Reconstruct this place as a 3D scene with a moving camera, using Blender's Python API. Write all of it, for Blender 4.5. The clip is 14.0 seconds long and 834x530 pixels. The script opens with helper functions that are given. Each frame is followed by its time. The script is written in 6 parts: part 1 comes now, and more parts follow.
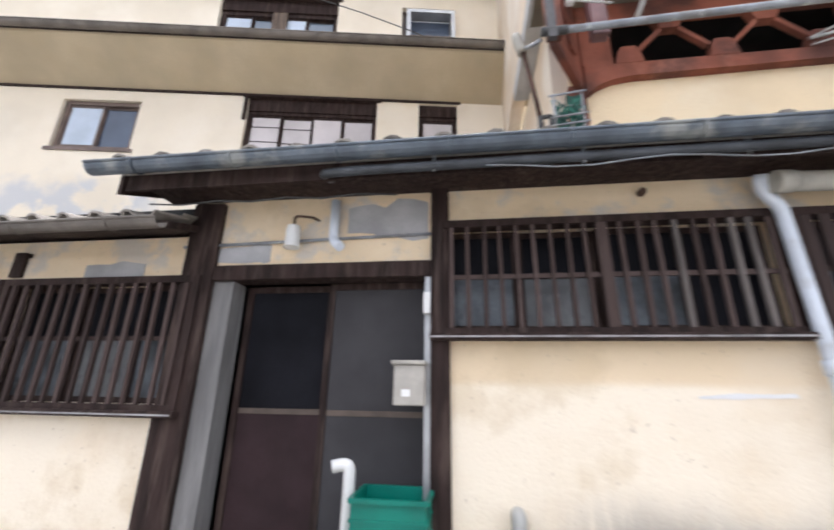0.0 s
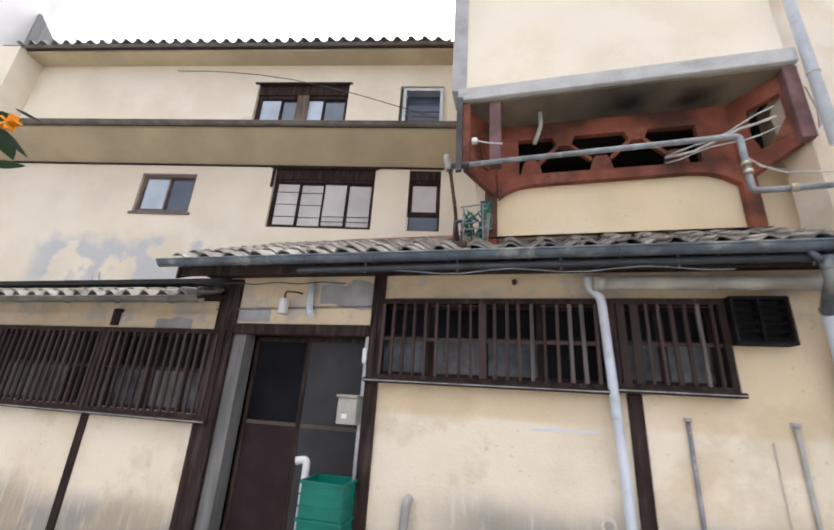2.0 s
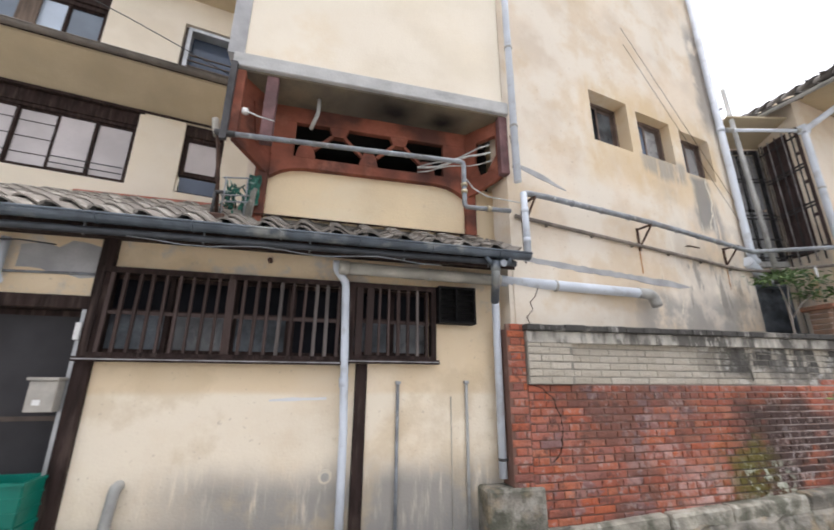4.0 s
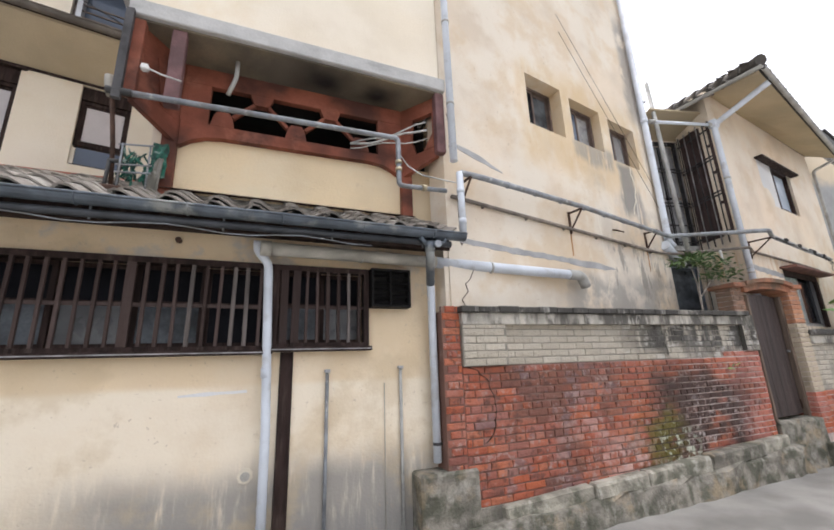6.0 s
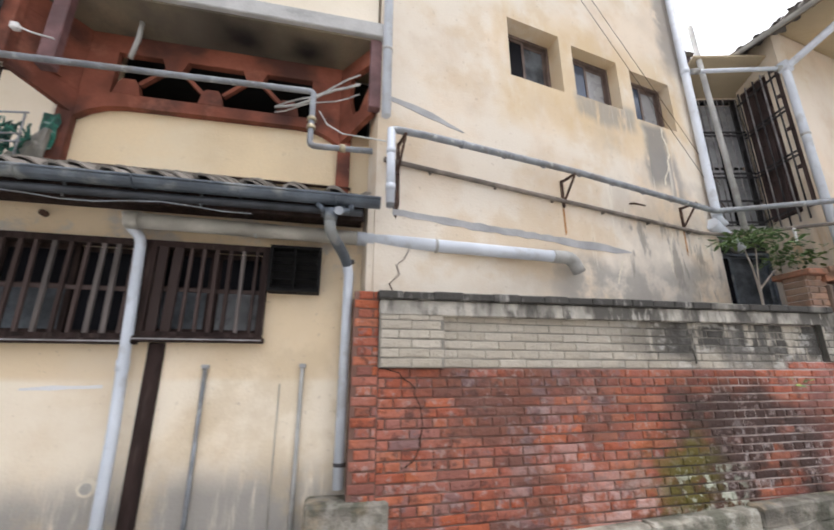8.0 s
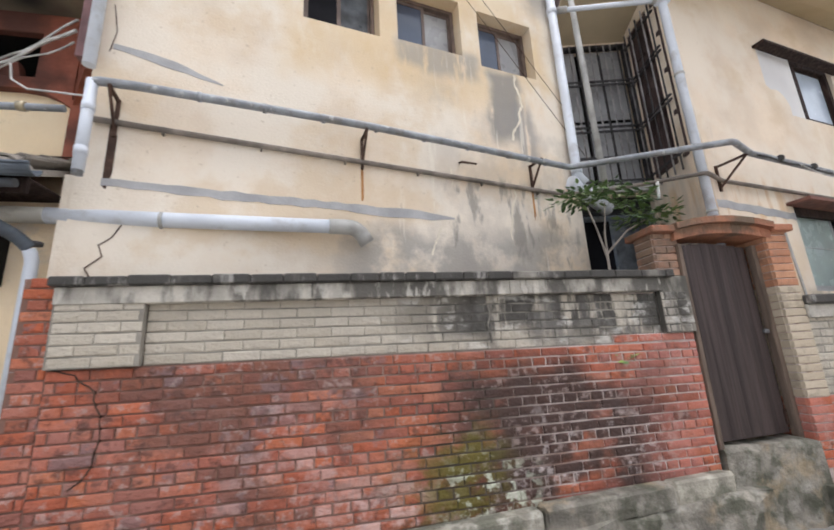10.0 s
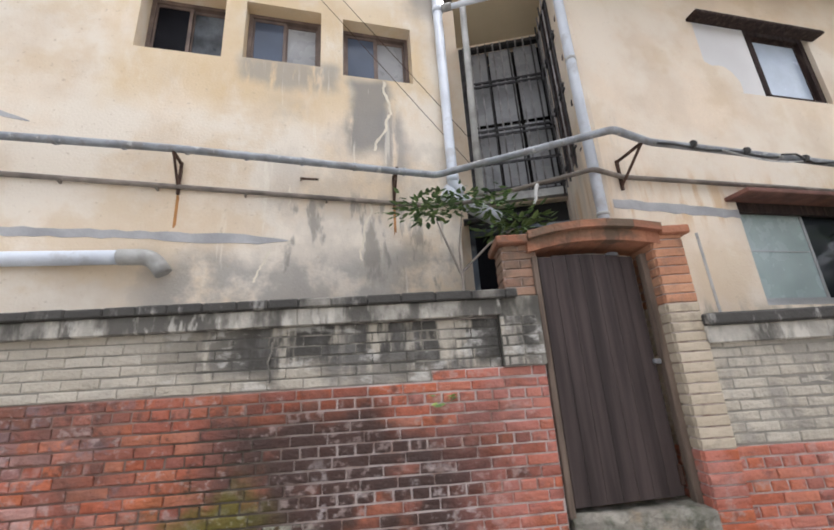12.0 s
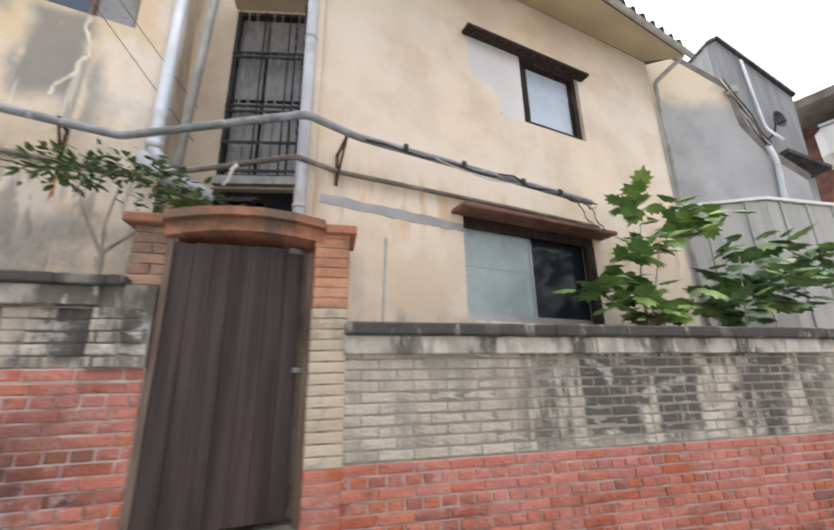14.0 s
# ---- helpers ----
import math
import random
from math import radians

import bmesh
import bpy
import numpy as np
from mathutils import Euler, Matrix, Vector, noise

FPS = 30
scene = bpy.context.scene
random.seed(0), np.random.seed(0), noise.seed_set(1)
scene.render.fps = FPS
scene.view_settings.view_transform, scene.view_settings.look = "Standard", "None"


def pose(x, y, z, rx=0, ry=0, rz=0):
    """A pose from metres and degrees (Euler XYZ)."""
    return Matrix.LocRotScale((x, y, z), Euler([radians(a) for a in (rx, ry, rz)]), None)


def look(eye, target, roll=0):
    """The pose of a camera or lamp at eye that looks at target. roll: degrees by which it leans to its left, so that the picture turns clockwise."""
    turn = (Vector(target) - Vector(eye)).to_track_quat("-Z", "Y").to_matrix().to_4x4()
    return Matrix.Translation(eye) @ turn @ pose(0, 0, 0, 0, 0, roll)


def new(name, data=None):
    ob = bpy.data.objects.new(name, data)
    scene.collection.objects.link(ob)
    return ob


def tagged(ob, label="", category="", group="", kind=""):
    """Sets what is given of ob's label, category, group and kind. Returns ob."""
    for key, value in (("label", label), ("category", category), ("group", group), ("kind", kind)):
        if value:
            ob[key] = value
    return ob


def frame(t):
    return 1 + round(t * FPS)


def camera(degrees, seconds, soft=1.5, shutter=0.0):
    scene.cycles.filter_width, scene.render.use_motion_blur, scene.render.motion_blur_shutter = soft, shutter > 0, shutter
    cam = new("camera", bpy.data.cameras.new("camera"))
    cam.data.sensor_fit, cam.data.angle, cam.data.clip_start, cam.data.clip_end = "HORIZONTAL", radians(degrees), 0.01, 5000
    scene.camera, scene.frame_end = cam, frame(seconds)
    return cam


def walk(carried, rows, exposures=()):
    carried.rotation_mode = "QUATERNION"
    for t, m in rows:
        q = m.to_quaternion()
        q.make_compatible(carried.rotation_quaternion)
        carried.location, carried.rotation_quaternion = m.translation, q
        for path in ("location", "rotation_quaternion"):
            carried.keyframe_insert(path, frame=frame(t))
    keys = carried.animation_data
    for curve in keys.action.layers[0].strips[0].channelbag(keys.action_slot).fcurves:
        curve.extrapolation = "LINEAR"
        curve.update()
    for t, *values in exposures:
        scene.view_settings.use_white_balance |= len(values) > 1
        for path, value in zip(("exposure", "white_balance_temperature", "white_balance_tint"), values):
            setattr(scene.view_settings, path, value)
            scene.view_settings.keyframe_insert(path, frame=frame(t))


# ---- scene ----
cam = camera(93.8, 14.0, soft=1.8, shutter=0.4)
PATH = [
    (0, (-0.053, -0.135, 1.511), (0.018, 1.767, 2.126), 0.9),
    (0.5, (0.359, -0.533, 1.521), (0.635, 1.371, 2.065), -2.9),
    (1, (0.629, -0.87, 1.576), (0.693, 1.046, 2.148), 1.0),
    (1.5, (0.758, -1.21, 1.644), (0.541, 0.684, 2.249), 1.2),
    (2, (0.864, -1.483, 1.7), (0.711, 0.406, 2.341), 3.5),
    (2.5, (1.036, -1.681, 1.73), (1.067, 0.215, 2.364), 2.0),
    (3, (1.174, -1.752, 1.721), (1.485, 0.12, 2.351), 2.2),
    (3.5, (1.263, -1.773, 1.696), (1.854, 0.044, 2.287), 2.0),
    (4, (1.318, -1.765, 1.687), (2.104, -0.015, 2.25), 0.4),
    (4.2, (1.331, -1.762, 1.686), (2.176, -0.035, 2.237), 0.3),
    (6.3, (1.631, -1.591, 1.667), (2.671, 0.042, 2.167), -2.1),
    (6.5, (1.736, -1.548, 1.661), (2.718, 0.119, 2.166), -1.9),
    (7, (2.094, -1.481, 1.632), (3.003, 0.228, 2.135), -1.8),
    (7.5, (2.541, -1.481, 1.636), (3.296, 0.288, 2.186), -1.2),
    (8, (3.093, -1.516, 1.601), (3.819, 0.268, 2.14), -0.0),
    (8.5, (3.676, -1.6, 1.568), (4.461, 0.17, 2.071), -1.2),
    (8.7, (3.898, -1.627, 1.593), (4.702, 0.134, 2.093), -1.5),
    (10.8, (6.13, -1.841, 1.61), (6.776, -0.005, 2.068), -2.4),
    (11, (6.365, -1.871, 1.583), (6.999, -0.037, 2.067), -1.9),
    (11.5, (6.857, -1.957, 1.635), (7.451, -0.13, 2.192), -4.0),
    (12, (7.309, -1.978, 1.649), (7.78, -0.121, 2.224), -3.4),
    (12.5, (7.782, -2.111, 1.678), (8.169, -0.24, 2.268), -0.8),
    (13, (8.221, -2.188, 1.678), (8.637, -0.338, 2.316), -2.4),
    (13.5, (8.738, -2.25, 1.667), (9.446, -0.486, 2.289), -1.1),
    (14, (9.289, -2.298, 1.644), (10.169, -0.588, 2.194), -1.0),
]
walk(cam, [(t, look(eye, target, roll)) for t, eye, target, roll in PATH],
     exposures=((0, 0.52, 6150, 14), (0.7, 0.38, 6250, 13), (1.5, 0.26, 6300, 13), (2.2, 0.10, 6350, 13), (6.3, 0.05, 6400, 13), (8.7, 0.10, 6430, 13), (11, 0.10, 6350, 13), (12.5, 0.06, 6350, 13), (13.2, 0.06, 6420, 13), (14, 0.16, 6500, 13)))

# ---- world and light: bright overcast ----
world = bpy.data.worlds.new("overcast")
scene.world = world
world.use_nodes = True
wn, wl = world.node_tree.nodes, world.node_tree.links
sky = wn.new("ShaderNodeTexSky")
sky.sky_type, sky.sun_disc = "NISHITA", False
sky.sun_elevation, sky.sun_rotation = radians(70), radians(20)
sky.air_density, sky.dust_density, sky.ozone_density = 1.0, 6.0, 1.0
grey_sky = wn.new("ShaderNodeHueSaturation")
grey_sky.inputs["Saturation"].default_value = 0.22
grey_sky.inputs["Value"].default_value = 2.6
wl.new(sky.outputs[0], grey_sky.inputs["Color"])
wl.new(grey_sky.outputs[0], wn["Background"].inputs["Color"])
wn["Background"].inputs["Strength"].default_value = 0.15
sun_data = bpy.data.lights.new("sun", "SUN")
sun_data.energy, sun_data.angle, sun_data.color = 1.0, radians(45), (1.0, 0.97, 0.92)
sun = new("sun", sun_data)
sun.matrix_world = look((8, -8, 26), (5, 1, 0))

GROUND = 0.08


# ---- materials ----
def mat(name, base, rough=0.8, metal=0.0, var=0.12, scale=3.0, fine=45.0, bump=0.25, stains=(), rand=None, stretch=(1, 1, 1), spec=0.4, rnd=0.16):
    """A weathered surface: two scales of variation, fine relief and stains in world space."""
    m = bpy.data.materials.new(name)
    m.use_nodes = True
    n, l = m.node_tree.nodes, m.node_tree.links
    bsdf = n["Principled BSDF"]
    pos = n.new("ShaderNodeNewGeometry").outputs["Position"]

    def mapped(s):
        v = n.new("ShaderNodeVectorMath")
        v.operation = "MULTIPLY"
        l.new(pos, v.inputs[0])
        v.inputs[1].default_value = s
        return v.outputs[0]

    def noisy(s, detail=5.0, st=(1, 1, 1), off=0.0, rg=0.5):
        t = n.new("ShaderNodeTexNoise")
        t.inputs["Roughness"].default_value = rg
        t.inputs["Scale"].default_value, t.inputs["Detail"].default_value = s, detail
        v = n.new("ShaderNodeVectorMath")
        v.operation = "ADD"
        l.new(mapped(st), v.inputs[0])
        v.inputs[1].default_value = (off, off * 1.7, off * 0.6)
        l.new(v.outputs[0], t.inputs["Vector"])
        return t.outputs["Fac"]

    def ramp(x, a, b, lo=0.0, hi=1.0):
        r = n.new("ShaderNodeMapRange")
        r.interpolation_type = "SMOOTHSTEP"
        l.new(x, r.inputs["Value"])
        for k, w in zip(("From Min", "From Max", "To Min", "To Max"), (a, b, lo, hi)):
            r.inputs[k].default_value = w
        return r.outputs[0]

    def op(kind, a, b):
        k = n.new("ShaderNodeMath")
        k.operation = kind
        for i, w in enumerate((a, b)):
            if isinstance(w, (int, float)):
                k.inputs[i].default_value = w
            else:
                l.new(w, k.inputs[i])
        return k.outputs[0]

    def mix(fac, a, b, blend="MIX"):
        k = n.new("ShaderNodeMix")
        k.data_type, k.blend_type = "RGBA", blend
        for i, w in ((0, fac), (6, a), (7, b)):
            if isinstance(w, (int, float)):
                k.inputs[i].default_value = w
            elif isinstance(w, tuple):
                k.inputs[i].default_value = (*w, 1)
            else:
                l.new(w, k.inputs[i])
        return k.outputs[2]

    dark = tuple(c * (1 - 1.6 * var) for c in base)
    lite = tuple(min(1, c * (1 + var)) for c in base)
    if rand:
        info = n.new("ShaderNodeObjectInfo").outputs["Random"]
        isl = n.new("ShaderNodeNewGeometry").outputs["Random Per Island"]
        both = op("FRACT", op("ADD", op("MULTIPLY", info, 7.13), op("MULTIPLY", isl, 3.37)), 0)
        r = n.new("ShaderNodeValToRGB")
        l.new(both, r.inputs[0])
        els = r.color_ramp.elements
        while len(els) < len(rand):
            els.new(0.5)
        for i, c in enumerate(rand):
            els[i].position, els[i].color = i / (len(rand) - 1), (*c, 1)
        col = mix(ramp(noisy(scale, 5, stretch), 0.3, 0.7, 0.0, 0.35), r.outputs[0], dark)
    else:
        col = mix(ramp(noisy(scale, 5, stretch), 0.3, 0.7), dark, lite)
    grain = noisy(fine, 3, stretch, 3.1)
    col = mix(ramp(grain, 0.35, 0.75, 0.0, 0.25), col, dark)
    sep = n.new("ShaderNodeSeparateXYZ")
    l.new(pos, sep.inputs[0])
    for k, s in enumerate(stains):
        wob = op("MULTIPLY", op("SUBTRACT", noisy(s.get("wobscale", 2.2), 4, (1, 1, 1), 5.0 + k), 0.5), s.get("wob", 0.5))
        field = noisy(s.get("scale", 2.0), 8, s.get("stretch", (1, 1, 1)), 9.0 + 3 * k, s.get("rg", 0.6))
        if rand:
            field = op("ADD", field, op("MULTIPLY", op("SUBTRACT", op("FRACT", op("MULTIPLY", both, 11.7 + k), 0), 0.5), rnd))
        m_ = ramp(field, s.get("lo", 0.4), s.get("hi", 0.6), 0.0, s.get("amt", 0.8))
        for axis, key in ((0, "x"), (1, "y"), (2, "z")):
            if key in s:
                a, b, soft = s[key]
                q = op("ADD", sep.outputs[axis], wob)
                m_ = op("MULTIPLY", m_, op("MULTIPLY", ramp(q, a - soft, a + soft), ramp(q, b - soft, b + soft, 1.0, 0.0)))
        col = mix(m_, col, s["color"])
    l.new(col, bsdf.inputs["Base Color"])
    bsdf.inputs["Metallic"].default_value = metal
    bsdf.inputs["Specular IOR Level"].default_value = spec
    l.new(ramp(noisy(scale * 2.3, 4, stretch, 1.0), 0.2, 0.8, max(0.02, rough - 0.1), min(1, rough + 0.1)), bsdf.inputs["Roughness"])
    if bump:
        b = n.new("ShaderNodeBump")
        b.inputs["Strength"].default_value, b.inputs["Distance"].default_value = bump, 0.012
        l.new(op("ADD", grain, op("MULTIPLY", noisy(scale * 3, 5, stretch, 7.7), 1.5)), b.inputs["Height"])
        l.new(b.outputs[0], bsdf.inputs["Normal"])
    return m


GREY_MOULD = (0.25, 0.245, 0.235)
OCHRE = (0.65, 0.505, 0.33)
plaster_a = mat("cream_plaster_low_house", (0.84, 0.71, 0.53), 0.85, var=0.06, scale=1.3, stains=(
    dict(color=(0.89, 0.80, 0.65), scale=1.4, lo=0.28, hi=0.56, amt=0.8, z=(0, 1.56, 0.03), wob=0.06),
    dict(color=(0.77, 0.605, 0.39), scale=1.2, lo=0.26, hi=0.56, amt=0.7, z=(1.57, 3.2, 0.03), wob=0.06),
    dict(color=GREY_MOULD, scale=7.0, lo=0.14, hi=0.52, amt=0.85, x=(0.9, 3.9, 0.5), z=(-1, 0.92, 0.20), wob=0.35, wobscale=1.3, stretch=(2.2, 2.2, 0.35)),
    dict(color=GREY_MOULD, scale=7.0, lo=0.14, hi=0.52, amt=0.8, z=(-1, 0.52, 0.16), wob=0.35, wobscale=1.3, stretch=(2.2, 2.2, 0.35)),
    dict(color=(0.55, 0.53, 0.5), scale=3.1, lo=0.5, hi=0.62, amt=0.7, z=(2.35, 2.9, 0.05)),
    dict(color=(0.60, 0.47, 0.29), scale=1.6, lo=0.50, hi=0.62, amt=0.4),
    dict(color=(0.42, 0.33, 0.23), scale=26, lo=0.64, hi=0.70, amt=0.5)))
plaster_b = mat("cream_plaster_tall_house", (0.745, 0.64, 0.51), 0.85, var=0.08, scale=1.1, stains=(
    dict(color=(0.79, 0.73, 0.63), scale=0.9, lo=0.42, hi=0.58, amt=0.7),
    dict(color=OCHRE, scale=1.3, lo=0.48, hi=0.62, amt=0.55),
    dict(color=(0.66, 0.48, 0.24), scale=1.8, lo=0.34, hi=0.52, amt=0.5, x=(5.35, 8.5, 0.15), z=(4.3, 6.0, 0.2), stretch=(1.6, 1.6, 0.6)),
    dict(color=(0.44, 0.40, 0.35), scale=1.9, lo=0.44, hi=0.60, amt=0.40, x=(6.7, 9.3, 0.4), z=(2.0, 4.6, 0.3), stretch=(1.1, 1.1, 0.8)),
    dict(color=(0.28, 0.27, 0.25), scale=2.4, lo=0.34, hi=0.54, amt=0.75, x=(5.9, 9.3, 0.3), z=(2.1, 2.86, 0.14), wob=0.7, wobscale=1.8),
    dict(color=(0.23, 0.225, 0.215), scale=2.8, lo=0.26, hi=0.40, amt=0.85, x=(7.56, 7.98, 0.07), z=(3.95, 4.88, 0.12), wob=0.35, wobscale=2.0, stretch=(2.4, 2.4, 0.5)),
    dict(color=(0.27, 0.26, 0.25), scale=2.8, lo=0.30, hi=0.44, amt=0.7, x=(7.9, 8.15, 0.06), z=(3.7, 4.5, 0.12), wob=0.3, stretch=(2.4, 2.4, 0.5)),
    dict(color=(0.30, 0.29, 0.27), scale=3.2, lo=0.34, hi=0.50, amt=0.7, x=(6.45, 7.45, 0.08), z=(4.66, 5.0, 0.09), wob=0.3, stretch=(2.6, 2.6, 0.5)),
    dict(color=(0.24, 0.23, 0.22), scale=2.0, lo=0.36, hi=0.5, amt=0.7, x=(8.30, 8.9, 0.10), z=(5.9, 8.2, 0.3), wob=0.4),
    dict(color=(0.20, 0.19, 0.17), scale=3.0, lo=0.52, hi=0.60, amt=0.65, x=(6.9, 8.6, 0.2), z=(2.5, 3.42, 0.12), stretch=(1.7, 1.7, 0.5)),
    dict(color=(0.82, 0.77, 0.66), scale=5.0, lo=0.62, hi=0.68, amt=0.5, x=(6.4, 8.7, 0.2), z=(2.2, 4.8, 0.2), stretch=(2.0, 2.0, 0.14)),
    dict(color=(0.42, 0.33, 0.23), scale=24, lo=0.64, hi=0.70, amt=0.45)))
plaster_y = mat("ochre_cream_balcony_plaster", (0.82, 0.665, 0.44), 0.85, var=0.06, scale=1.1, stains=(
    dict(color=(0.84, 0.73, 0.54), scale=0.9, lo=0.44, hi=0.60, amt=0.6),
    dict(color=(0.56, 0.43, 0.27), scale=6, lo=0.60, hi=0.70, amt=0.35)))
plaster_c = mat("cream_plaster_right_house", (0.77, 0.645, 0.505), 0.85, var=0.08, scale=1.1, stains=(
    dict(color=(0.81, 0.74, 0.63), scale=0.9, lo=0.42, hi=0.60, amt=0.65),
    dict(color=OCHRE, scale=1.4, lo=0.50, hi=0.64, amt=0.45),
    dict(color=(0.60, 0.38, 0.17), scale=3.0, lo=0.48, hi=0.62, amt=0.6, z=(2.95, 3.5, 0.15), stretch=(1.8, 1.8, 0.3)),
    dict(color=(0.40, 0.38, 0.34), scale=2.0, lo=0.46, hi=0.64, amt=0.45, x=(9.2, 10.3, 0.12), z=(1, 4.2, 0.5), stretch=(1.8, 1.8, 0.3)),
    dict(color=(0.25, 0.24, 0.18), scale=4.0, lo=0.44, hi=0.58, amt=0.7, z=(1.6, 2.15, 0.10), wob=0.3, stretch=(2, 2, 0.6)),
    dict(color=(0.42, 0.33, 0.23), scale=24, lo=0.65, hi=0.71, amt=0.4)))
plaster_s = mat("cream_plaster_rear_house", (0.80, 0.715, 0.575), 0.85, var=0.05, scale=0.9, stains=(
    dict(color=(0.86, 0.79, 0.67), scale=0.7, lo=0.42, hi=0.6, amt=0.6),
    dict(color=(0.54, 0.55, 0.56), scale=1.3, lo=0.42, hi=0.5, amt=0.9, x=(-6.6, -3.4, 0.3), z=(2.9, 4.1, 0.12), wob=0.8),
    dict(color=(0.72, 0.56, 0.34), scale=0.9, lo=0.50, hi=0.64, amt=0.35, x=(-2.2, 2.0, 0.4), z=(4.2, 5.8, 0.3)),
    dict(color=(0.42, 0.40, 0.37), scale=2.0, lo=0.42, hi=0.56, amt=0.7, x=(-3.9, -3.0, 0.3), z=(6.3, 6.75, 0.1), wob=0.5)))
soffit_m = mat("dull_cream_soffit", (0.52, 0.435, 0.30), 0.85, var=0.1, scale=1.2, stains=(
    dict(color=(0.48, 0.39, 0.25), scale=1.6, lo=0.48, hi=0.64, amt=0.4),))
soot_shade_m = mat("soot_and_shade_soffit", (0.23, 0.19, 0.13), 0.9, var=0.15, scale=1.5, stains=(
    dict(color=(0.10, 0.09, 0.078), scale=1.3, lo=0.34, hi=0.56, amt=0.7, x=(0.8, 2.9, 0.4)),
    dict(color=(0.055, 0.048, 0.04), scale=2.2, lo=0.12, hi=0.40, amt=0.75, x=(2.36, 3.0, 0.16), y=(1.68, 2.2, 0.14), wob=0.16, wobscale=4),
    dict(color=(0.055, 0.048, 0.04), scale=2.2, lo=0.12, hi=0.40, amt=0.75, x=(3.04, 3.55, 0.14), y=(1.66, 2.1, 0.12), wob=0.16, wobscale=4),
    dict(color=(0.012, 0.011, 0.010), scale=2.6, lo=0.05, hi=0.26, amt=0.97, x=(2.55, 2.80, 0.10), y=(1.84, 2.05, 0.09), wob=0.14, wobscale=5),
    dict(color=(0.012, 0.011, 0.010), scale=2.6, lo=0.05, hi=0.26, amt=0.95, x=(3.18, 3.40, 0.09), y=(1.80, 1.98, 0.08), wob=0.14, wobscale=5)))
render_grey = mat("grey_cement_patch", (0.41, 0.41, 0.415), 0.9, var=0.12, scale=4)
mossy = mat("mossy_stone_ledge", (0.27, 0.25, 0.21), 0.95, var=0.3, scale=5, bump=0.8, stains=(
    dict(color=(0.07, 0.075, 0.05), scale=5.0, lo=0.40, hi=0.62, amt=0.8),
    dict(color=(0.42, 0.40, 0.35), scale=7.0, lo=0.50, hi=0.66, amt=0.5),
    dict(color=(0.40, 0.31, 0.20), scale=3.0, lo=0.52, hi=0.66, amt=0.6)))
slab_grey = mat("smooth_grey_cement_edge", (0.50, 0.50, 0.49), 0.9, var=0.12, scale=3, bump=0.3, stains=(
    dict(color=(0.24, 0.24, 0.235), scale=1.6, lo=0.50, hi=0.68, amt=0.6, stretch=(1, 1, 2.0)),))
stone_pale = mat("pale_lichened_stone", (0.40, 0.375, 0.31), 0.95, var=0.25, scale=5, bump=0.8, stains=(
    dict(color=(0.10, 0.105, 0.075), scale=3.5, lo=0.44, hi=0.60, amt=0.75),
    dict(color=(0.56, 0.54, 0.47), scale=6.0, lo=0.52, hi=0.66, amt=0.6)))
concrete = mat("weathered_concrete", (0.44, 0.42, 0.38), 0.9, var=0.2, scale=3, bump=0.5, stains=(
    dict(color=(0.12, 0.12, 0.10), scale=3.0, lo=0.45, hi=0.62, amt=0.8, stretch=(1.5, 1.5, 0.5)),
    dict(color=(0.62, 0.60, 0.55), scale=4.0, lo=0.55, hi=0.65, amt=0.6)))
asphalt = mat("worn_alley_paving", (0.29, 0.28, 0.26), 0.9, var=0.2, scale=1.5, fine=90, bump=0.5)
wood_dark = mat("dark_weathered_timber", (0.036, 0.022, 0.019), 0.75, spec=0.2, var=0.3, scale=4, fine=30, stretch=(4, 4, 0.6), bump=0.4, stains=(
    dict(color=(0.15, 0.11, 0.09), scale=5, lo=0.5, hi=0.68, amt=0.3, stretch=(4, 4, 0.5)),))
wood_slat = mat("brown_lattice_timber", (0.08, 0.048, 0.037), 0.7, spec=0.2, var=0.3, scale=4, fine=30, stretch=(6, 6, 0.6), bump=0.4,
                rand=((0.042, 0.029, 0.027), (0.072, 0.050, 0.045), (0.115, 0.083, 0.076)))
red_paint = mat("red_brown_painted_concrete", (0.27, 0.092, 0.058), 0.75, spec=0.2, var=0.2, scale=3, stains=(
    dict(color=(0.06, 0.034, 0.03), scale=1.6, lo=0.44, hi=0.60, amt=0.75, rg=0.5),
    dict(color=(0.42, 0.17, 0.11), scale=3, lo=0.54, hi=0.70, amt=0.5)))
post_purple = mat("faded_maroon_post_paint", (0.17, 0.085, 0.085), 0.6, var=0.25, scale=5)
black_in = mat("painted_dark_room_lining", (0.02, 0.02, 0.02), 0.9, var=0.2, scale=2, bump=0)
gate_m = mat("dark_brown_gate_boards", (0.057, 0.042, 0.039), 0.6, spec=0.25, var=0.28, scale=3, stretch=(5, 5, 0.25), bump=0.2)
pvc = mat("pale_grey_blue_pvc", (0.66, 0.71, 0.78), 0.4, var=0.07, scale=3, bump=0.05, stains=(
    dict(color=(0.40, 0.40, 0.40), scale=5, lo=0.52, hi=0.68, amt=0.5),))
vent_black = mat("matt_black_vent_paint", (0.010, 0.0095, 0.0095), 0.7, spec=0.15, var=0.3, scale=5, bump=0.1)
pvc_dust_shade = mat("dust_and_shade_toned_pvc", (0.47, 0.45, 0.39), 0.55, var=0.15, scale=4, bump=0.1, stains=(
    dict(color=(0.24, 0.225, 0.19), scale=2.2, lo=0.48, hi=0.64, amt=0.6, stretch=(1.0, 1.0, 2.0)),))
pvc_old = mat("dull_grey_pvc", (0.42, 0.42, 0.40), 0.5, var=0.15, scale=4, bump=0.1, stains=(
    dict(color=(0.25, 0.24, 0.22), scale=4, lo=0.5, hi=0.65, amt=0.6),))
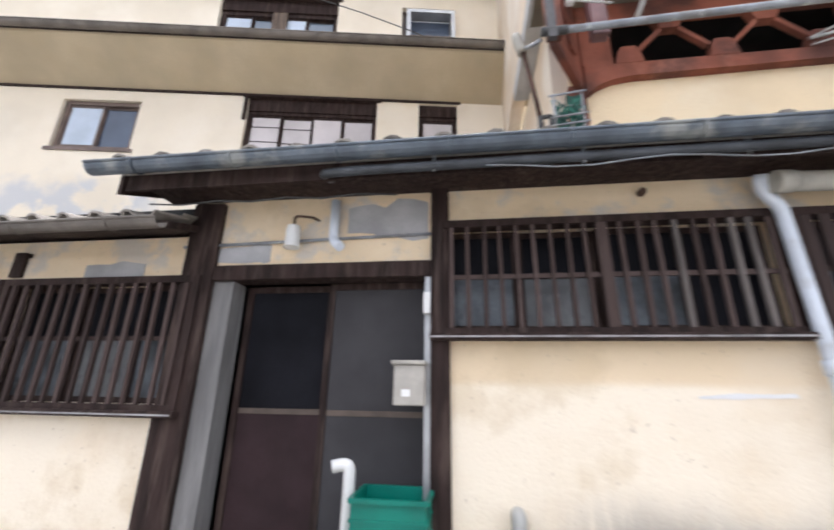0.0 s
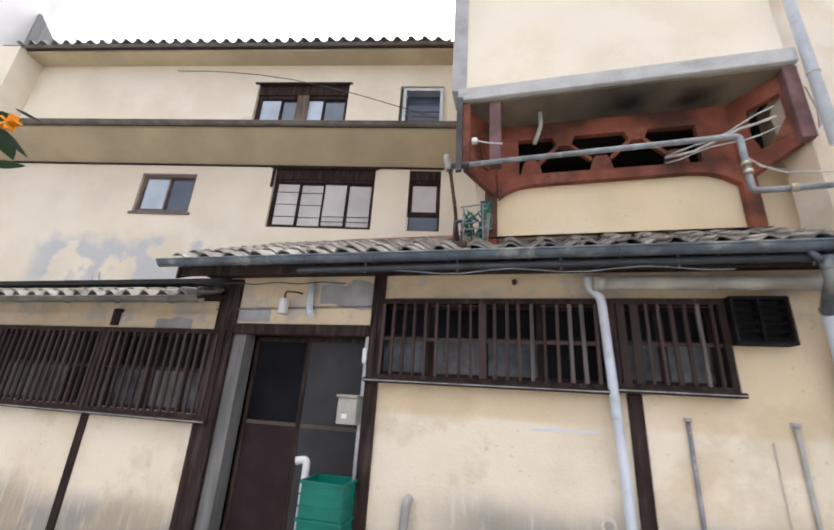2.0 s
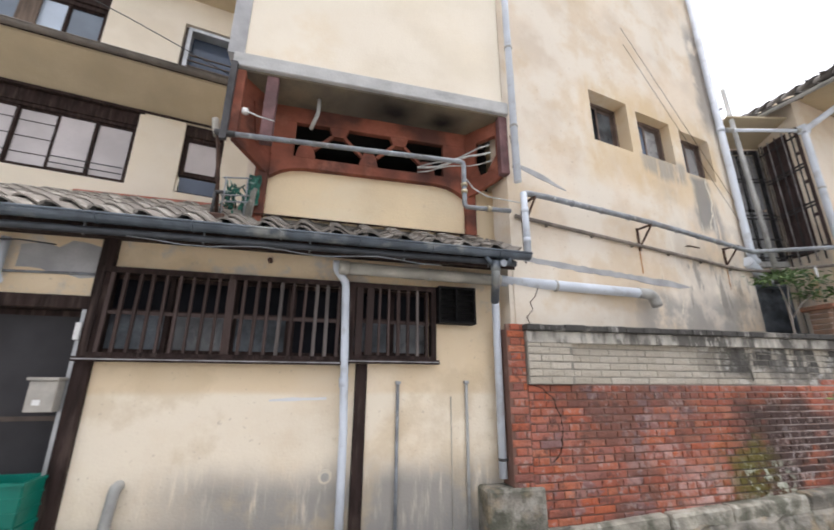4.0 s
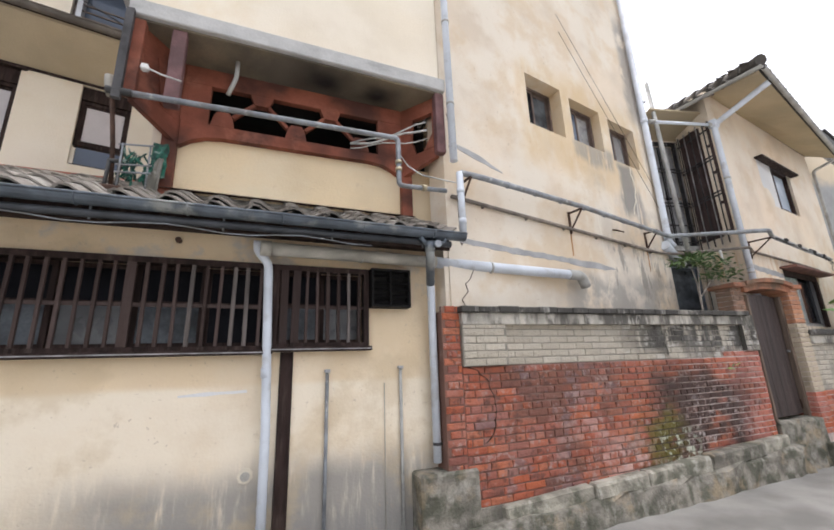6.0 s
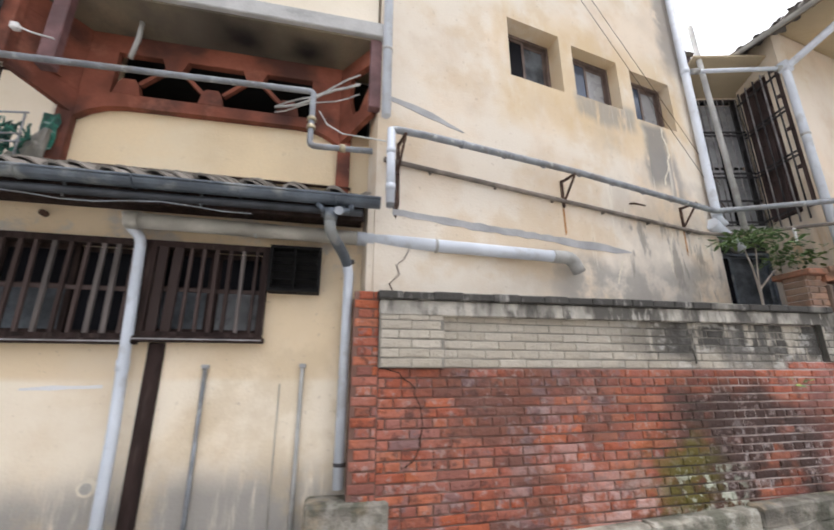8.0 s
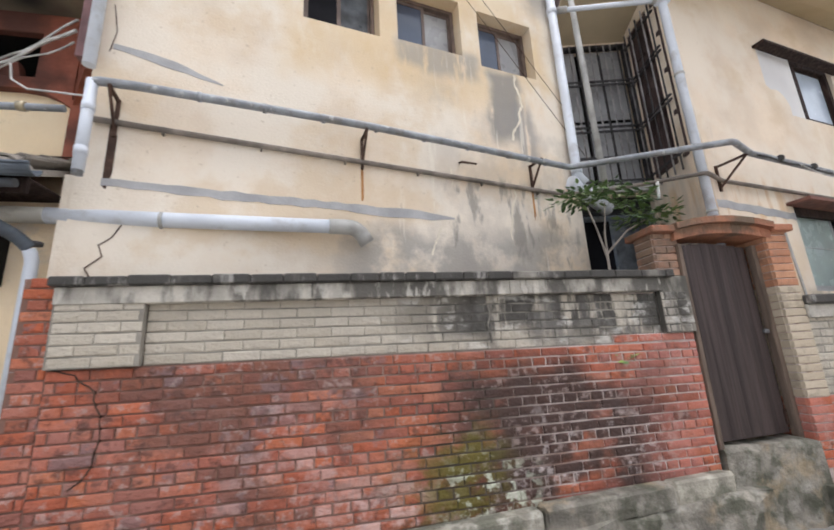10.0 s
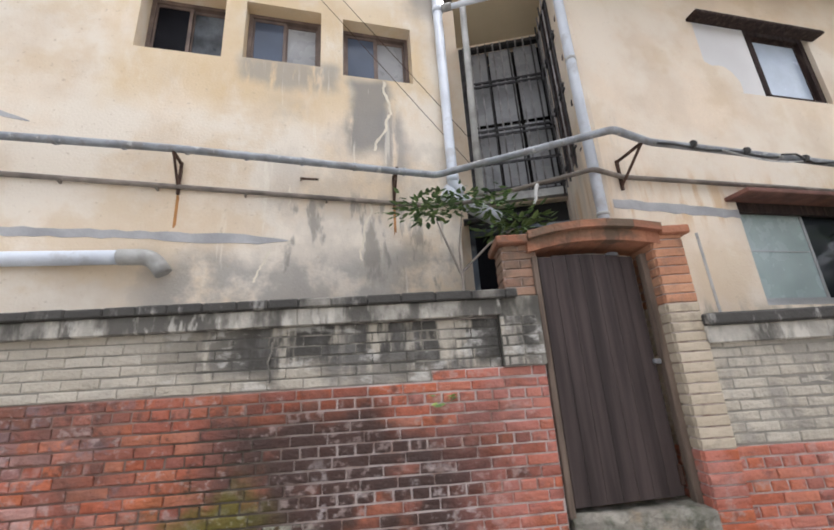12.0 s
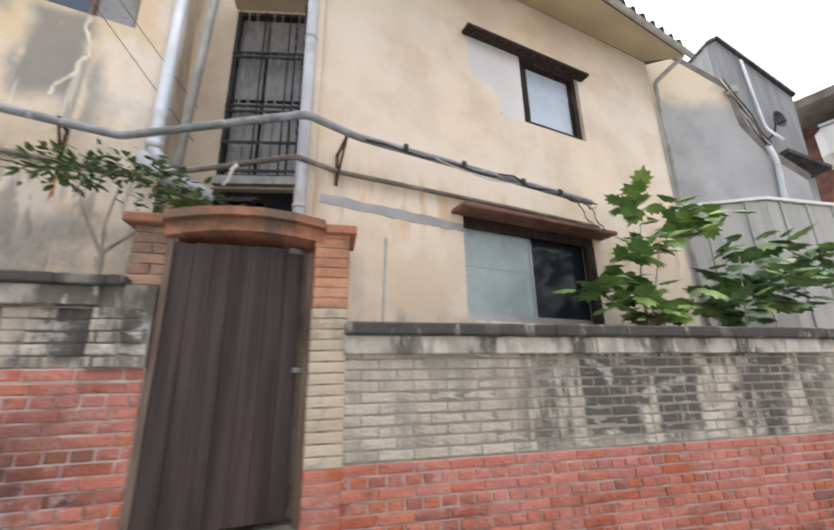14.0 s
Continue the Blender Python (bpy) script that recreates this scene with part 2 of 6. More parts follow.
galv = mat("galvanised_steel_pipe", (0.29, 0.31, 0.335), 0.5, 0.3, var=0.2, scale=6, bump=0.15, stains=(
    dict(color=(0.2, 0.19, 0.18), scale=7, lo=0.5, hi=0.64, amt=0.7),
    dict(color=(0.7, 0.7, 0.69), scale=14, lo=0.58, hi=0.68, amt=0.5)))
pipe_brown = mat("dust_browned_pipe", (0.24, 0.205, 0.175), 0.7, var=0.25, scale=5, bump=0.3, stains=(
    dict(color=(0.10, 0.088, 0.076), scale=4, lo=0.48, hi=0.62, amt=0.6),))
gutter_m = mat("blue_grey_metal_gutter", (0.125, 0.15, 0.18), 0.45, 0.3, var=0.2, scale=5, bump=0.1, stains=(
    dict(color=(0.42, 0.43, 0.40), scale=3, lo=0.5, hi=0.65, amt=0.6),))
gutter_dark = mat("blackened_waste_pipe", (0.06, 0.066, 0.075), 0.5, 0.1, var=0.25, scale=5, bump=0.1)
gutter_s_m = mat("brown_grey_eaves_gutter", (0.17, 0.15, 0.13), 0.6, var=0.2, scale=4)
rust = mat("rusty_iron", (0.09, 0.05, 0.035), 0.8, 0.2, var=0.3, scale=9, bump=0.3)
rust_run = mat("rust_run_on_plaster", (0.45, 0.22, 0.08), 0.85, var=0.2, scale=8)
tile_dark = mat("dark_weathered_roof_tile", (0.12, 0.11, 0.10), 0.9, var=0.3, scale=6, bump=0.5, rand=((0.06, 0.056, 0.05), (0.11, 0.10, 0.09), (0.17, 0.155, 0.14)))
tile_m = mat("grey_clay_roof_tile", (0.24, 0.22, 0.20), 0.85, var=0.25, scale=6, bump=0.5,
             rand=((0.23, 0.205, 0.178), (0.31, 0.28, 0.243), (0.39, 0.355, 0.31)), stains=(
    dict(color=(0.12, 0.11, 0.095), scale=6, lo=0.52, hi=0.66, amt=0.65),
    dict(color=(0.52, 0.49, 0.44), scale=5, lo=0.56, hi=0.68, amt=0.6)))
mortar_grey = mat("grey_cement_joint", (0.28, 0.26, 0.222), 0.95, var=0.15, scale=6, stains=(
    dict(color=(0.06, 0.058, 0.05), scale=1.6, lo=0.42, hi=0.52, amt=0.85, x=(6.3, 9.2, 0.25), z=(1.7, 2.3, 0.12), stretch=(1.3, 1.3, 0.6)),))
mortar_red = mat("pale_lime_mortar", (0.36, 0.25, 0.21), 0.95, var=0.2, scale=6, stains=(
    dict(color=(0.06, 0.055, 0.04), scale=2, lo=0.28, hi=0.48, amt=0.9, x=(6.2, 7.2, 0.4), z=(0.4, 1.55, 0.2), wob=0.9),
    dict(color=(0.62, 0.55, 0.52), scale=4, lo=0.34, hi=0.54, amt=0.85, x=(7.2, 20, 0.6), wob=0.9),
    dict(color=(0.17, 0.085, 0.062), scale=3, lo=0.28, hi=0.50, amt=0.85, x=(3, 5.8, 0.6), wob=0.8),))
brick_red = mat("worn_red_brick", (0.42, 0.12, 0.065), 0.9, var=0.3, scale=9, bump=0.6,
                rand=((0.25, 0.11, 0.09), (0.46, 0.115, 0.055), (0.52, 0.16, 0.075), (0.34, 0.125, 0.095), (0.50, 0.135, 0.065), (0.55, 0.21, 0.12), (0.42, 0.11, 0.06)), stains=(
    dict(color=(0.38, 0.185, 0.155), scale=2.2, lo=0.44, hi=0.62, amt=0.5, z=(0.75, 1.8, 0.2), wob=0.5),
    dict(color=(0.14, 0.075, 0.06), scale=1.3, lo=0.44, hi=0.58, amt=0.75, x=(3, 6, 0.3)),
    dict(color=(0.20, 0.15, 0.155), scale=4.5, lo=0.58, hi=0.64, amt=0.6, x=(3, 6.2, 0.3)),
    dict(color=(0.045, 0.032, 0.028), scale=1.6, lo=0.20, hi=0.42, amt=0.94, x=(6.5, 8.6, 0.45), z=(0.45, 1.50, 0.14), wob=1.0, wobscale=1.5),
    dict(color=(0.07, 0.045, 0.04), scale=12, lo=0.54, hi=0.68, amt=0.6),
    dict(color=(0.42, 0.33, 0.30), scale=17, lo=0.56, hi=0.68, amt=0.5),
    dict(color=(0.12, 0.105, 0.018), scale=3.4, lo=0.42, hi=0.56, amt=0.75, x=(6.3, 6.95, 0.35), z=(0.2, 0.95, 0.3), wob=1.1, wobscale=2.4),
    dict(color=(0.035, 0.036, 0.012), scale=4.2, lo=0.46, hi=0.56, amt=0.7, x=(6.35, 6.9, 0.2), z=(0.3, 0.95, 0.2), wob=0.9, wobscale=2.6),
    dict(color=(0.52, 0.36, 0.33), scale=3.4, lo=0.52, hi=0.64, amt=0.55, x=(5.0, 5.9, 0.25), z=(0.6, 1.35, 0.15), wob=0.5),
    dict(color=(0.60, 0.25, 0.21), scale=1.8, lo=0.36, hi=0.58, amt=0.45, x=(8.3, 15, 0.3)),
    dict(color=(0.66, 0.50, 0.46), scale=5, lo=0.46, hi=0.60, amt=0.6, x=(5.7, 6.6, 0.3), z=(0.3, 0.8, 0.2), wob=0.5),
    dict(color=(0.13, 0.11, 0.022), scale=5, lo=0.40, hi=0.54, amt=0.8, x=(6.3, 6.85, 0.2), z=(0.35, 1.0, 0.15), wob=0.6),
    dict(color=(0.58, 0.62, 0.50), scale=11, lo=0.52, hi=0.62, amt=0.8, x=(6.55, 7.2, 0.2), z=(0.35, 0.85, 0.15), wob=0.4),
    dict(color=(0.62, 0.55, 0.53), scale=14, lo=0.58, hi=0.68, amt=0.5, x=(6.9, 8.4, 0.3), z=(0.35, 1.1, 0.2), wob=0.4),))
brick_grey = mat("grey_cement_washed_brick", (0.52, 0.475, 0.40), 0.9, var=0.16, scale=7, bump=0.7, rnd=0.07,
                 rand=((0.46, 0.41, 0.33), (0.51, 0.46, 0.375), (0.56, 0.51, 0.425)), stains=(
    dict(color=(0.05, 0.048, 0.044), scale=1.9, lo=0.37, hi=0.48, amt=0.94, x=(6.4, 9.2, 0.5), z=(1.74, 2.3, 0.12), stretch=(2.4, 2.4, 0.5), wob=0.5),
    dict(color=(0.20, 0.19, 0.175), scale=2.6, lo=0.47, hi=0.62, amt=0.55, x=(6.0, 15, 0.4), stretch=(1.6, 1.6, 0.6)),
    dict(color=(0.055, 0.053, 0.048), scale=2.0, lo=0.42, hi=0.52, amt=0.88, x=(11.4, 14.5, 0.5), z=(1.15, 1.9, 0.1), stretch=(2.6, 2.6, 0.5), wob=0.5),
    dict(color=(0.68, 0.66, 0.61), scale=4.5, lo=0.54, hi=0.66, amt=0.5, x=(6.2, 9.2, 0.3), stretch=(1, 1, 1.6)),
    dict(color=(0.68, 0.66, 0.61), scale=4.5, lo=0.54, hi=0.66, amt=0.5, x=(11.6, 15, 0.5), stretch=(1, 1, 1.6))))
coping_m = mat("blackened_cement_coping", (0.33, 0.31, 0.27), 0.9, var=0.2, scale=4, bump=0.5, stains=(
    dict(color=(0.045, 0.043, 0.04), scale=2.0, lo=0.28, hi=0.46, amt=0.92, stretch=(1.2, 1.2, 0.5)),
    dict(color=(0.52, 0.50, 0.46), scale=4.5, lo=0.55, hi=0.66, amt=0.55, stretch=(1.6, 1.6, 0.6))))
frieze_m = mat("streaked_cement_frieze", (0.50, 0.47, 0.41), 0.9, var=0.18, scale=4, bump=0.4, stains=(
    dict(color=(0.06, 0.056, 0.05), scale=1.8, lo=0.44, hi=0.58, amt=0.85, stretch=(1.5, 1.5, 0.6)),
    dict(color=(0.66, 0.63, 0.56), scale=5.0, lo=0.54, hi=0.62, amt=0.6, stretch=(1.8, 1.8, 0.5))))
brick_orange = mat("orange_gate_brick", (0.42, 0.19, 0.11), 0.9, var=0.25, scale=8, bump=0.5,
                   rand=((0.46, 0.215, 0.125), (0.56, 0.285, 0.165), (0.60, 0.34, 0.21)), stains=(
    dict(color=(0.16, 0.10, 0.075), scale=4, lo=0.52, hi=0.66, amt=0.6),
    dict(color=(0.09, 0.08, 0.06), scale=4, lo=0.3, hi=0.55, amt=0.7, z=(2.70, 3.2, 0.03))))
brick_arch = mat("mossy_red_arch_brick", (0.42, 0.19, 0.11), 0.9, var=0.25, scale=8, bump=0.5,
                 rand=((0.33, 0.14, 0.085), (0.44, 0.19, 0.11), (0.50, 0.24, 0.145)), stains=(
    dict(color=(0.13, 0.095, 0.07), scale=4, lo=0.48, hi=0.62, amt=0.7),
    dict(color=(0.12, 0.10, 0.07), scale=4, lo=0.3, hi=0.55, amt=0.6, z=(2.70, 3.2, 0.03))))
brick_brown = mat("weathered_brown_pier_brick", (0.36, 0.22, 0.15), 0.9, var=0.2, scale=8, bump=0.5,
                  rand=((0.28, 0.165, 0.115), (0.37, 0.22, 0.15), (0.46, 0.29, 0.20)), stains=(
    dict(color=(0.15, 0.12, 0.09), scale=4, lo=0.48, hi=0.62, amt=0.6),))
brick_cream = mat("cream_washed_gate_brick", (0.55, 0.48, 0.36), 0.9, var=0.12, scale=6, bump=0.4,
                  rand=((0.44, 0.365, 0.27), (0.50, 0.42, 0.315), (0.56, 0.475, 0.365)), stains=(dict(color=(0.24, 0.20, 0.15), scale=6, lo=0.52, hi=0.64, amt=0.5),))
alu = mat("dull_aluminium_frame", (0.45, 0.46, 0.47), 0.4, 0.5, var=0.1, scale=5, bump=0.05)
alu_dark = mat("bronze_window_frame", (0.10, 0.075, 0.06), 0.45, 0.2, var=0.2, scale=6, bump=0.1)
alu_brown = mat("pinkish_brown_window_frame", (0.17, 0.125, 0.105), 0.5, 0.1, var=0.2, scale=6, bump=0.1)
white_paint = mat("white_plastic", (0.78, 0.78, 0.76), 0.4, var=0.06, scale=5, bump=0.03)
frost = mat("frosted_window_pane", (0.36, 0.44, 0.43), 0.25, var=0.1, scale=2, bump=0.02, spec=0.6)
frost_dim = mat("dim_frosted_pane", (0.15, 0.155, 0.16), 0.3, var=0.25, scale=3, bump=0.02, spec=0.4)
frost_sky = mat("pale_frost_and_sky_pane", (0.50, 0.58, 0.68), 0.2, var=0.1, scale=2, bump=0.02, spec=0.6)
paper = mat("off_white_paper_blind", (0.62, 0.58, 0.58), 0.6, var=0.08, scale=2, bump=0.02)
dark_glass = mat("dark_window_pane", (0.022, 0.026, 0.032), 0.12, var=0.1, scale=1.5, bump=0, spec=0.3)
shade_glass = mat("unlit_room_pane", (0.010, 0.010, 0.013), 0.5, var=0.3, scale=2.0, bump=0.02, spec=0.06)
pane_blue = mat("sky_tinted_dark_pane", (0.075, 0.10, 0.15), 0.1, var=0.15, scale=1.5, bump=0, spec=0.6)
frost_mid = mat("grey_frosted_pane", (0.33, 0.335, 0.34), 0.3, var=0.12, scale=2, bump=0.02, spec=0.5)
dusty = mat("grey_reflection_pane", (0.11, 0.125, 0.14), 0.35, var=0.5, scale=3, bump=0.02, spec=0.3)
clear_pane = mat("sky_lit_window_pane", (0.16, 0.20, 0.25), 0.04, var=0.1, scale=1.5, bump=0, spec=1.0)
door_brown = mat("maroon_brown_door_panel", (0.036, 0.021, 0.023), 0.65, spec=0.15, var=0.15, scale=3, bump=0.1)
door_grey = mat("grey_mesh_door_panel", (0.055, 0.053, 0.056), 0.7, spec=0.12, var=0.1, scale=3, fine=200, bump=0.2)
crate_m = mat("teal_green_crate_plastic", (0.0, 0.17, 0.125), 0.4, var=0.1, scale=6, bump=0.05)
box_m = mat("beige_letterbox_paint", (0.42, 0.395, 0.35), 0.5, var=0.12, scale=7, bump=0.1)
leaf_m = mat("glossy_lobed_leaf", (0.09, 0.17, 0.05), 0.45, var=0.3, scale=5, bump=0.1,
             rand=((0.06, 0.13, 0.065), (0.14, 0.25, 0.095), (0.32, 0.44, 0.16)))
leaf_bright = mat("bright_broad_leaf", (0.14, 0.24, 0.06), 0.4, var=0.25, scale=5, bump=0.1,
                  rand=((0.08, 0.17, 0.07), (0.21, 0.37, 0.10), (0.42, 0.56, 0.17)))
leaf_sap = mat("soft_green_leaflet", (0.11, 0.19, 0.07), 0.5, var=0.25, scale=5, bump=0.05,
               rand=((0.05, 0.10, 0.045), (0.11, 0.19, 0.07), (0.22, 0.32, 0.11)))
leaf_dark = mat("dark_narrow_leaf", (0.03, 0.08, 0.03), 0.45, var=0.3, scale=5, bump=0.1, rand=((0.02, 0.05, 0.025), (0.05, 0.11, 0.04)))
bark = mat("pale_grey_bark", (0.33, 0.29, 0.25), 0.85, var=0.2, scale=9, bump=0.3)
petal = mat("orange_flower_petal", (0.85, 0.30, 0.01), 0.5, var=0.1, scale=9, bump=0)
brass = mat("brass_fitting", (0.46, 0.40, 0.28), 0.4, 0.6, var=0.15, scale=9, bump=0)
black_cable = mat("grey_black_cable", (0.06, 0.06, 0.06), 0.6, var=0.2, scale=9, bump=0)
white_cable = mat("weathered_white_cable", (0.55, 0.55, 0.53), 0.6, var=0.2, scale=9, bump=0)
steel_dark = mat("dark_grille_iron", (0.07, 0.068, 0.07), 0.6, 0.3, var=0.3, scale=7, bump=0.1)
jamb_grey = mat("dull_grey_painted_jamb", (0.20, 0.195, 0.19), 0.8, var=0.2, scale=3, stretch=(4, 4, 0.5), bump=0.2)
jamb_wood = mat("sunbleached_brown_timber", (0.17, 0.125, 0.095), 0.8, var=0.25, scale=4, stretch=(6, 6, 0.5), bump=0.3)
slat_pale = mat("bare_grey_slat_timber", (0.15, 0.128, 0.118), 0.8, var=0.25, scale=4, stretch=(6, 6, 0.6), bump=0.3)
steel_pale = mat("pale_worn_grille_bar", (0.34, 0.33, 0.33), 0.6, 0.2, var=0.25, scale=7, bump=0.1)
maroon_panel = mat("maroon_shutter_panel", (0.085, 0.058, 0.055), 0.6, var=0.25, scale=4, stretch=(3, 3, 0.5))
red_flash = mat("faded_red_roof_flashing", (0.45, 0.16, 0.11), 0.7, var=0.2, scale=5)
sheet_grey = mat("grey_sheet_metal_siding", (0.27, 0.28, 0.285), 0.6, 0.1, var=0.12, scale=2, stretch=(6, 6, 0.4), bump=0.1)
shed_pale = mat("pale_grey_sheet_wall", (0.43, 0.43, 0.41), 0.6, 0.0, var=0.1, scale=1.5, stretch=(4, 4, 0.4), bump=0.1)
hood_m = mat("faded_maroon_window_hood", (0.20, 0.095, 0.075), 0.7, var=0.25, scale=5, bump=0.2)
crack_fill = mat("pale_crack_filler", (0.72, 0.66, 0.54), 0.9, var=0.08, scale=5)
weathered_render = mat("weathered_grey_render", (0.40, 0.405, 0.41), 0.9, var=0.08, scale=1.2, stains=(
    dict(color=(0.74, 0.63, 0.46), scale=0.9, lo=0.25, hi=0.40, amt=0.9, z=(6.0, 7.6, 0.25), wob=0.8, wobscale=1.2),
    dict(color=(0.26, 0.26, 0.26), scale=1.6, lo=0.5, hi=0.7, amt=0.5)))
white_wall = mat("off_white_neighbour_render", (0.74, 0.73, 0.72), 0.85, var=0.06, scale=1.0)
green_net = mat("green_plastic_net", (0.03, 0.17, 0.12), 0.7, var=0.35, scale=14, bump=0.3, stains=(dict(color=(0.02, 0.05, 0.045), scale=18, lo=0.46, hi=0.56, amt=0.8), dict(color=(0.40, 0.48, 0.44), scale=12, lo=0.58, hi=0.64, amt=0.6)))


# ---- builders ----
ORG = {}


def thing(name, M, org, label, category, group="", kind=""):
    ob = new(name)
    ob.empty_display_size = 0.1
    ob.matrix_world = M @ Matrix.Translation(org)
    ORG[ob.name] = Vector(org)
    return tagged(ob, label, category, group, kind)


def mesh_of(bm, material, name):
    me = bpy.data.meshes.new(name)
    bmesh.ops.recalc_face_normals(bm, faces=bm.faces)
    bm.to_mesh(me)
    bm.free()
    me.materials.append(material)
    return me


def part(name, bm, material, parent, label=""):
    """Links bm, built in the frame of the parent's thing, as one mesh under the parent."""
    org = ORG[parent.name]
    bmesh.ops.translate(bm, verts=bm.verts, vec=-org)
    ob = new(name, mesh_of(bm, material, name))
    ob.parent = parent
    ORG[ob.name] = org
    if label:
        ob["label"] = label
    return ob


def solid(name, bm, material, M, label, category, kind="", group=""):
    """A thing or a piece of the setting that is one mesh."""
    ob = new(name, mesh_of(bm, material, name))
    ob.matrix_world = M
    ORG[ob.name] = Vector((0, 0, 0))
    return tagged(ob, label, category, group, kind)


def box(bm, x0, x1, y0, y1, z0, z1, bev=0.0):
    r = bmesh.ops.create_cube(bm, size=1.0, matrix=Matrix.Translation(((x0 + x1) / 2, (y0 + y1) / 2, (z0 + z1) / 2)) @ Matrix.Diagonal((abs(x1 - x0), abs(y1 - y0), abs(z1 - z0), 1)))
    if bev:
        es = list({e for v in r["verts"] for e in v.link_edges})
        bmesh.ops.bevel(bm, geom=es, offset=bev, segments=1, affect="EDGES")
    return bm


def boxed(*a, **k):
    return box(bmesh.new(), *a, **k)


def beam(bm, p, q, w, h=None):
    """A square bar from p to q."""
    p, q = Vector(p), Vector(q)
    d = q - p
    m = Matrix.Translation((p + q) / 2) @ d.to_track_quat("Z", "Y").to_matrix().to_4x4() @ Matrix.Diagonal((w, h or w, d.length, 1))
    bmesh.ops.create_cube(bm, size=1.0, matrix=m)
    return bm


def tube(bm, pts, r, seg=10, taper=1.0, cap=True):
    """A round pipe along pts with mitred bends."""
    pts = [Vector(p) for p in pts]
    rings, up = [], None
    for i, p in enumerate(pts):
        a = (p - pts[i - 1]).normalized() if i else None
        b = (pts[i + 1] - p).normalized() if i < len(pts) - 1 else None
        d = ((a or b) + (b or a)).normalized()
        k = 1.0 / max(0.5, d.dot(a or b))
        x = d.orthogonal().normalized() if up is None else (up - d * up.dot(d)).normalized()
        up = x
        y = d.cross(x)
        rr = r * (1 + (taper - 1) * i / (len(pts) - 1)) * min(k, 1.3)
        rings.append([bm.verts.new(p + (x * math.cos(t) + y * math.sin(t)) * rr) for t in [2 * math.pi * j / seg for j in range(seg)]])
    for r0, r1 in zip(rings, rings[1:]):
        for j in range(seg):
            f = bm.faces.new((r0[j], r0[(j + 1) % seg], r1[(j + 1) % seg], r1[j]))
            f.smooth = True
    if cap:
        bm.faces.new(rings[0][::-1])
        bm.faces.new(rings[-1])
    return bm


def pipe(pts, r, seg=10, taper=1.0):
    return tube(bmesh.new(), pts, r, seg, taper)


def bent(pts, rad=0.06, steps=4):
    """Rounds the corners of a pipe run."""
    pts = [Vector(p) for p in pts]
    out = [pts[0]]
    for a, b, c in zip(pts, pts[1:], pts[2:]):
        u, w = (a - b).normalized() * rad, (c - b).normalized() * rad
        for k in range(steps + 1):
            t = k / steps
            out.append((b + u) * (1 - t) ** 2 + b * 2 * t * (1 - t) + (b + w) * t * t)
    return out + [pts[-1]]


def prism(bm, poly, y0, y1):
    """An outline in the x-z plane, drawn out from y0 to y1."""
    a = [bm.verts.new((x, y0, z)) for x, z in poly]
    b = [bm.verts.new((x, y1, z)) for x, z in poly]
    bm.faces.new(a)
    bm.faces.new(b[::-1])
    for i in range(len(poly)):
        j = (i + 1) % len(poly)
        bm.faces.new((a[i], b[i], b[j], a[j]))
    return bm


def wall(u0, u1, z0, z1, thick, holes=(), y0=0.0):
    """A wall with openings (u0, u1, z0, z1) that go through it."""
    bm = bmesh.new()
    us = sorted({u0, u1, *(h[0] for h in holes), *(h[1] for h in holes)})
    for a, b in zip(us, us[1:]):
        mid, z = (a + b) / 2, z0
        for h in sorted((h for h in holes if h[0] <= mid <= h[1]), key=lambda h: h[2]):
            if h[2] > z:
                box(bm, a, b, y0, y0 + thick, z, h[2])
            z = h[3]
        if z < z1:
            box(bm, a, b, y0, y0 + thick, z, z1)
    bmesh.ops.remove_doubles(bm, verts=bm.verts, dist=1e-5)
    return bm


def framed(bm, u0, u1, z0, z1, y0, y1, w):
    """A rectangular frame of bars w wide."""
    box(bm, u0, u0 + w, y0, y1, z0, z1)
    box(bm, u1 - w, u1, y0, y1, z0, z1)
    box(bm, u0 + w, u1 - w, y0, y1, z0, z0 + w)
    box(bm, u0 + w, u1 - w, y0, y1, z1 - w, z1)
    return bm


def patch(name, M, pts, depth, parent, material, label, seed=1):
    """A thin smear of cement with a ragged edge along a line of (u, z, width)."""
    rng, bm = random.Random(seed), bmesh.new()
    top, bot = [], []
    for (a, za, wa), (b, zb, wb) in zip(pts, pts[1:]):
        k = max(2, int(abs(b - a) / 0.09))
        for i in range(k + (1 if (b, zb, wb) == pts[-1] else 0)):
            t = i / k
            u, z, w = a + (b - a) * t, za + (zb - za) * t, wa + (wb - wa) * t
            top.append((u, z + w / 2 + rng.uniform(-1, 1) * w * 0.12))
            bot.append((u, z - w / 2 + rng.uniform(-1, 1) * w * 0.12))
    va = [[bm.verts.new((u, depth, z)) for u, z in row] for row in (top, bot)]
    for i in range(len(top) - 1):
        bm.faces.new((va[0][i], va[0][i + 1], va[1][i + 1], va[1][i]))
    ext = bmesh.ops.extrude_face_region(bm, geom=bm.faces[:])
    bmesh.ops.translate(bm, verts=[v for v in ext["geom"] if isinstance(v, bmesh.types.BMVert)], vec=(0, -depth + 0.01, 0))
    return part(name, bm, material, parent, label)


# ---- frames of the facades: u along the wall, y into the building ----
I4 = Matrix.Identity(4)
MA = pose(0.196, 2.35, 0, 0, 0, -9.8)
MW = pose(3.985, 1.48, 0, 0, 0, -8.9)
MB = pose(3.9, 1.53, 0)
MK = pose(3.9, 1.49, 0, 0, 0, -9.8)
MC = pose(9.85, 0.85, 0, 0, 0, -1.5)
MS = pose(-1.2, 4.75, 0)
MD = pose(8.97, 0.70, 0, 0, 0, -14.5)
MV = pose(10.09, 0.385, 0, 0, 0, -13.4)
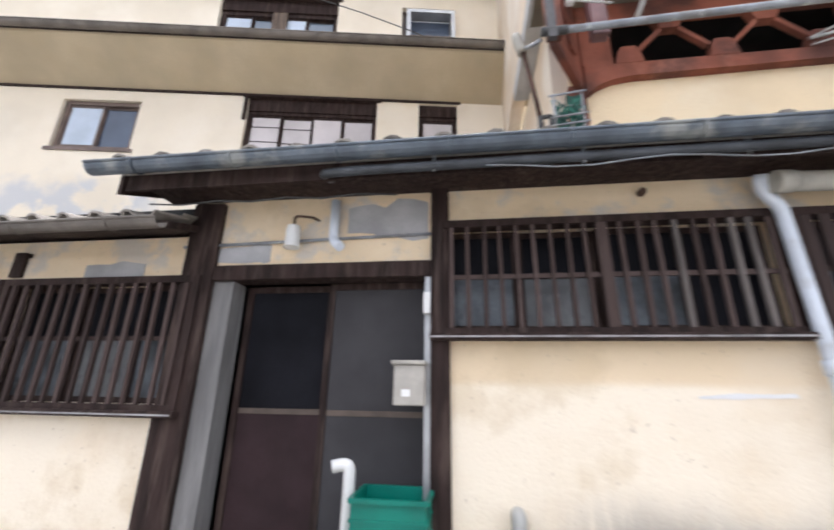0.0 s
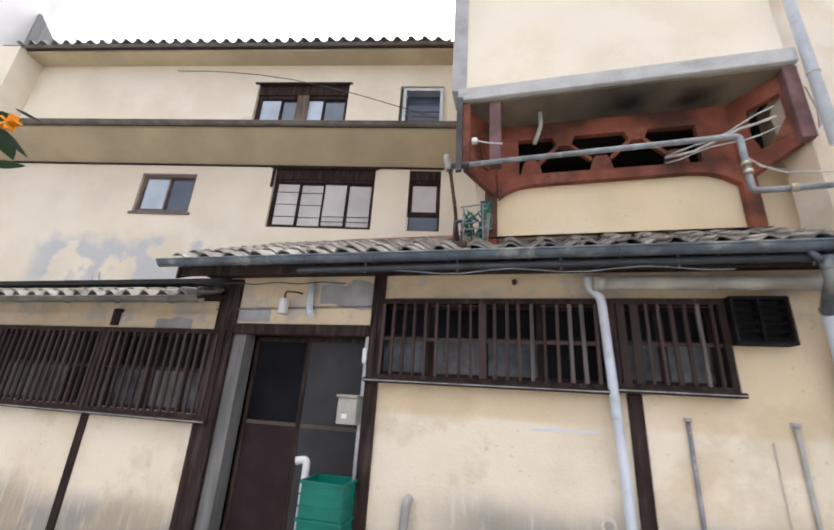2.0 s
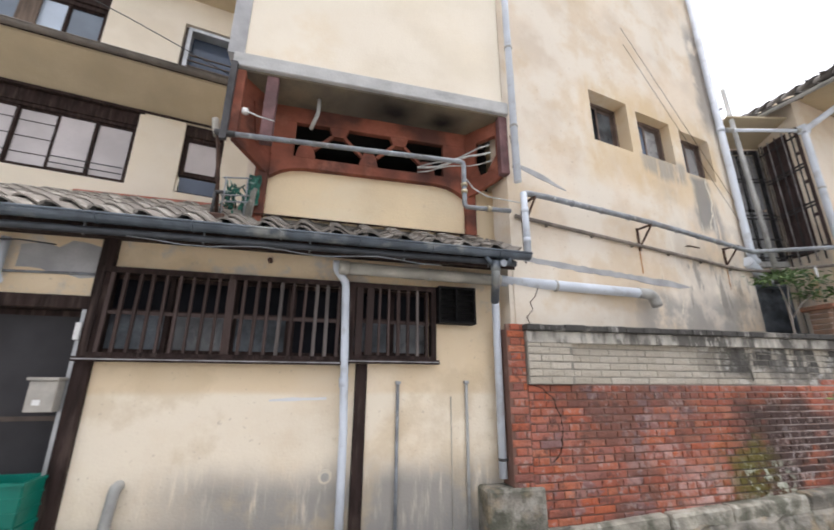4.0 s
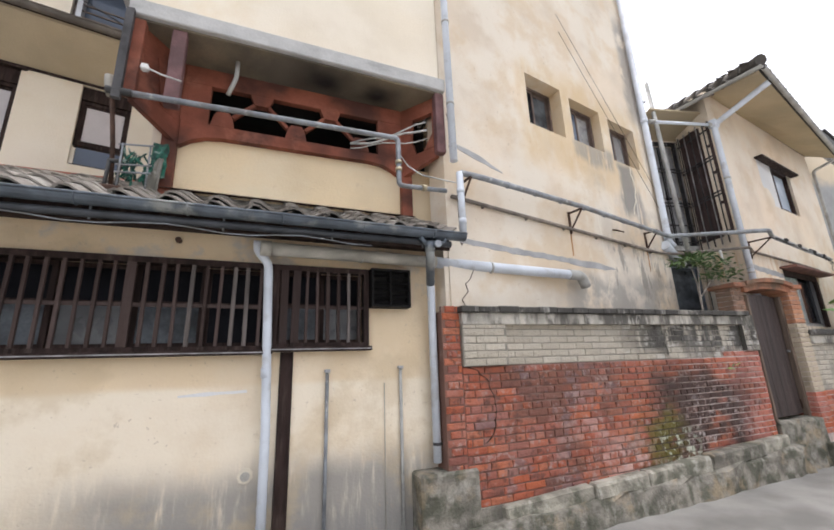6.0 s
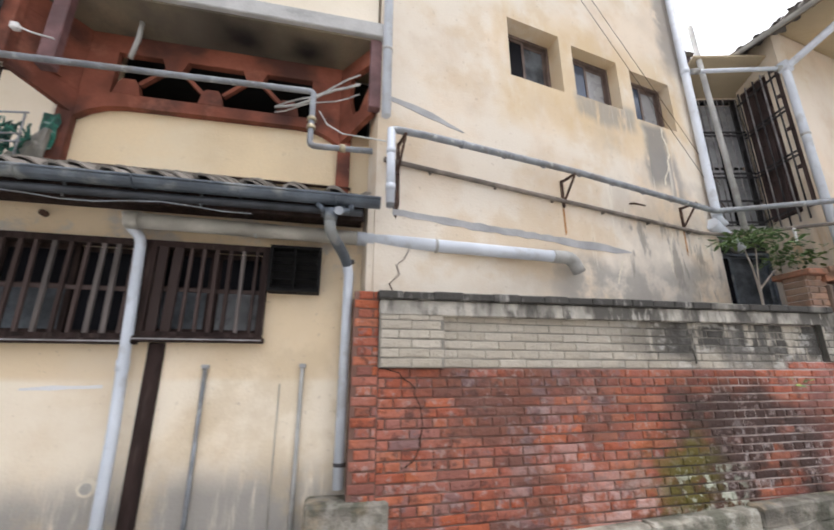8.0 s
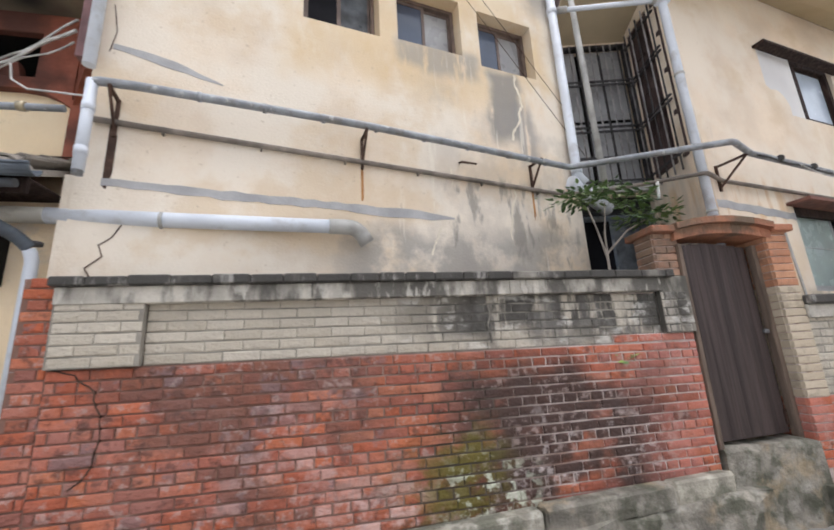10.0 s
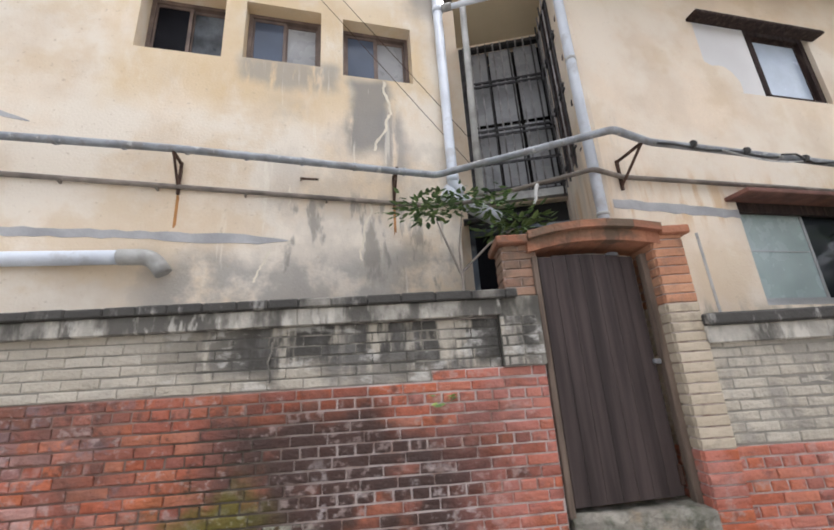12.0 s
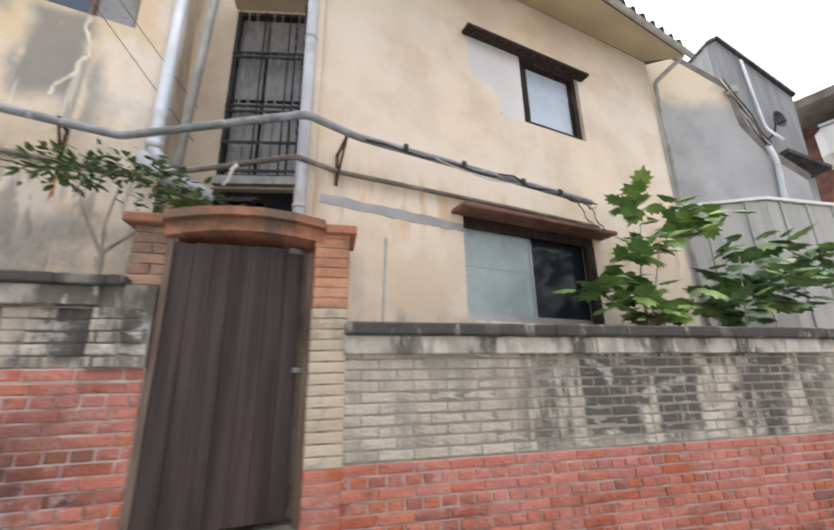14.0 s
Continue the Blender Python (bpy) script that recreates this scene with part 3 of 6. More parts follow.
MR = pose(9.1, 2.05, 0, 0, 0, -23)

# ---- ground and closing walls ----
bm = bmesh.new()
bmesh.ops.create_grid(bm, x_segments=40, y_segments=40, size=400)
solid("ground", bm, asphalt, pose(0, 0, GROUND), "worn grey cement alley floor", "ground", "structure")
solid("wall_opposite", boxed(-14, 24, -6.3, -6.0, GROUND, 2.4), white_wall, I4, "unseen plain pale wall added across the alley to bounce light", "wall", "structure")

# ---- low house A: front wall ----
LAT1, LAT2 = (0.0, 2.08, 1.885, 2.58), (2.14, 2.955, 1.905, 2.58)
DOOR = (-1.66, -0.06, GROUND, 2.27)
wall_a = solid("wall_low_house", wall(-1.8, 3.74, GROUND, 3.04, 0.22, (LAT1, LAT2, DOOR)), plaster_a, MA,
               "cream plastered front wall of low house with grey mould", "wall", "structure")
solid("wall_left_house", wall(-7.5, -1.8, GROUND, 2.46, 0.22, ((-5.6, -3.34, 1.40, 2.24), (-3.26, -1.8, 1.40, 2.24))), plaster_a, MA, "cream plastered front wall under lower eaves", "wall", "structure")
solid("wall_low_house_inside", boxed(-7.4, 3.7, 1.4, 1.5, GROUND, 2.9), black_in, MA, "inner wall painted black as an unlit room behind lattice windows", "wall", "structure")
solid("ceiling_low_house", boxed(-7.4, 3.7, 0.22, 1.4, 2.88, 2.94), black_in, MA, "ceiling painted black as an unlit room in the low house", "ceiling", "structure")
solid("floor_low_house", boxed(-7.4, 3.7, 0.22, 1.4, GROUND - 0.02, GROUND + 0.02), black_in, MA, "floor painted black as an unlit room in the low house", "floor", "structure")
solid("wall_low_house_side", boxed(3.56, 3.74, 0.22, 1.5, GROUND, 2.98), plaster_a, MA, "cream plaster side wall of low house", "wall", "structure")

for name, a in (("door_post", (-1.86, -1.62, 1.0)), ("door_post", (-0.06, 0.06, 1.8))):
    p = solid(name, boxed(a[0], a[1], -0.05, 0.1, GROUND, 3.02 if a[0] > -1 else 2.84, bev=0.008), wood_dark, MA, "dark weathered timber post beside the doorway", "post", "structure")
solid("door_lintel", boxed(-1.62, -0.06, -0.04, 0.12, 2.235, 2.345, bev=0.006), wood_dark, MA, "dark timber lintel over the doorway", "lintel", "structure")
solid("door_jamb", boxed(-1.62, -1.47, 0.0, 0.16, GROUND, 2.235), jamb_grey, MA, "dull grey jamb of the doorway", "jamb", "structure")
solid("door_jamb", boxed(-0.10, -0.062, -0.02, 0.16, GROUND, 2.235), alu, MA, "thin pale grey jamb strip of the doorway", "jamb", "structure")
solid("wall_post", boxed(2.2, 2.31, -0.025, 0.05, GROUND, 1.828, bev=0.006), wood_dark, MA, "dark bare timber post in the plaster wall", "post", "structure")
solid("wall_post", boxed(-3.36, -3.26, -0.02, 0.05, GROUND, 1.36, bev=0.006), wood_dark, MA, "dark bare timber post in the plaster wall", "post", "structure")
solid("wall_post", boxed(-3.34, -3.24, -0.03, 0.05, 2.3, 2.5, bev=0.004), wood_dark, MA, "short dark timber post under the eaves", "post", "structure")


def sliding_door(u0, u1, y, lower, upper, label):
    th = thing("sliding_door", MA, ((u0 + u1) / 2, y, GROUND), label, "door", "doors in the doorway")
    part("door_frame", framed(bmesh.new(), u0, u1, GROUND + 0.02, 2.23, y, y + 0.035, 0.045), wood_dark, th)
    part("middle_rail", boxed(u0 + 0.045, u1 - 0.045, y + 0.004, y + 0.03, 1.35, 1.385), alu_dark, th)
    part("lower_panel", boxed(u0 + 0.045, u1 - 0.045, y + 0.01, y + 0.025, GROUND + 0.065, 1.35), lower, th)
    part("upper_panel", boxed(u0 + 0.045, u1 - 0.045, y + 0.01, y + 0.025, 1.385, 2.185), upper, th)


sliding_door(-1.44, -0.74, 0.16, door_brown, shade_glass, "closed maroon brown sliding door with dark glass top")
sliding_door(-0.80, -0.06, 0.11, door_grey, door_grey, "closed grey mesh screen sliding door")


def lattice(win, n, label, mid, panes, lite=(), broad=()):
    u0, u1, z0, z1 = win
    th = thing("lattice_window", MA, ((u0 + u1) / 2, 0, z0), label, "window", "lattice windows of the low house")
    f = framed(bmesh.new(), u0 - 0.03, u1 + 0.03, z0 - 0.05, z1 + 0.03, -0.07, 0.03, 0.05)
    part("window_frame", f, wood_dark, th)
    part("window_sill", boxed(u0 - 0.06, u1 + 0.05, -0.115, -0.02, z0 - 0.075, z0 - 0.035, bev=0.005), wood_dark, th)
    part("sill_edge", boxed(u0 - 0.05, u1 + 0.04, -0.121, -0.116, z0 - 0.062, z0 - 0.052), steel_pale, th, "thin pale strip along the sill edge")
    part("rail", boxed(u0 + 0.02, u1 - 0.02, -0.036, -0.018, mid - 0.015, mid + 0.015), wood_slat, th)
    rng = random.Random(n)
    for i in range(n):
        u = u0 + (i + 0.7) * (u1 - u0) / (n + 0.4)
        w = 0.034 if i in broad else rng.uniform(0.011, 0.017)
        s = boxed(u - w, u + w, -0.066, -0.037, z0, z1, bev=0.003)
        bmesh.ops.rotate(s, verts=s.verts, cent=(u, -0.05, z0), matrix=Matrix.Rotation(rng.uniform(-0.012, 0.012), 3, "Y"))
        part("slat", s, slat_pale if i in lite else wood_slat, th, "bare pale slat" if i in lite else "")
    step = (u1 - u0) / panes
    for k in range(panes):
        a, b = u0 + k * step, u0 + (k + 1) * step
        y = 0.10 + 0.03 * (k % 2)
        sash = part("sash", framed(bmesh.new(), a, b, z0, z1, y, y + 0.028, 0.04), wood_dark, th)
        part("pane", boxed(a + 0.04, b - 0.04, y + 0.01, y + 0.016, z0 + 0.04, z0 + (z1 - z0) * 0.52), (dusty, frost_dim, dusty, shade_glass)[k % 4], sash)
        part("pane", boxed(a + 0.04, b - 0.04, y + 0.01, y + 0.016, z0 + (z1 - z0) * 0.52 + 0.025, z1 - 0.04), shade_glass, sash)
        part("sash_bar", boxed(a + 0.04, b - 0.04, y, y + 0.028, z0 + (z1 - z0) * 0.52, z0 + (z1 - z0) * 0.52 + 0.025), wood_dark, sash)
    return th


lattice(LAT1, 19, "brown timber lattice window with weathered vertical slats", 2.22, 4, (13, 16, 17), (9,))
lattice(LAT2, 8, "narrow brown timber lattice window beside downpipe", 2.23, 2, (6,), (0, 1))
lattice((-3.26, -1.72, 1.40, 2.24), 15, "brown timber lattice window beside the doorway", 1.83, 3)
lattice((-5.6, -3.34, 1.40, 2.24), 22, "long brown timber lattice window under low eaves", 1.83, 4)

# louvred black box beside the lattice
th = thing("vent_box", MA, (3.20, -0.04, 2.24), "black louvred vent box fixed to plaster wall", "vent")
part("casing", framed(bmesh.new(), 2.998, 3.40, 2.235, 2.615, -0.13, 0.0, 0.022), vent_black, th)
part("backing", boxed(3.02, 3.378, -0.03, -0.01, 2.257, 2.593), black_in, th)
for k in range(5):
    b = boxed(3.02, 3.378, -0.105, -0.045, 2.285 + k * 0.064, 2.292 + k * 0.064)
    bmesh.ops.rotate(b, verts=b.verts, cent=(3.2, -0.075, 2.288 + k * 0.064), matrix=Matrix.Rotation(0.6, 3, "X"))
    part("louvre", b, vent_black, th)
part("mullion", boxed(3.185, 3.20, -0.125, -0.04, 2.257, 2.593), vent_black, th)

# small fittings by the door
th = thing("wall_lamp", MA, (-1.02, 0.0, 2.5), "white glass jar lamp on a bent bracket above the doorway", "lamp")
b = bmesh.new()
tube(b, [(-1.02, -0.1, 2.44), (-1.02, -0.1, 2.452), (-1.02, -0.1, 2.57), (-1.02, -0.1, 2.59), (-1.02, -0.1, 2.60)], 0.055, 16, 0.8)
part("shade", b, white_paint, th)
part("bracket", pipe(bent([(-1.02, -0.1, 2.60), (-1.02, -0.1, 2.68), (-0.9, -0.06, 2.68), (-0.88, 0.0, 2.68)], 0.03), 0.009, 6), rust, th)
th = thing("vent_pipe", MA, (-0.74, 0, 2.5), "short white bent vent pipe above the doorway", "pipe")
part("pipe_run", pipe(bent([(-0.74, -0.06, 2.80), (-0.74, -0.06, 2.50), (-0.66, -0.14, 2.42)], 0.05), 0.034, 10), pvc, th)
th = thing("conduit", MA, (-0.9, -0.02, 2.53), "thin grey conduit along plaster above the doorway", "conduit")
part("tube", pipe([(-1.9, -0.02, 2.50), (-0.06, -0.02, 2.54)], 0.011, 6), galv, th)
th = thing("letterbox", MA, (-0.17, -0.02, 1.42), "beige metal letterbox on the door jamb", "letterbox")
part("body", boxed(-0.27, -0.085, -0.13, -0.022, 1.43, 1.66, bev=0.006), box_m, th)
part("lid", boxed(-0.285, -0.075, -0.15, -0.015, 1.66, 1.685, bev=0.006), box_m, th)
part("label_plate", boxed(-0.22, -0.17, -0.134, -0.129, 1.48, 1.52), white_paint, th, "small white plate")
th = thing("switch_cover", MA, (-0.08, -0.03, 2.0), "small white plastic cover on the door jamb", "switch")
part("cover", boxed(-0.105, -0.062, -0.06, -0.022, 1.98, 2.12, bev=0.004), white_paint, th)


def crate(M, label):
    th = thing("plastic_crate", M, (0, 0, 0), label, "crate", "crates in the doorway")
    w, d, h = 0.19, 0.15, 0.27
    for s in (-1, 1):
        part("long_side", boxed(-w, w, s * d - 0.006, s * d + 0.006, 0.012, h), crate_m, th)
        part("short_side", boxed(s * w - 0.006, s * w + 0.006, -d + 0.006, d - 0.006, 0.012, h), crate_m, th)
    part("base", boxed(-w, w, -d, d, 0, 0.012), crate_m, th)
    part("rim", framed_flat(w + 0.018, d + 0.018, h - 0.015, h + 0.008), crate_m, th)
    for k in (0.08, 0.17):
        part("rib", framed_flat(w + 0.012, d + 0.012, k, k + 0.014), crate_m, th)
    return th


def framed_flat(w, d, z0, z1, t=0.022):
    bm = bmesh.new()
    for s in (-1, 1):
        box(bm, -w, w, s * (d - t / 2) - t / 2, s * (d - t / 2) + t / 2, z0, z1)
        box(bm, s * (w - t / 2) - t / 2, s * (w - t / 2) + t / 2, -d + t, d - t, z0, z1)
    return bm


for k in range(3):
    crate(MA @ pose(-0.245, -0.14, GROUND + 0.075 + k * 0.278), "teal green plastic crate stacked by the doorway")
solid("door_step", boxed(-1.6, 0.1, -0.42, 0.1, GROUND - 0.02, GROUND + 0.075, bev=0.01), concrete, MA, "low cement step at the doorway", "step", "structure")
th = thing("standpipe", MA, (-0.62, -0.1, GROUND), "white plastic standpipe with bent top beside crate", "pipe")
part("pipe_run", pipe(bent([(-0.505, -0.12, GROUND + 0.07), (-0.505, -0.12, 1.12), (-0.60, -0.14, 1.10)], 0.05), 0.034, 10), white_paint, th)
th = thing("pipe_stub", MA, (0.4, 0, 0.8), "bent grey pipe stub coming out of the wall", "pipe")
part("pipe_run", pipe(bent([(0.42, 0.05, 0.88), (0.42, -0.07, 0.88), (0.36, -0.09, GROUND)], 0.05), 0.04, 10), pvc_old, th)
th = thing("drain_hole", MA, (1.98, 0, 0.86), "small oval pipe hole with pale rim in mouldy wall", "drain")
b = bmesh.new()
tube(b, [(1.98, 0.01, 0.87), (1.98, -0.012, 0.87)], 0.060, 9)
part("rim", b, crack_fill, th)
b = bmesh.new()
tube(b, [(1.98, 0.01, 0.865), (1.98, -0.015, 0.865)], 0.036, 12)
part("bore", b, concrete, th)
th = thing("insulator", MA, (1.33, 0, 2.78), "small dark round insulator on plaster", "insulator")
part("knob", pipe([(1.33, 0.0, 2.78), (1.33, -0.05, 2.78)], 0.024, 8), rust, th)
for u, ztop, r, m in ((2.61, 1.64, 0.016, galv), (3.31, 1.65, 0.016, pvc_old), (3.15, 1.53, 0.004, pvc_dust_shade)):
    th = thing("wall_conduit", MA, (u, -0.02, GROUND), "thin vertical conduit and streak run on plaster wall", "conduit", "conduits on the low house")
    part("tube", pipe([(u, -r - 0.004, GROUND), (u, -r - 0.004, ztop)], r, 8), m, th)
    if r > 0.01:
        part("cap", boxed(u - 0.024, u + 0.024, -0.045, 0.0, ztop, ztop + 0.03, bev=0.005), render_grey, th)
patch("paint_scrape", MA, [(1.45, 1.50, 0.015), (1.65, 1.51, 0.03), (1.95, 1.515, 0.02)], -0.003, wall_a, white_wall, "white scrape", 3)
patch("cement_patch", MA, [(-1.62, 2.44, 0.10), (-1.3, 2.44, 0.15), (-1.22, 2.44, 0.12)], -0.003, wall_a, render_grey, "grey cement patch", 4)
patch("cement_patch", MA, [(-0.66, 2.66, 0.2), (-0.3, 2.66, 0.28), (-0.08, 2.66, 0.26)], -0.003, wall_a, render_grey, "grey cement patch", 5)
patch("cement_patch", MA, [(-2.7, 2.33, 0.1), (-2.4, 2.34, 0.15), (-2.2, 2.33, 0.12)], -0.003, wall_a, render_grey, "grey cement patch", 6)

# ---- tiled roofs ----
TILE = None


def tile_mesh():
    """An S-shaped clay pan tile, 0.25 wide and 0.30 long, with its low edge at y = 0."""
    bm, n = bmesh.new(), 8
    prof = [(-0.13 + 0.26 * i / n, 0.040 * math.sin(2 * math.pi * i / n + 0.6)) for i in range(n + 1)]
    rows = []
    for y, lift in ((0.0, 0.0), (0.31, 0.0)):
        for dz in (0.0, -0.016):
            rows.append([bm.verts.new((x, y, z + dz + lift)) for x, z in prof])
    ft, fb, bt, bb = rows
    for i in range(n):
        for a, b in ((ft, bt), (bb, fb), (fb, ft)):
            bm.faces.new((a[i], a[i + 1], b[i + 1], b[i]))
    bm.faces.new((ft[0], bt[0], bb[0], fb[0]))
    bm.faces.new((ft[n], fb[n], bb[n], bt[n]))
    return mesh_of(bm, tile_m, "roof_tile")


TILE = tile_mesh()


def tiled(parent, org, u0, u1, y0, rows, slope, z0, seed, skip=None, step=0.235, lap=0.25, wide=1.0, tall=None):
    rng = random.Random(seed)
    n = int((u1 - u0) / step)
    for r in range(rows):
        for k in range(n):
            u = u0 + (k + 0.5) * step
            y, z = y0 + r * lap * math.cos(slope), z0 + r * lap * math.sin(slope) + 0.018 * (r > 0)
            if skip and skip(u, y):
                continue
            ob = new("roof_tile", TILE)
            ob.parent = parent
            ob.matrix_basis = Matrix.Translation(Vector((u, y + rng.uniform(-0.012, 0.012), z + 0.02)) - org) @ pose(0, 0, 0, math.degrees(slope) - 4 + rng.uniform(-1.2, 1.2), rng.uniform(-1.5, 1.5), rng.uniform(-2, 2)) @ Matrix.Diagonal((wide, 1, tall or wide, 1))
            ORG[ob.name] = org


def roof_slab(u0, u1, y0, y1, z0, slope, t=0.05):
    dz = (y1 - y0) * math.tan(slope)
    bm = bmesh.new()
    vs = [bm.verts.new((u, y, z)) for u in (u0, u1) for y, z in ((y0, z0), (y1, z0 + dz), (y1, z0 + dz - t), (y0, z0 - t))]
    a, b = vs[:4], vs[4:]
    bm.faces.new(a)
    bm.faces.new(b[::-1])
    for i in range(4):
        j = (i + 1) % 4
        bm.faces.new((a[i], b[i], b[j], a[j]))
    return bm


SL = radians(25)
roof_a = solid("roof_low_house", roof_slab(-2.15, 3.74, -0.42, 2.2, 2.93, SL), tile_m, MA, "grey clay tiled lean-to roof over low house", "roof", "structure")
tiled(roof_a, Vector(), -2.15, 3.80, -0.50, 11, SL, 2.935, 11, lambda u, y: u > 1.05 and y > 0.30, 0.31, 0.21, 1.32, 1.0)
solid("eaves_mortar", boxed(-2.13, 3.74, -0.455, -0.40, 2.90, 2.955, bev=0.012), concrete, MA, "pale mortar bed under the eaves tiles", "mortar", "structure")
roof_l = solid("roof_left_house", roof_slab(-7.6, -1.78, -0.36, 1.9, 2.56, radians(17)), wood_dark, MA, "low grey clay tiled roof on the left", "roof", "structure")
tiled(roof_l, Vector(), -7.0, -1.75, -0.42, 8, radians(17), 2.565, 12)
solid("wall_left_upper", boxed(-7.5, -1.80, 0.02, 0.2, 2.46, 2.60), plaster_a, MA, "cream plaster band under the left eaves", "wall", "structure")
th = solid("ridge_flashing", boxed(-1.6, 0.9, 2.06, 2.12, 4.10, 4.19), red_flash, MA, "faded red metal strip along the roof top", "flashing", "structure")
solid("ridge_flashing", boxed(-7.2, -2.0, 1.84, 1.90, 3.27, 3.32), red_flash, MA, "faded red metal strip where roof meets wall", "flashing", "structure")
solid("roof_flashing", roof_slab(1.0, 3.62, 0.20, 0.42, 3.35, radians(14), 0.007), rust, MA, "thin rusty flashing sheet below the balcony wall", "flashing", "structure")
solid("roof_mortar", boxed(1.0, 3.72, 0.30, 0.40, 3.2, 3.36, bev=0.02), concrete, MA, "rough pale mortar fillet along the tile tops", "mortar", "structure")
solid("gable_board", prism(bmesh.new(), [(0.0, 2.62), (2.2, 2.62), (2.2, 3.98), (0.0, 3.06)], 0, 0.08), wood_dark, MA @ pose(-1.80, 0.0, 0, 0, 0, 90), "dark timber gable boards above the low roof", "boards", "structure")
solid("barge_board", prism(bmesh.new(), [(-0.42, 2.74), (2.2, 3.88), (2.2, 4.04), (-0.42, 2.90)], 0, 0.03), wood_dark, MA @ pose(-2.12, 0.0, 0, 0, 0, 90), "dark barge board at the roof end", "board", "structure")


def gutter(name, M, u0, u1, y, z, r, m, label, brackets=6):
    th = thing(name, M, ((u0 + u1) / 2, y, z), label, "gutter")
    bm, n = bmesh.new(), 8
    prof = [(r * math.cos(a), r * math.sin(a)) for a in [math.pi + math.pi * i / n for i in range(n + 1)]]
    prof += [((r - 0.007) * math.cos(a), (r - 0.007) * math.sin(a)) for a in [2 * math.pi - math.pi * i / n for i in range(n + 1)]]
    ends = [[bm.verts.new((u, y + p, z + q)) for p, q in prof] for u in (u0, u1)]
    k = len(prof)
    for i in range(k):
        bm.faces.new((ends[0][i], ends[0][(i + 1) % k], ends[1][(i + 1) % k], ends[1][i]))
    bm.faces.new(ends[0])
    bm.faces.new(ends[1][::-1])
    part("trough", bm, m, th)
    part("front_bead", pipe([(u0, y - r, z), (u1, y - r, z)], 0.011, 6), m, th)
    for i in range(brackets):
        u = u0 + (i + 0.5) * (u1 - u0) / brackets
        part("strap", framed_strap(u, y, z, r), m, th)
    return th


def framed_strap(u, y, z, r):
    return tube(bmesh.new(), [(u, y + r * 1.06 * math.cos(a), z + r * 1.06 * math.sin(a)) for a in [math.pi + math.pi * i / 8 for i in range(9)]], 0.007, 5)


gutter("eaves_gutter", MA, -2.28, 3.83, -0.52, 2.90, 0.062, gutter_m, "blue grey metal gutter along tiled eaves", 9)
gutter("eaves_gutter", MA, -7.4, -1.75, -0.44, 2.53, 0.055, gutter_s_m, "dull brown grey gutter along the lower eaves", 8)
th = thing("waste_pipe", MA, (1.5, -0.38, 2.78), "dark horizontal waste pipe slung under the gutter", "pipe")
part("pipe_run", pipe(bent([(-0.70, -0.30, 2.84), (-0.70, -0.45, 2.79), (-0.5, -0.47, 2.785), (3.7, -0.47, 2.81)], 0.05), 0.030, 10), gutter_dark, th)
for k in range(5):
    part("hanger", pipe([(0.0 + k * 0.85, -0.47, 2.75), (0.0 + k * 0.85, -0.48, 2.86)], 0.008, 5), galv, th)
th = thing("slack_cable", MA, (1.2, -0.4, 2.75), "thin pale cable sagging along the gutter", "cable")
part("cable", pipe([(0.3 + i * 0.2, -0.49, 2.76 - 0.04 * math.sin(math.pi * i / 5) ** 2) for i in range(14)], 0.005, 5), galv, th)
solid("eaves_board", boxed(-2.1, 3.72, -0.41, -0.385, 2.77, 2.90), wood_dark, MA, "dark board added behind the gutter in place of eaves shade", "board", "structure")
solid("eaves_soffit", boxed(-2.08, 3.72, -0.384, -0.002, 2.865, 2.88), wood_dark, MA, "dark board added under the tiled eaves to block sky light", "soffit", "structure")
th = thing("slack_cable", MA, (-1.4, -0.4, 2.6), "thin dark cable under the eaves", "cable")
part("cable", pipe([(-2.0 + i * 0.25, -0.30, 2.72 - 0.02 * (i % 2)) for i in range(8)], 0.006, 5), black_cable, th)

# downpipes of the low house
th = thing("downpipe", MA, (2.05, -0.07, GROUND), "white plastic downpipe with a double bend on plaster", "downpipe", "downpipes of the low house")
part("pipe_run", pipe(bent([(1.955, -0.16, 2.79), (1.955, -0.13, 2.71), (2.055, -0.105, 2.60), (2.11, -0.09, 1.2), (2.12, -0.09, GROUND)], 0.05), 0.038, 12), pvc, th)
part("joint", pipe([(2.087, -0.09, 1.70), (2.09, -0.09, 1.62)], 0.043, 12), pvc, th)
th = thing("downpipe", MA, (3.63, -0.115, 0.76), "white plastic downpipe ending above a stone block", "downpipe", "downpipes of the low house")
part("pipe_run", pipe(bent([(3.615, -0.14, 2.47), (3.63, -0.115, 2.40), (3.625, -0.11, 0.80)], 0.04), 0.04, 12), pvc, th)
part("elbow", pipe(bent([(3.46, -0.505, 2.78), (3.46, -0.505, 2.64), (3.59, -0.20, 2.53), (3.612, -0.145, 2.48)], 0.06), 0.043, 12), gutter_m, th, "blue grey metal elbow")
for z in (2.5, 0.95):
    part("clip", pipe([(3.63, -0.115, z), (3.63, -0.115, z + 0.025)], 0.045, 12), steel_dark, th)
th = thing("gutter_outlet", MA, (3.46, -0.5, 2.76), "tangle of blue grey valves at the gutter outlet", "valve")
for a, b_ in (((3.36, -0.52, 2.84), (3.42, -0.52, 2.77)), ((3.56, -0.50, 2.84), (3.49, -0.51, 2.77)), ((3.40, -0.52, 2.785), (3.60, -0.52, 2.80)), ((3.60, -0.52, 2.80), (3.62, -0.52, 2.86))):
    part("pipe_arm", pipe([a, b_], 0.022, 8), gutter_m, th)
part("cup", pipe([(3.46, -0.505, 2.80), (3.46, -0.505, 2.70)], 0.056, 10, 0.8), gutter_m, th)
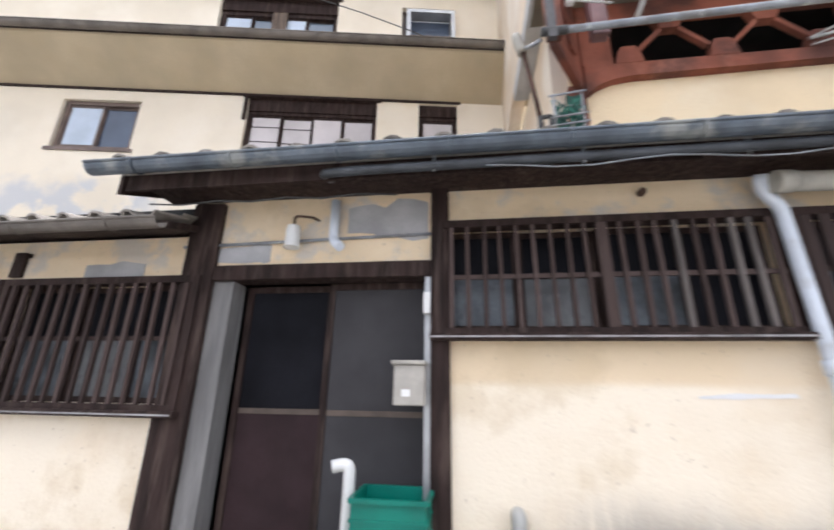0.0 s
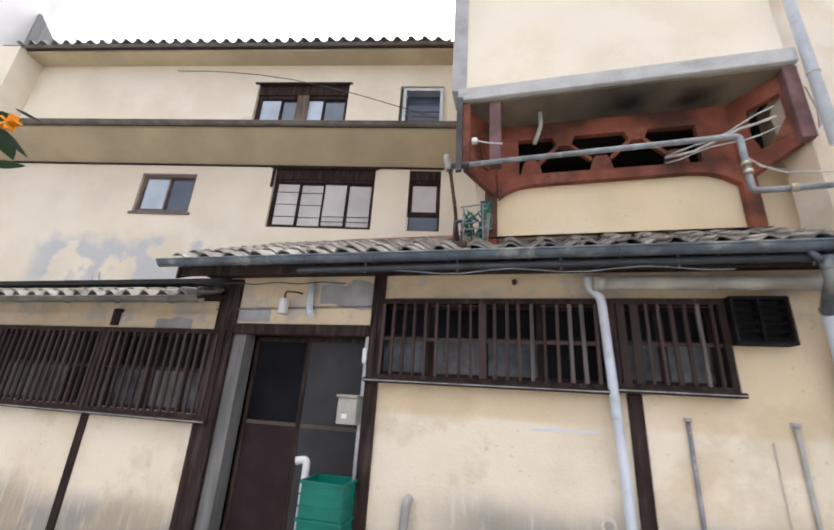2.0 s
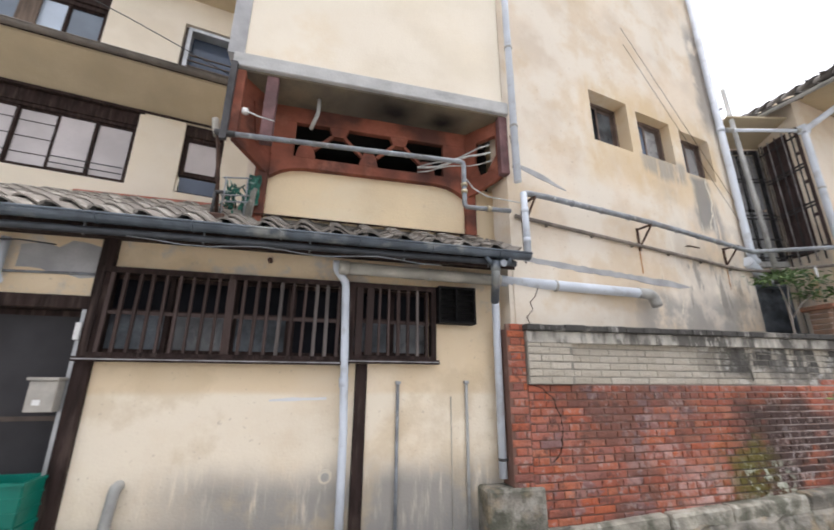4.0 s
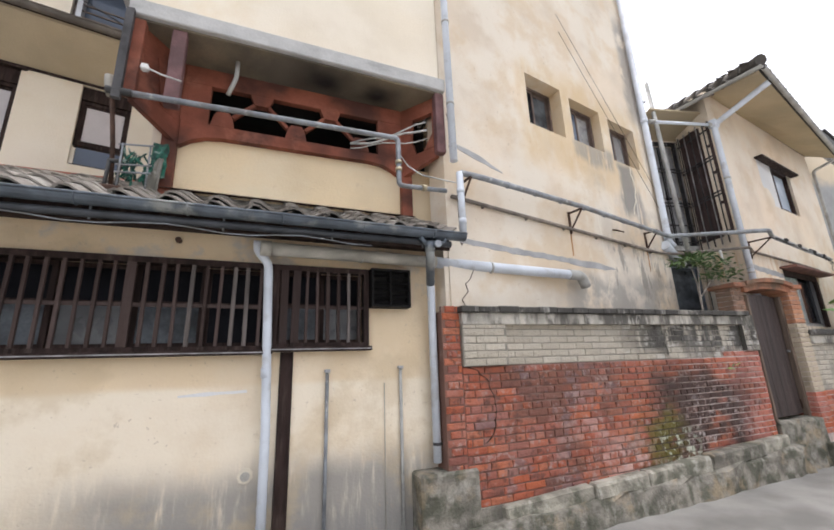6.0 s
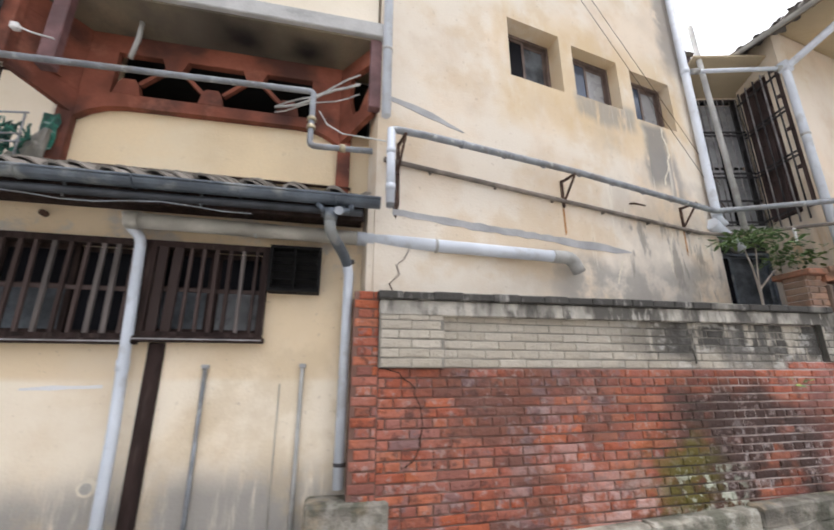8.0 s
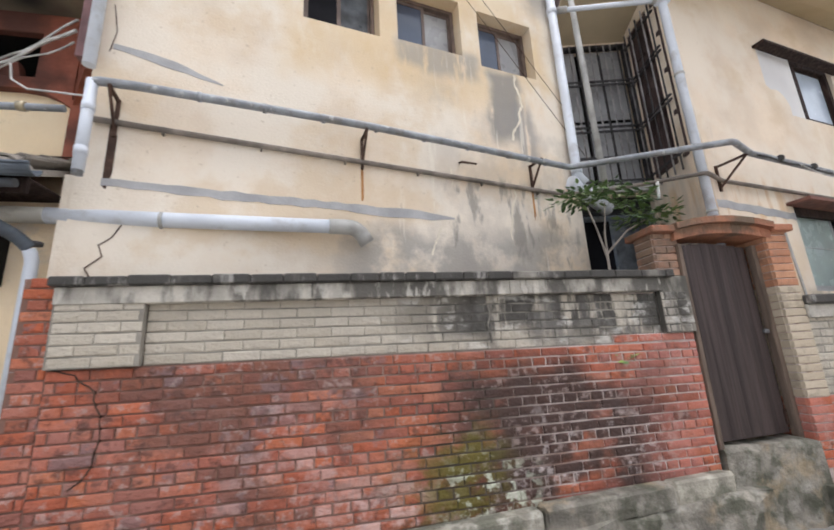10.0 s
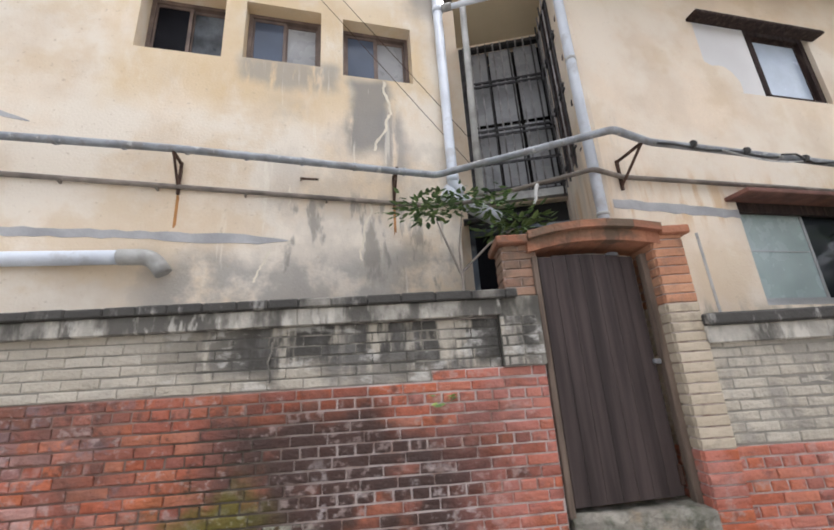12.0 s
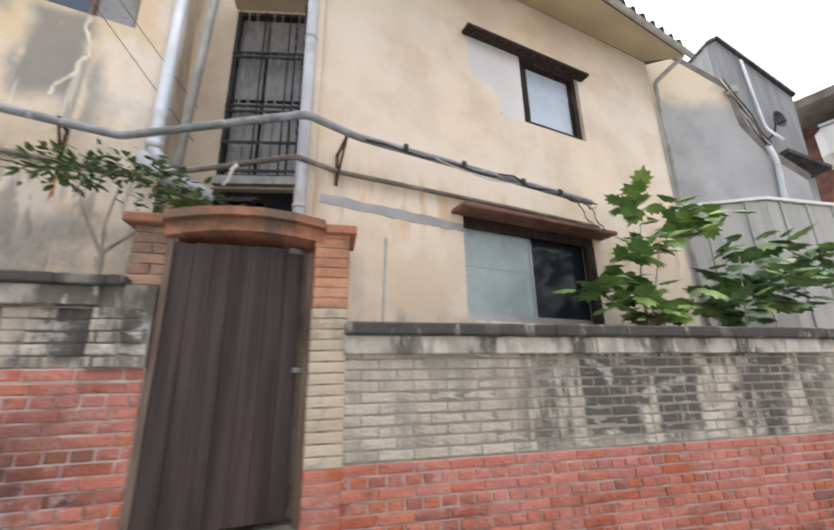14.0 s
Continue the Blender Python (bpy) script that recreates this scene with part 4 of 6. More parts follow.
part("valve_wheel", pipe([(3.52, -0.57, 2.775), (3.52, -0.555, 2.775)], 0.035, 10), galv, th)

solid("drain_block", boxed(3.40, 3.98, -0.26, 0.0, GROUND, 0.74, bev=0.02), mossy, MA, "mossy concrete block under the downpipe", "block", "structure")

# large waste pipe that runs on to the tall house
th = thing("drain_pipe", I4, (4.0, 1.5, 2.72), "long pale grey plastic drain pipe with capped bend", "pipe")
part("pipe_run", pipe([(3.80, 1.590, 2.716), (5.80, 1.416, 2.733)], 0.06, 14), pvc, th)
part("elbow", pipe(bent([(5.74, 1.421, 2.733), (5.98, 1.405, 2.735), (6.07, 1.42, 2.60)], 0.09, 6), 0.066, 14), pvc_old, th, "grey pipe elbow")
part("inner_run", pipe([(2.14, 1.80, 2.71), (3.80, 1.590, 2.716)], 0.06, 14), pvc_dust_shade, th, "dirty pipe length with gutter shade in its colour")
part("end_cap", pipe([(2.11, 1.803, 2.71), (2.20, 1.79, 2.71)], 0.068, 14), pvc_dust_shade, th)
for x in (3.0, 4.5):
    y = 1.80 - 0.118 * (x - 2.14)
    part("clip", pipe([(x, y, 2.715), (x + 0.02, y - 0.002, 2.715)], 0.066, 14), pvc_old, th)

# ---- rear house S, two storeys above the low roofs ----
W_S = [(-1.22, 0.69, 4.44, 5.66), (1.32, 1.90, 4.44, 5.66), (-3.85, -2.75, 4.68, 5.50), (-1.94, -0.03, 6.3, 7.66), (1.02, 1.88, 6.45, 7.60)]
solid("wall_rear_house", wall(-7.3, 3.3, GROUND, 8.35, 0.25, W_S), plaster_s, MS, "tall cream plastered wall of the rear house", "wall", "structure")
solid("wall_rear_inside", boxed(-7.2, 2.0, 1.3, 1.4, 4.0, 8.2), black_in, MS, "inner wall painted black as an unlit room in the rear house", "wall", "structure")
solid("ceiling_rear_house", boxed(-7.2, 2.0, 0.25, 1.3, 8.1, 8.2), black_in, MS, "ceiling painted black as an unlit room in the rear house", "ceiling", "structure")
solid("floor_rear_house", boxed(-7.2, 2.0, 0.25, 1.3, 5.9, 6.0), black_in, MS, "floor painted black as an unlit room in the rear house", "floor", "structure")
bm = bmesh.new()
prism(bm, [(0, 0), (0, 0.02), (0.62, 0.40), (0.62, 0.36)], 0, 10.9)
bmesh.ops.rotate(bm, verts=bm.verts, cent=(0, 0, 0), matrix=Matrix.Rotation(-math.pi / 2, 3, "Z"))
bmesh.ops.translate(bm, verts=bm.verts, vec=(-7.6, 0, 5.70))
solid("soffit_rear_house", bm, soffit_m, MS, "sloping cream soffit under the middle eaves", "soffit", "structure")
roof_m = solid("roof_middle_eaves", roof_slab(-7.6, 3.3, -0.62, 0.0, 6.15, radians(14)), wood_dark, MS, "grey tiled middle eaves of rear house", "roof", "structure")
tiled(roof_m, Vector(), -7.6, 2.0, -0.66, 3, radians(14), 6.165, 21, None, 0.27, 0.25, 1.15, 0.5)
gutter("eaves_gutter", MS, -7.7, 3.0, -0.70, 6.135, 0.06, gutter_s_m, "brown grey gutter along the middle eaves", 12)
roof_t = solid("roof_rear_house", roof_slab(-7.4, 3.3, -0.40, 2.4, 8.24, radians(20)), wood_dark, MS, "grey tiled top roof of rear house", "roof", "structure")
tiled(roof_t, Vector(), -7.2, 2.0, -0.46, 4, radians(20), 8.32, 22, None, 0.27, 0.25, 1.15)
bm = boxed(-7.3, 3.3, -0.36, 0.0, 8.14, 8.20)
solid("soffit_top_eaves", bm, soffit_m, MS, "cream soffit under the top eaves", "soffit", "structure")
gutter("eaves_gutter", MS, -7.4, 3.0, -0.47, 8.20, 0.03, gutter_s_m, "thin brown grey gutter along the top eaves", 8)
solid("eaves_trim", boxed(-7.3, 1.95, -0.03, -0.001, 5.672, 5.70), wood_dark, MS, "thin dark strip standing for the shadow line below the soffit", "trim", "structure")
solid("parapet_gable", prism(bmesh.new(), [(-8.6, 7.6), (-7.25, 7.6), (-7.25, 8.3), (-6.6, 8.4), (-7.5, 9.6), (-8.6, 9.9)], -0.1, 0.3), sheet_grey, MS, "grey sheet clad gable at the roof end", "gable", "structure")
solid("wall_neighbour_left", boxed(-16, -7.6, -0.75, 0.2, GROUND, 12), white_wall, MS, "pale rendered wall of the neighbouring house", "wall", "structure")
solid("pilaster", boxed(-7.6, -7.0, -0.5, 0.0, 6.4, 8.2), plaster_s, MS, "cream plaster pilaster at the wall end", "pilaster", "structure")


def window(name, M, win, label, frame_m, panes, cols=2, rows=1, depth=0.08, hood=None, group="", fw=0.04, sill=None, bars=9):
    u0, u1, z0, z1 = win
    th = thing(name, M, ((u0 + u1) / 2, depth, z0), label, "window", group)
    part("window_frame", framed(bmesh.new(), u0 + 0.002, u1 - 0.002, z0 + 0.002, z1 - 0.002, depth, depth + 0.09, fw), frame_m, th)
    w = (u1 - u0 - 2 * fw) / cols
    for k in range(cols):
        a = u0 + fw + k * w
        y = depth + 0.02 + 0.03 * (k % 2)
        sash = part("sash", framed(bmesh.new(), a - 0.01, a + w + 0.01, z0 + fw, z1 - fw, y, y + 0.026, 0.034), frame_m, th)
        part("pane", boxed(a + 0.024, a + w - 0.024, y + 0.01, y + 0.016, z0 + fw + 0.034, z1 - fw - 0.034), panes[k % len(panes)], sash)
        for r in range(1, rows if k < bars else 1):
            z = z0 + (z1 - z0) * r / rows
            part("glazing_bar", boxed(a + 0.024, a + w - 0.024, y + 0.004, y + 0.02, z - 0.006, z + 0.006), frame_m, sash)
    if hood:
        zh = z1 + (hood[2] if len(hood) > 2 else 0.01)
        part("hood", boxed(u0 - hood[0], u1 + hood[0], -hood[1], 0.0 if zh < z1 else 0.02, zh, zh + 0.045, bev=0.008), hood_m, th)
    if sill:
        part("window_sill", boxed(u0 - 0.05, u1 + 0.05, -sill, depth, z0 - 0.05, z0 + 0.0), frame_m, th)
    return th


GS = "windows of the rear house"
w = window("window_1", MS, (-1.22, 0.69, 4.44, 5.44), "dark framed window with paper covered panes", wood_dark, (paper,), 4, 4, 0.05, None, GS, 0.05, None, 2)
part("head_board", boxed(-1.216, 0.686, 0.03, 0.13, 5.441, 5.656), wood_dark, w, "dark head board of timber and hood shade")
part("hood", boxed(-1.30, 0.75, -0.05, 0.03, 5.645, 5.671), wood_dark, w)
for k in (0.08, 0.18):
    part("guard_rail", boxed(-0.22, 0.62, 0.03, 0.042, 4.50 + k, 4.512 + k), steel_dark, w)
part("side_casing", boxed(-1.27, -1.222, -0.03, 0.02, 5.25, 5.644, bev=0.006), wood_dark, w)
w = window("window_2", MS, (1.32, 1.90, 4.76, 5.46), "dark framed window partly hidden by balcony", wood_dark, (paper,), 1, 1, 0.06, None, GS, 0.05)
part("head_board", boxed(1.324, 1.896, 0.03, 0.14, 5.461, 5.656), wood_dark, w, "dark head board of timber and hood shade")
part("lower_pane", boxed(1.36, 1.86, 0.09, 0.10, 4.48, 4.74), pane_blue, w, "dark blue lower pane")
part("bottom_rail", boxed(1.324, 1.896, 0.06, 0.14, 4.442, 4.48), wood_dark, w)
window("window_3", MS, W_S[2], "brown framed sliding window with one dark pane", alu_brown, (frost_sky, pane_blue), 2, 1, 0.05, None, GS, 0.06, 0.02)
w = window("window_4", MS, (-1.94, -0.03, 6.3, 7.42), "dark framed upper window with pale blue panes", wood_dark, (frost_sky, clear_pane), 4, 1, 0.08, None, GS, 0.07)
part("head_board", boxed(-1.936, -0.034, 0.05, 0.16, 7.421, 7.656), wood_dark, w, "dark head board of timber and hood shade")
part("hood", boxed(-2.02, 0.03, -0.035, 0.05, 7.645, 7.68, bev=0.006), wood_dark, w)
part("centre_post", boxed(-1.10, -0.86, 0.05, 0.095, 6.32, 7.42, bev=0.006), jamb_wood, w, "faded brown centre post")
w = window("window_5", MS, W_S[4], "small upper window with window bars", alu_dark, (pane_blue,), 1, 1, 0.08, None, GS, 0.05, 0.05)
part("outer_frame", framed(bmesh.new(), 1.10, 1.88, 6.55, 7.46, -0.10, 0.075, 0.06), alu, w, "pale aluminium outer frame")
for k in range(3):
    part("guard_rail", boxed(1.16, 1.82, -0.09, -0.07, 6.68 + 0.11 * k, 6.70 + 0.11 * k), alu_dark, w)
th = thing("overhead_cable", I4, (-2, 4.3, 6.8), "thin dark cable strung before the rear house", "cable")
part("cable", pipe([(-5.0 + i * 0.7, 4.74 - 0.45 * math.sin(math.pi * i / 8), 8.0 - i * 0.15 - 0.08 * math.sin(math.pi * i / 8)) for i in range(9)], 0.008, 5), black_cable, th)
th = thing("rain_spout", MA, (-4.9, 0.9, 3.0), "short broken grey clay pipe on the low roof", "pipe")
part("pipe_run", pipe(bent([(-4.35, 0.6, 2.92), (-4.8, 0.7, 3.06), (-4.85, 0.72, 3.22)], 0.08), 0.05, 8), concrete, th)

# ---- balcony block K above the low roof ----
solid("wall_balcony_block", boxed(-2.93, 0.0, 0.0, 0.25, 4.922, 9.5), plaster_s, MK, "cream plastered wall above the balcony slab", "wall", "structure")
solid("wall_balcony_lower", wall(-2.72, 0.12, 2.9, 4.75, 0.2, ((-2.46, 0.10, 4.0, 4.75),), 0.52), plaster_y, MK, "cream plastered wall below the balcony", "wall", "structure")
solid("wall_balcony_inside", boxed(-2.8, 0.1, 1.6, 1.7, 3.0, 5), black_in, MK, "wall painted black as an unlit room behind the balcony", "wall", "structure")
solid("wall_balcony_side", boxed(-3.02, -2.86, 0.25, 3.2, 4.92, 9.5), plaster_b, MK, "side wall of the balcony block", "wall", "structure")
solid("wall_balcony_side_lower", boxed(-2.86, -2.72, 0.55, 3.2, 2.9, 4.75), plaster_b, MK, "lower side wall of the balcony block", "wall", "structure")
solid("wall_balcony_room_end", boxed(-0.02, 0.06, 0.72, 1.6, 3.0, 4.75), black_in, MK, "unseen black end wall added to keep the balcony room dark", "wall", "structure")
solid("ceiling_balcony_room", boxed(-2.72, -0.02, 0.62, 1.6, 4.70, 4.734), black_in, MK, "unseen black ceiling added to keep the balcony room dark", "ceiling", "structure")
solid("floor_balcony_room", boxed(-2.72, -0.02, 0.72, 1.6, 3.5, 3.56), black_in, MK, "unseen black floor added to keep the balcony room dark", "floor", "structure")
slab = solid("balcony_slab", boxed(-3.02, 0.06, -0.05, 1.6, 4.757, 4.92, bev=0.01), slab_grey, MK, "weathered grey concrete balcony slab", "slab", "structure")
part("soffit", boxed(-2.98, 0.02, 0.0, 0.6, 4.735, 4.756), soot_shade_m, slab, "soffit with soot stains and its shade in the colour")

th = thing("balcony_panel", MK, (-1.4, 0.5, 3.85), "red brown openwork balcony panel with hexagonal openings", "balcony panel")
Y0, Y1, TOP, LOW, HIGH = 0.44, 0.515, 4.733, 4.085, 4.53
part("bottom_chord", prism(bmesh.new(), [(-2.62, 3.81), (-2.52, 3.885), (-2.40, 3.935), (-2.25, 3.955), (-0.72, 3.975), (-0.56, 3.955), (-0.44, 3.905), (-0.32, 3.82), (-0.32, LOW), (-2.62, LOW)], Y0, Y1), red_paint, th)
part("top_chord", boxed(-2.63, -0.32, Y0, Y1, HIGH, TOP, bev=0.006), red_paint, th)
for u in (-1.90, -1.175):
    part("upper_block", prism(bmesh.new(), [(u - 0.115, HIGH), (u + 0.115, HIGH), (u + 0.085, 4.45), (u + 0.07, 4.41), (u - 0.07, 4.41), (u - 0.085, 4.45)], Y0 - 0.004, Y1), red_paint, th)
    for s in (-1, 1):
        part("brace", beam(bmesh.new(), (u + s * 0.06, (Y0 + Y1) / 2, 4.43), (u + s * 0.27, (Y0 + Y1) / 2, 4.22), 0.05, 0.036), red_paint, th)
for u in (-2.255, -1.54, -0.835):
    part("lower_block", prism(bmesh.new(), [(u - 0.112, LOW), (u + 0.112, LOW), (u + 0.085, 4.20), (u + 0.055, 4.25), (u - 0.055, 4.25), (u - 0.085, 4.20)], Y0 - 0.004, Y1), red_paint, th)
part("end_block", boxed(-2.63, -2.385, Y0, Y1, LOW, HIGH), red_paint, th)
part("end_block", boxed(-0.615, -0.32, Y0, Y1, LOW, HIGH), red_paint, th)


def splay(poly, u, s, t=0.06):
    """A flat piece of the slanting balcony side: (share of the way out, z)."""
    bm = bmesh.new()
    bm.faces.new([bm.verts.new((u + s * 0.32 * q, 0.47 - 0.43 * q, z)) for q, z in poly])
    ext = bmesh.ops.extrude_face_region(bm, geom=bm.faces[:])
    bmesh.ops.translate(bm, verts=[v for v in ext["geom"] if isinstance(v, bmesh.types.BMVert)], vec=(s * t * 0.7, t * 0.7, 0))
    return bm


for u, s in ((-2.62, -1), (-0.33, 1)):
    e = u + s * 0.32
    part("side_rail", splay([(0, 4.55), (0.94, 4.55), (0.94, TOP), (0, TOP)], u, s), red_paint, th)
    part("side_rail", splay([(0, 3.83), (0.94, 3.97), (0.94, 4.10), (0, 4.06)], u, s), red_paint, th)
    if s < 0:
        part("side_infill", splay([(0.0, 4.062), (0.94, 4.102), (0.94, 4.548), (0.0, 4.548)], u, s, 0.05), red_paint, th)
        part("side_fillet", splay([(0.30, 4.10), (0.46, 4.10), (0.62, 4.54), (0.50, 4.54)], u, s, -0.02), red_paint, th)
    else:
        part("side_block", splay([(0.0, 4.062), (0.42, 4.08), (0.30, 4.30), (0.34, 4.548), (0.0, 4.548)], u, s), red_paint, th)
        part("side_brace", splay([(0.60, 4.09), (0.94, 4.104), (0.94, 4.548), (0.84, 4.548), (0.84, 4.28)], u, s), red_paint, th)
    part("corner_post", boxed(e - 0.055, e + 0.055, -0.02, 0.07, 3.97, TOP, bev=0.008), post_purple if s > 0 else red_paint, th)
part("front_post", boxed(-2.685, -2.565, 0.0, 0.09, 3.95, TOP, bev=0.008), post_purple, th, "faded maroon post")
for u in (-2.695, -0.26):
    solid("balcony_pilaster", boxed(u - 0.065, u + 0.065, 0.44, 0.56, 3.2, 3.9, bev=0.006), red_paint, MK, "red brown pilaster on the balcony wall", "pilaster", "structure")

th = thing("water_pipe", MK, (-1.7, -0.06, 3.97), "galvanised water pipe along the balcony front", "pipe")
part("pipe_run", pipe(bent([(-3.0, -0.07, 3.93), (-0.55, -0.07, 4.0), (-0.55, -0.07, 3.46), (-0.02, -0.08, 3.47)], 0.05), 0.026, 10), galv, th)
for z in (3.62, 3.70):
    part("brass_union", pipe([(-0.55, -0.07, z), (-0.55, -0.07, z + 0.035)], 0.038, 8), brass, th, "brass union")
part("brass_union", pipe([(-0.30, -0.08, 3.465), (-0.25, -0.08, 3.465)], 0.036, 8), brass, th, "brass union")
part("tape_wrap", pipe([(-3.06, -0.072, 3.929), (-2.88, -0.07, 3.933)], 0.031, 8), black_cable, th, "black tape wrap")
th = thing("cable_loop", MK, (-0.4, 0.2, 4.2), "pale slack cables looped by the balcony post", "cable")
for k, (za, zb, w_) in enumerate(((4.15, 4.38, 0.009), (4.13, 4.30, 0.014), (4.10, 4.16, 0.007))):
    part("cable", pipe([(-0.95 + i * 0.115, 0.42 - 0.048 * i, za + (zb - za) * (i / 7) ** 1.4 + 0.02 * math.sin(i * 1.3 + 2 * k)) for i in range(8)], w_, 6), white_cable, th)
part("drop_wire", pipe([(-0.50, 0.05, 3.90), (-0.42, -0.02, 3.72), (-0.28, -0.06, 3.62), (0.10, -0.09, 3.58)], 0.007, 5), white_cable, th)
th = thing("cable_loop", MK, (-2.8, -0.02, 4.2), "pale cable tied round the balcony post", "cable")
part("insulator", boxed(-2.86, -2.80, -0.08, -0.02, 4.19, 4.25, bev=0.012), white_paint, th, "white porcelain insulator")
part("cable", pipe([(-2.83, -0.06, 4.22), (-2.7, -0.07, 4.17), (-2.55, -0.06, 4.15)], 0.008, 5), white_cable, th)
th = thing("vent_stub", MK, (-2.1, 0.25, 4.5), "thin grey pipe hanging from the balcony soffit", "pipe")
part("pipe_run", pipe(bent([(-2.15, 0.25, 4.74), (-2.15, 0.25, 4.55), (-2.22, 0.32, 4.38)], 0.05), 0.022, 8), pvc_old, th)
th = thing("downpipe", MK, (0.09, -0.08, 3.84), "white plastic downpipe at the house corner", "downpipe")
part("pipe_run", pipe([(0.09, -0.09, 9.4), (0.09, -0.09, 3.84)], 0.043, 12), pvc, th)
for z in (4.55, 5.7):
    part("clip", pipe([(0.09, -0.09, z), (0.09, -0.09, z + 0.025)], 0.048, 12), pvc_old, th)

# rubble, netting and a bucket where the roof meets the balcony
th = thing("tap_stand", MK, (-3.05, 0.265, 3.2), "rusty iron standpipe with a knobbly capped head", "standpipe")
part("riser", pipe([(-3.02, 0.265, 3.20), (-3.06, 0.265, 3.62), (-3.13, 0.265, 4.12)], 0.019, 8), rust, th)
part("tap_head", pipe([(-3.13, 0.265, 4.10), (-3.14, 0.265, 4.14), (-3.16, 0.265, 4.20), (-3.17, 0.265, 4.27), (-3.175, 0.265, 4.29)], 0.045, 10, 0.75), pvc_dust_shade, th, "dusty wrapped head")
part("side_outlet", pipe([(-3.13, 0.25, 4.13), (-3.07, 0.18, 4.08), (-3.03, 0.08, 4.02)], 0.016, 8), galv, th)
for u in (-3.06, -2.98):
    part("leg", pipe([(u, 0.23, 3.19), (u + 0.005, 0.235, 3.46)], 0.016, 6), black_cable, th)
part("bridge", pipe([(-3.06, 0.235, 3.45), (-2.975, 0.235, 3.46)], 0.018, 6), black_cable, th)
part("foot_block", boxed(-3.14, -2.92, 0.16, 0.32, 3.14, 3.21, bev=0.015), rust, th)
th = thing("wire_rack", MK, (-2.86, 0.2, 3.2), "small grey wire rack standing on the tiles", "rack")
for z_ in (3.33, 3.40, 3.59):
    part("rail", pipe([(-2.99, 0.18, z_), (-2.73, 0.16, z_ + 0.015)], 0.008, 6), galv, th)
for u in (-2.96, -2.76):
    part("upright", pipe([(u, 0.18, 3.19), (u, 0.175, 3.60)], 0.008, 6), galv, th)
th = thing("green_netting", MK, (-2.86, 0.2, 3.2), "crumpled teal green netting bundled in the rack", "netting")
rng = random.Random(5)
for k in range(16):
    u, z_ = -2.95 + 0.18 * rng.random(), 3.22 + 0.10 * rng.random()
    pts = [(u + rng.uniform(-0.05, 0.05), 0.22 + rng.uniform(-0.02, 0.05), z_ + 0.065 * i + rng.uniform(-0.02, 0.02)) for i in range(5)]
    part("fold", pipe(pts, rng.uniform(0.006, 0.016), 5, 0.5), green_net, th)
bm = bmesh.new()
g = [[bm.verts.new((-2.80 + 0.03 * i + rng.uniform(-0.008, 0.008), 0.40 + rng.uniform(-0.02, 0.02), 3.42 + 0.07 * j)) for j in range(6)] for i in range(5)]
for i in range(4):
    for j in range(5):
        bm.faces.new((g[i][j], g[i + 1][j], g[i + 1][j + 1], g[i][j + 1]))
ext = bmesh.ops.extrude_face_region(bm, geom=bm.faces[:])
bmesh.ops.translate(bm, verts=[v for v in ext["geom"] if isinstance(v, bmesh.types.BMVert)], vec=(0, 0.006, 0))
part("hanging_fold", bm, green_net, th)
th = thing("grey_tarp", MK, (-2.75, 0.2, 3.3), "crumpled grey sheet beside the pilaster", "sheet")
bm = bmesh.new()
bmesh.ops.create_cone(bm, cap_ends=True, segments=7, radius1=0.10, radius2=0.02, depth=0.36, matrix=Matrix.Translation((-2.76, 0.36, 3.42)) @ Matrix.Rotation(0.3, 4, "Y"))
for v in bm.verts:
    v.co += Vector((rng.uniform(-0.03, 0.03), rng.uniform(-0.03, 0.03), 0))
part("sheet", bm, concrete, th)
solid("gable_edge", boxed(-3.09, -2.93, -0.02, 0.3, 4.922, 9.5), render_grey, MK, "grey cement edge of the balcony block", "edge", "structure")

solid("hanging_board", boxed(-3.015, -2.955, -0.10, -0.055, 3.86, 4.755), steel_dark, MK, "dark weathered board at the balcony end", "board", "structure")

# ---- tall house B ----
W_B = [(1.60, 2.38, 4.92, 5.76), (2.58, 3.36, 4.95, 5.70), (3.60, 4.38, 4.88, 5.66)]
BR = 4.78
wall_b = solid("wall_tall_house", wall(0.04, BR, GROUND, 9.6, 0.3, W_B), plaster_b, MB, "tall cream plastered wall with grey water stains", "wall", "structure")
solid("wall_tall_corner", boxed(-0.02, 0.039, 0.012, 0.3, GROUND, 3.02), plaster_b, MB, "plastered corner between the houses", "wall", "structure")
solid("wall_tall_side", boxed(BR - 0.3, BR, 0.3, 3.5, GROUND, 9.6), plaster_b, MB, "stained side wall of the tall house", "wall", "structure")
solid("wall_tall_inside", boxed(-0.1, BR - 0.3, 1.5, 1.6, 4, 7), black_in, MB, "wall painted black as an unlit room of the tall house", "wall", "structure")
solid("ceiling_tall_house", boxed(-0.1, BR - 0.3, 0.3, 1.5, 6.4, 6.5), black_in, MB, "ceiling painted black as an unlit room of the tall house", "ceiling", "structure")
GB = "windows of the tall house"
window("window_6", MB, W_B[0], "small brown sliding window in a deep reveal", alu_brown, (shade_glass, dusty), 2, 1, 0.2, None, GB)
window("window_7", MB, W_B[1], "small brown sliding window in a deep reveal", alu_brown, (pane_blue, frost_mid), 2, 1, 0.15, None, GB)
window("window_8", MB, W_B[2], "small brown sliding window in a deep reveal", alu_brown, (pane_blue, frost_mid), 2, 1, 0.15, None, GB)
patch("cement_patch", MB, [(0.2, 2.99, 0.06), (1.0, 2.97, 0.075), (2.0, 2.965, 0.07), (2.5, 2.95, 0.10), (2.85, 2.95, 0.07), (3.1, 2.95, 0.01)], -0.004, wall_b, render_grey, "grey cement repair line", 31)
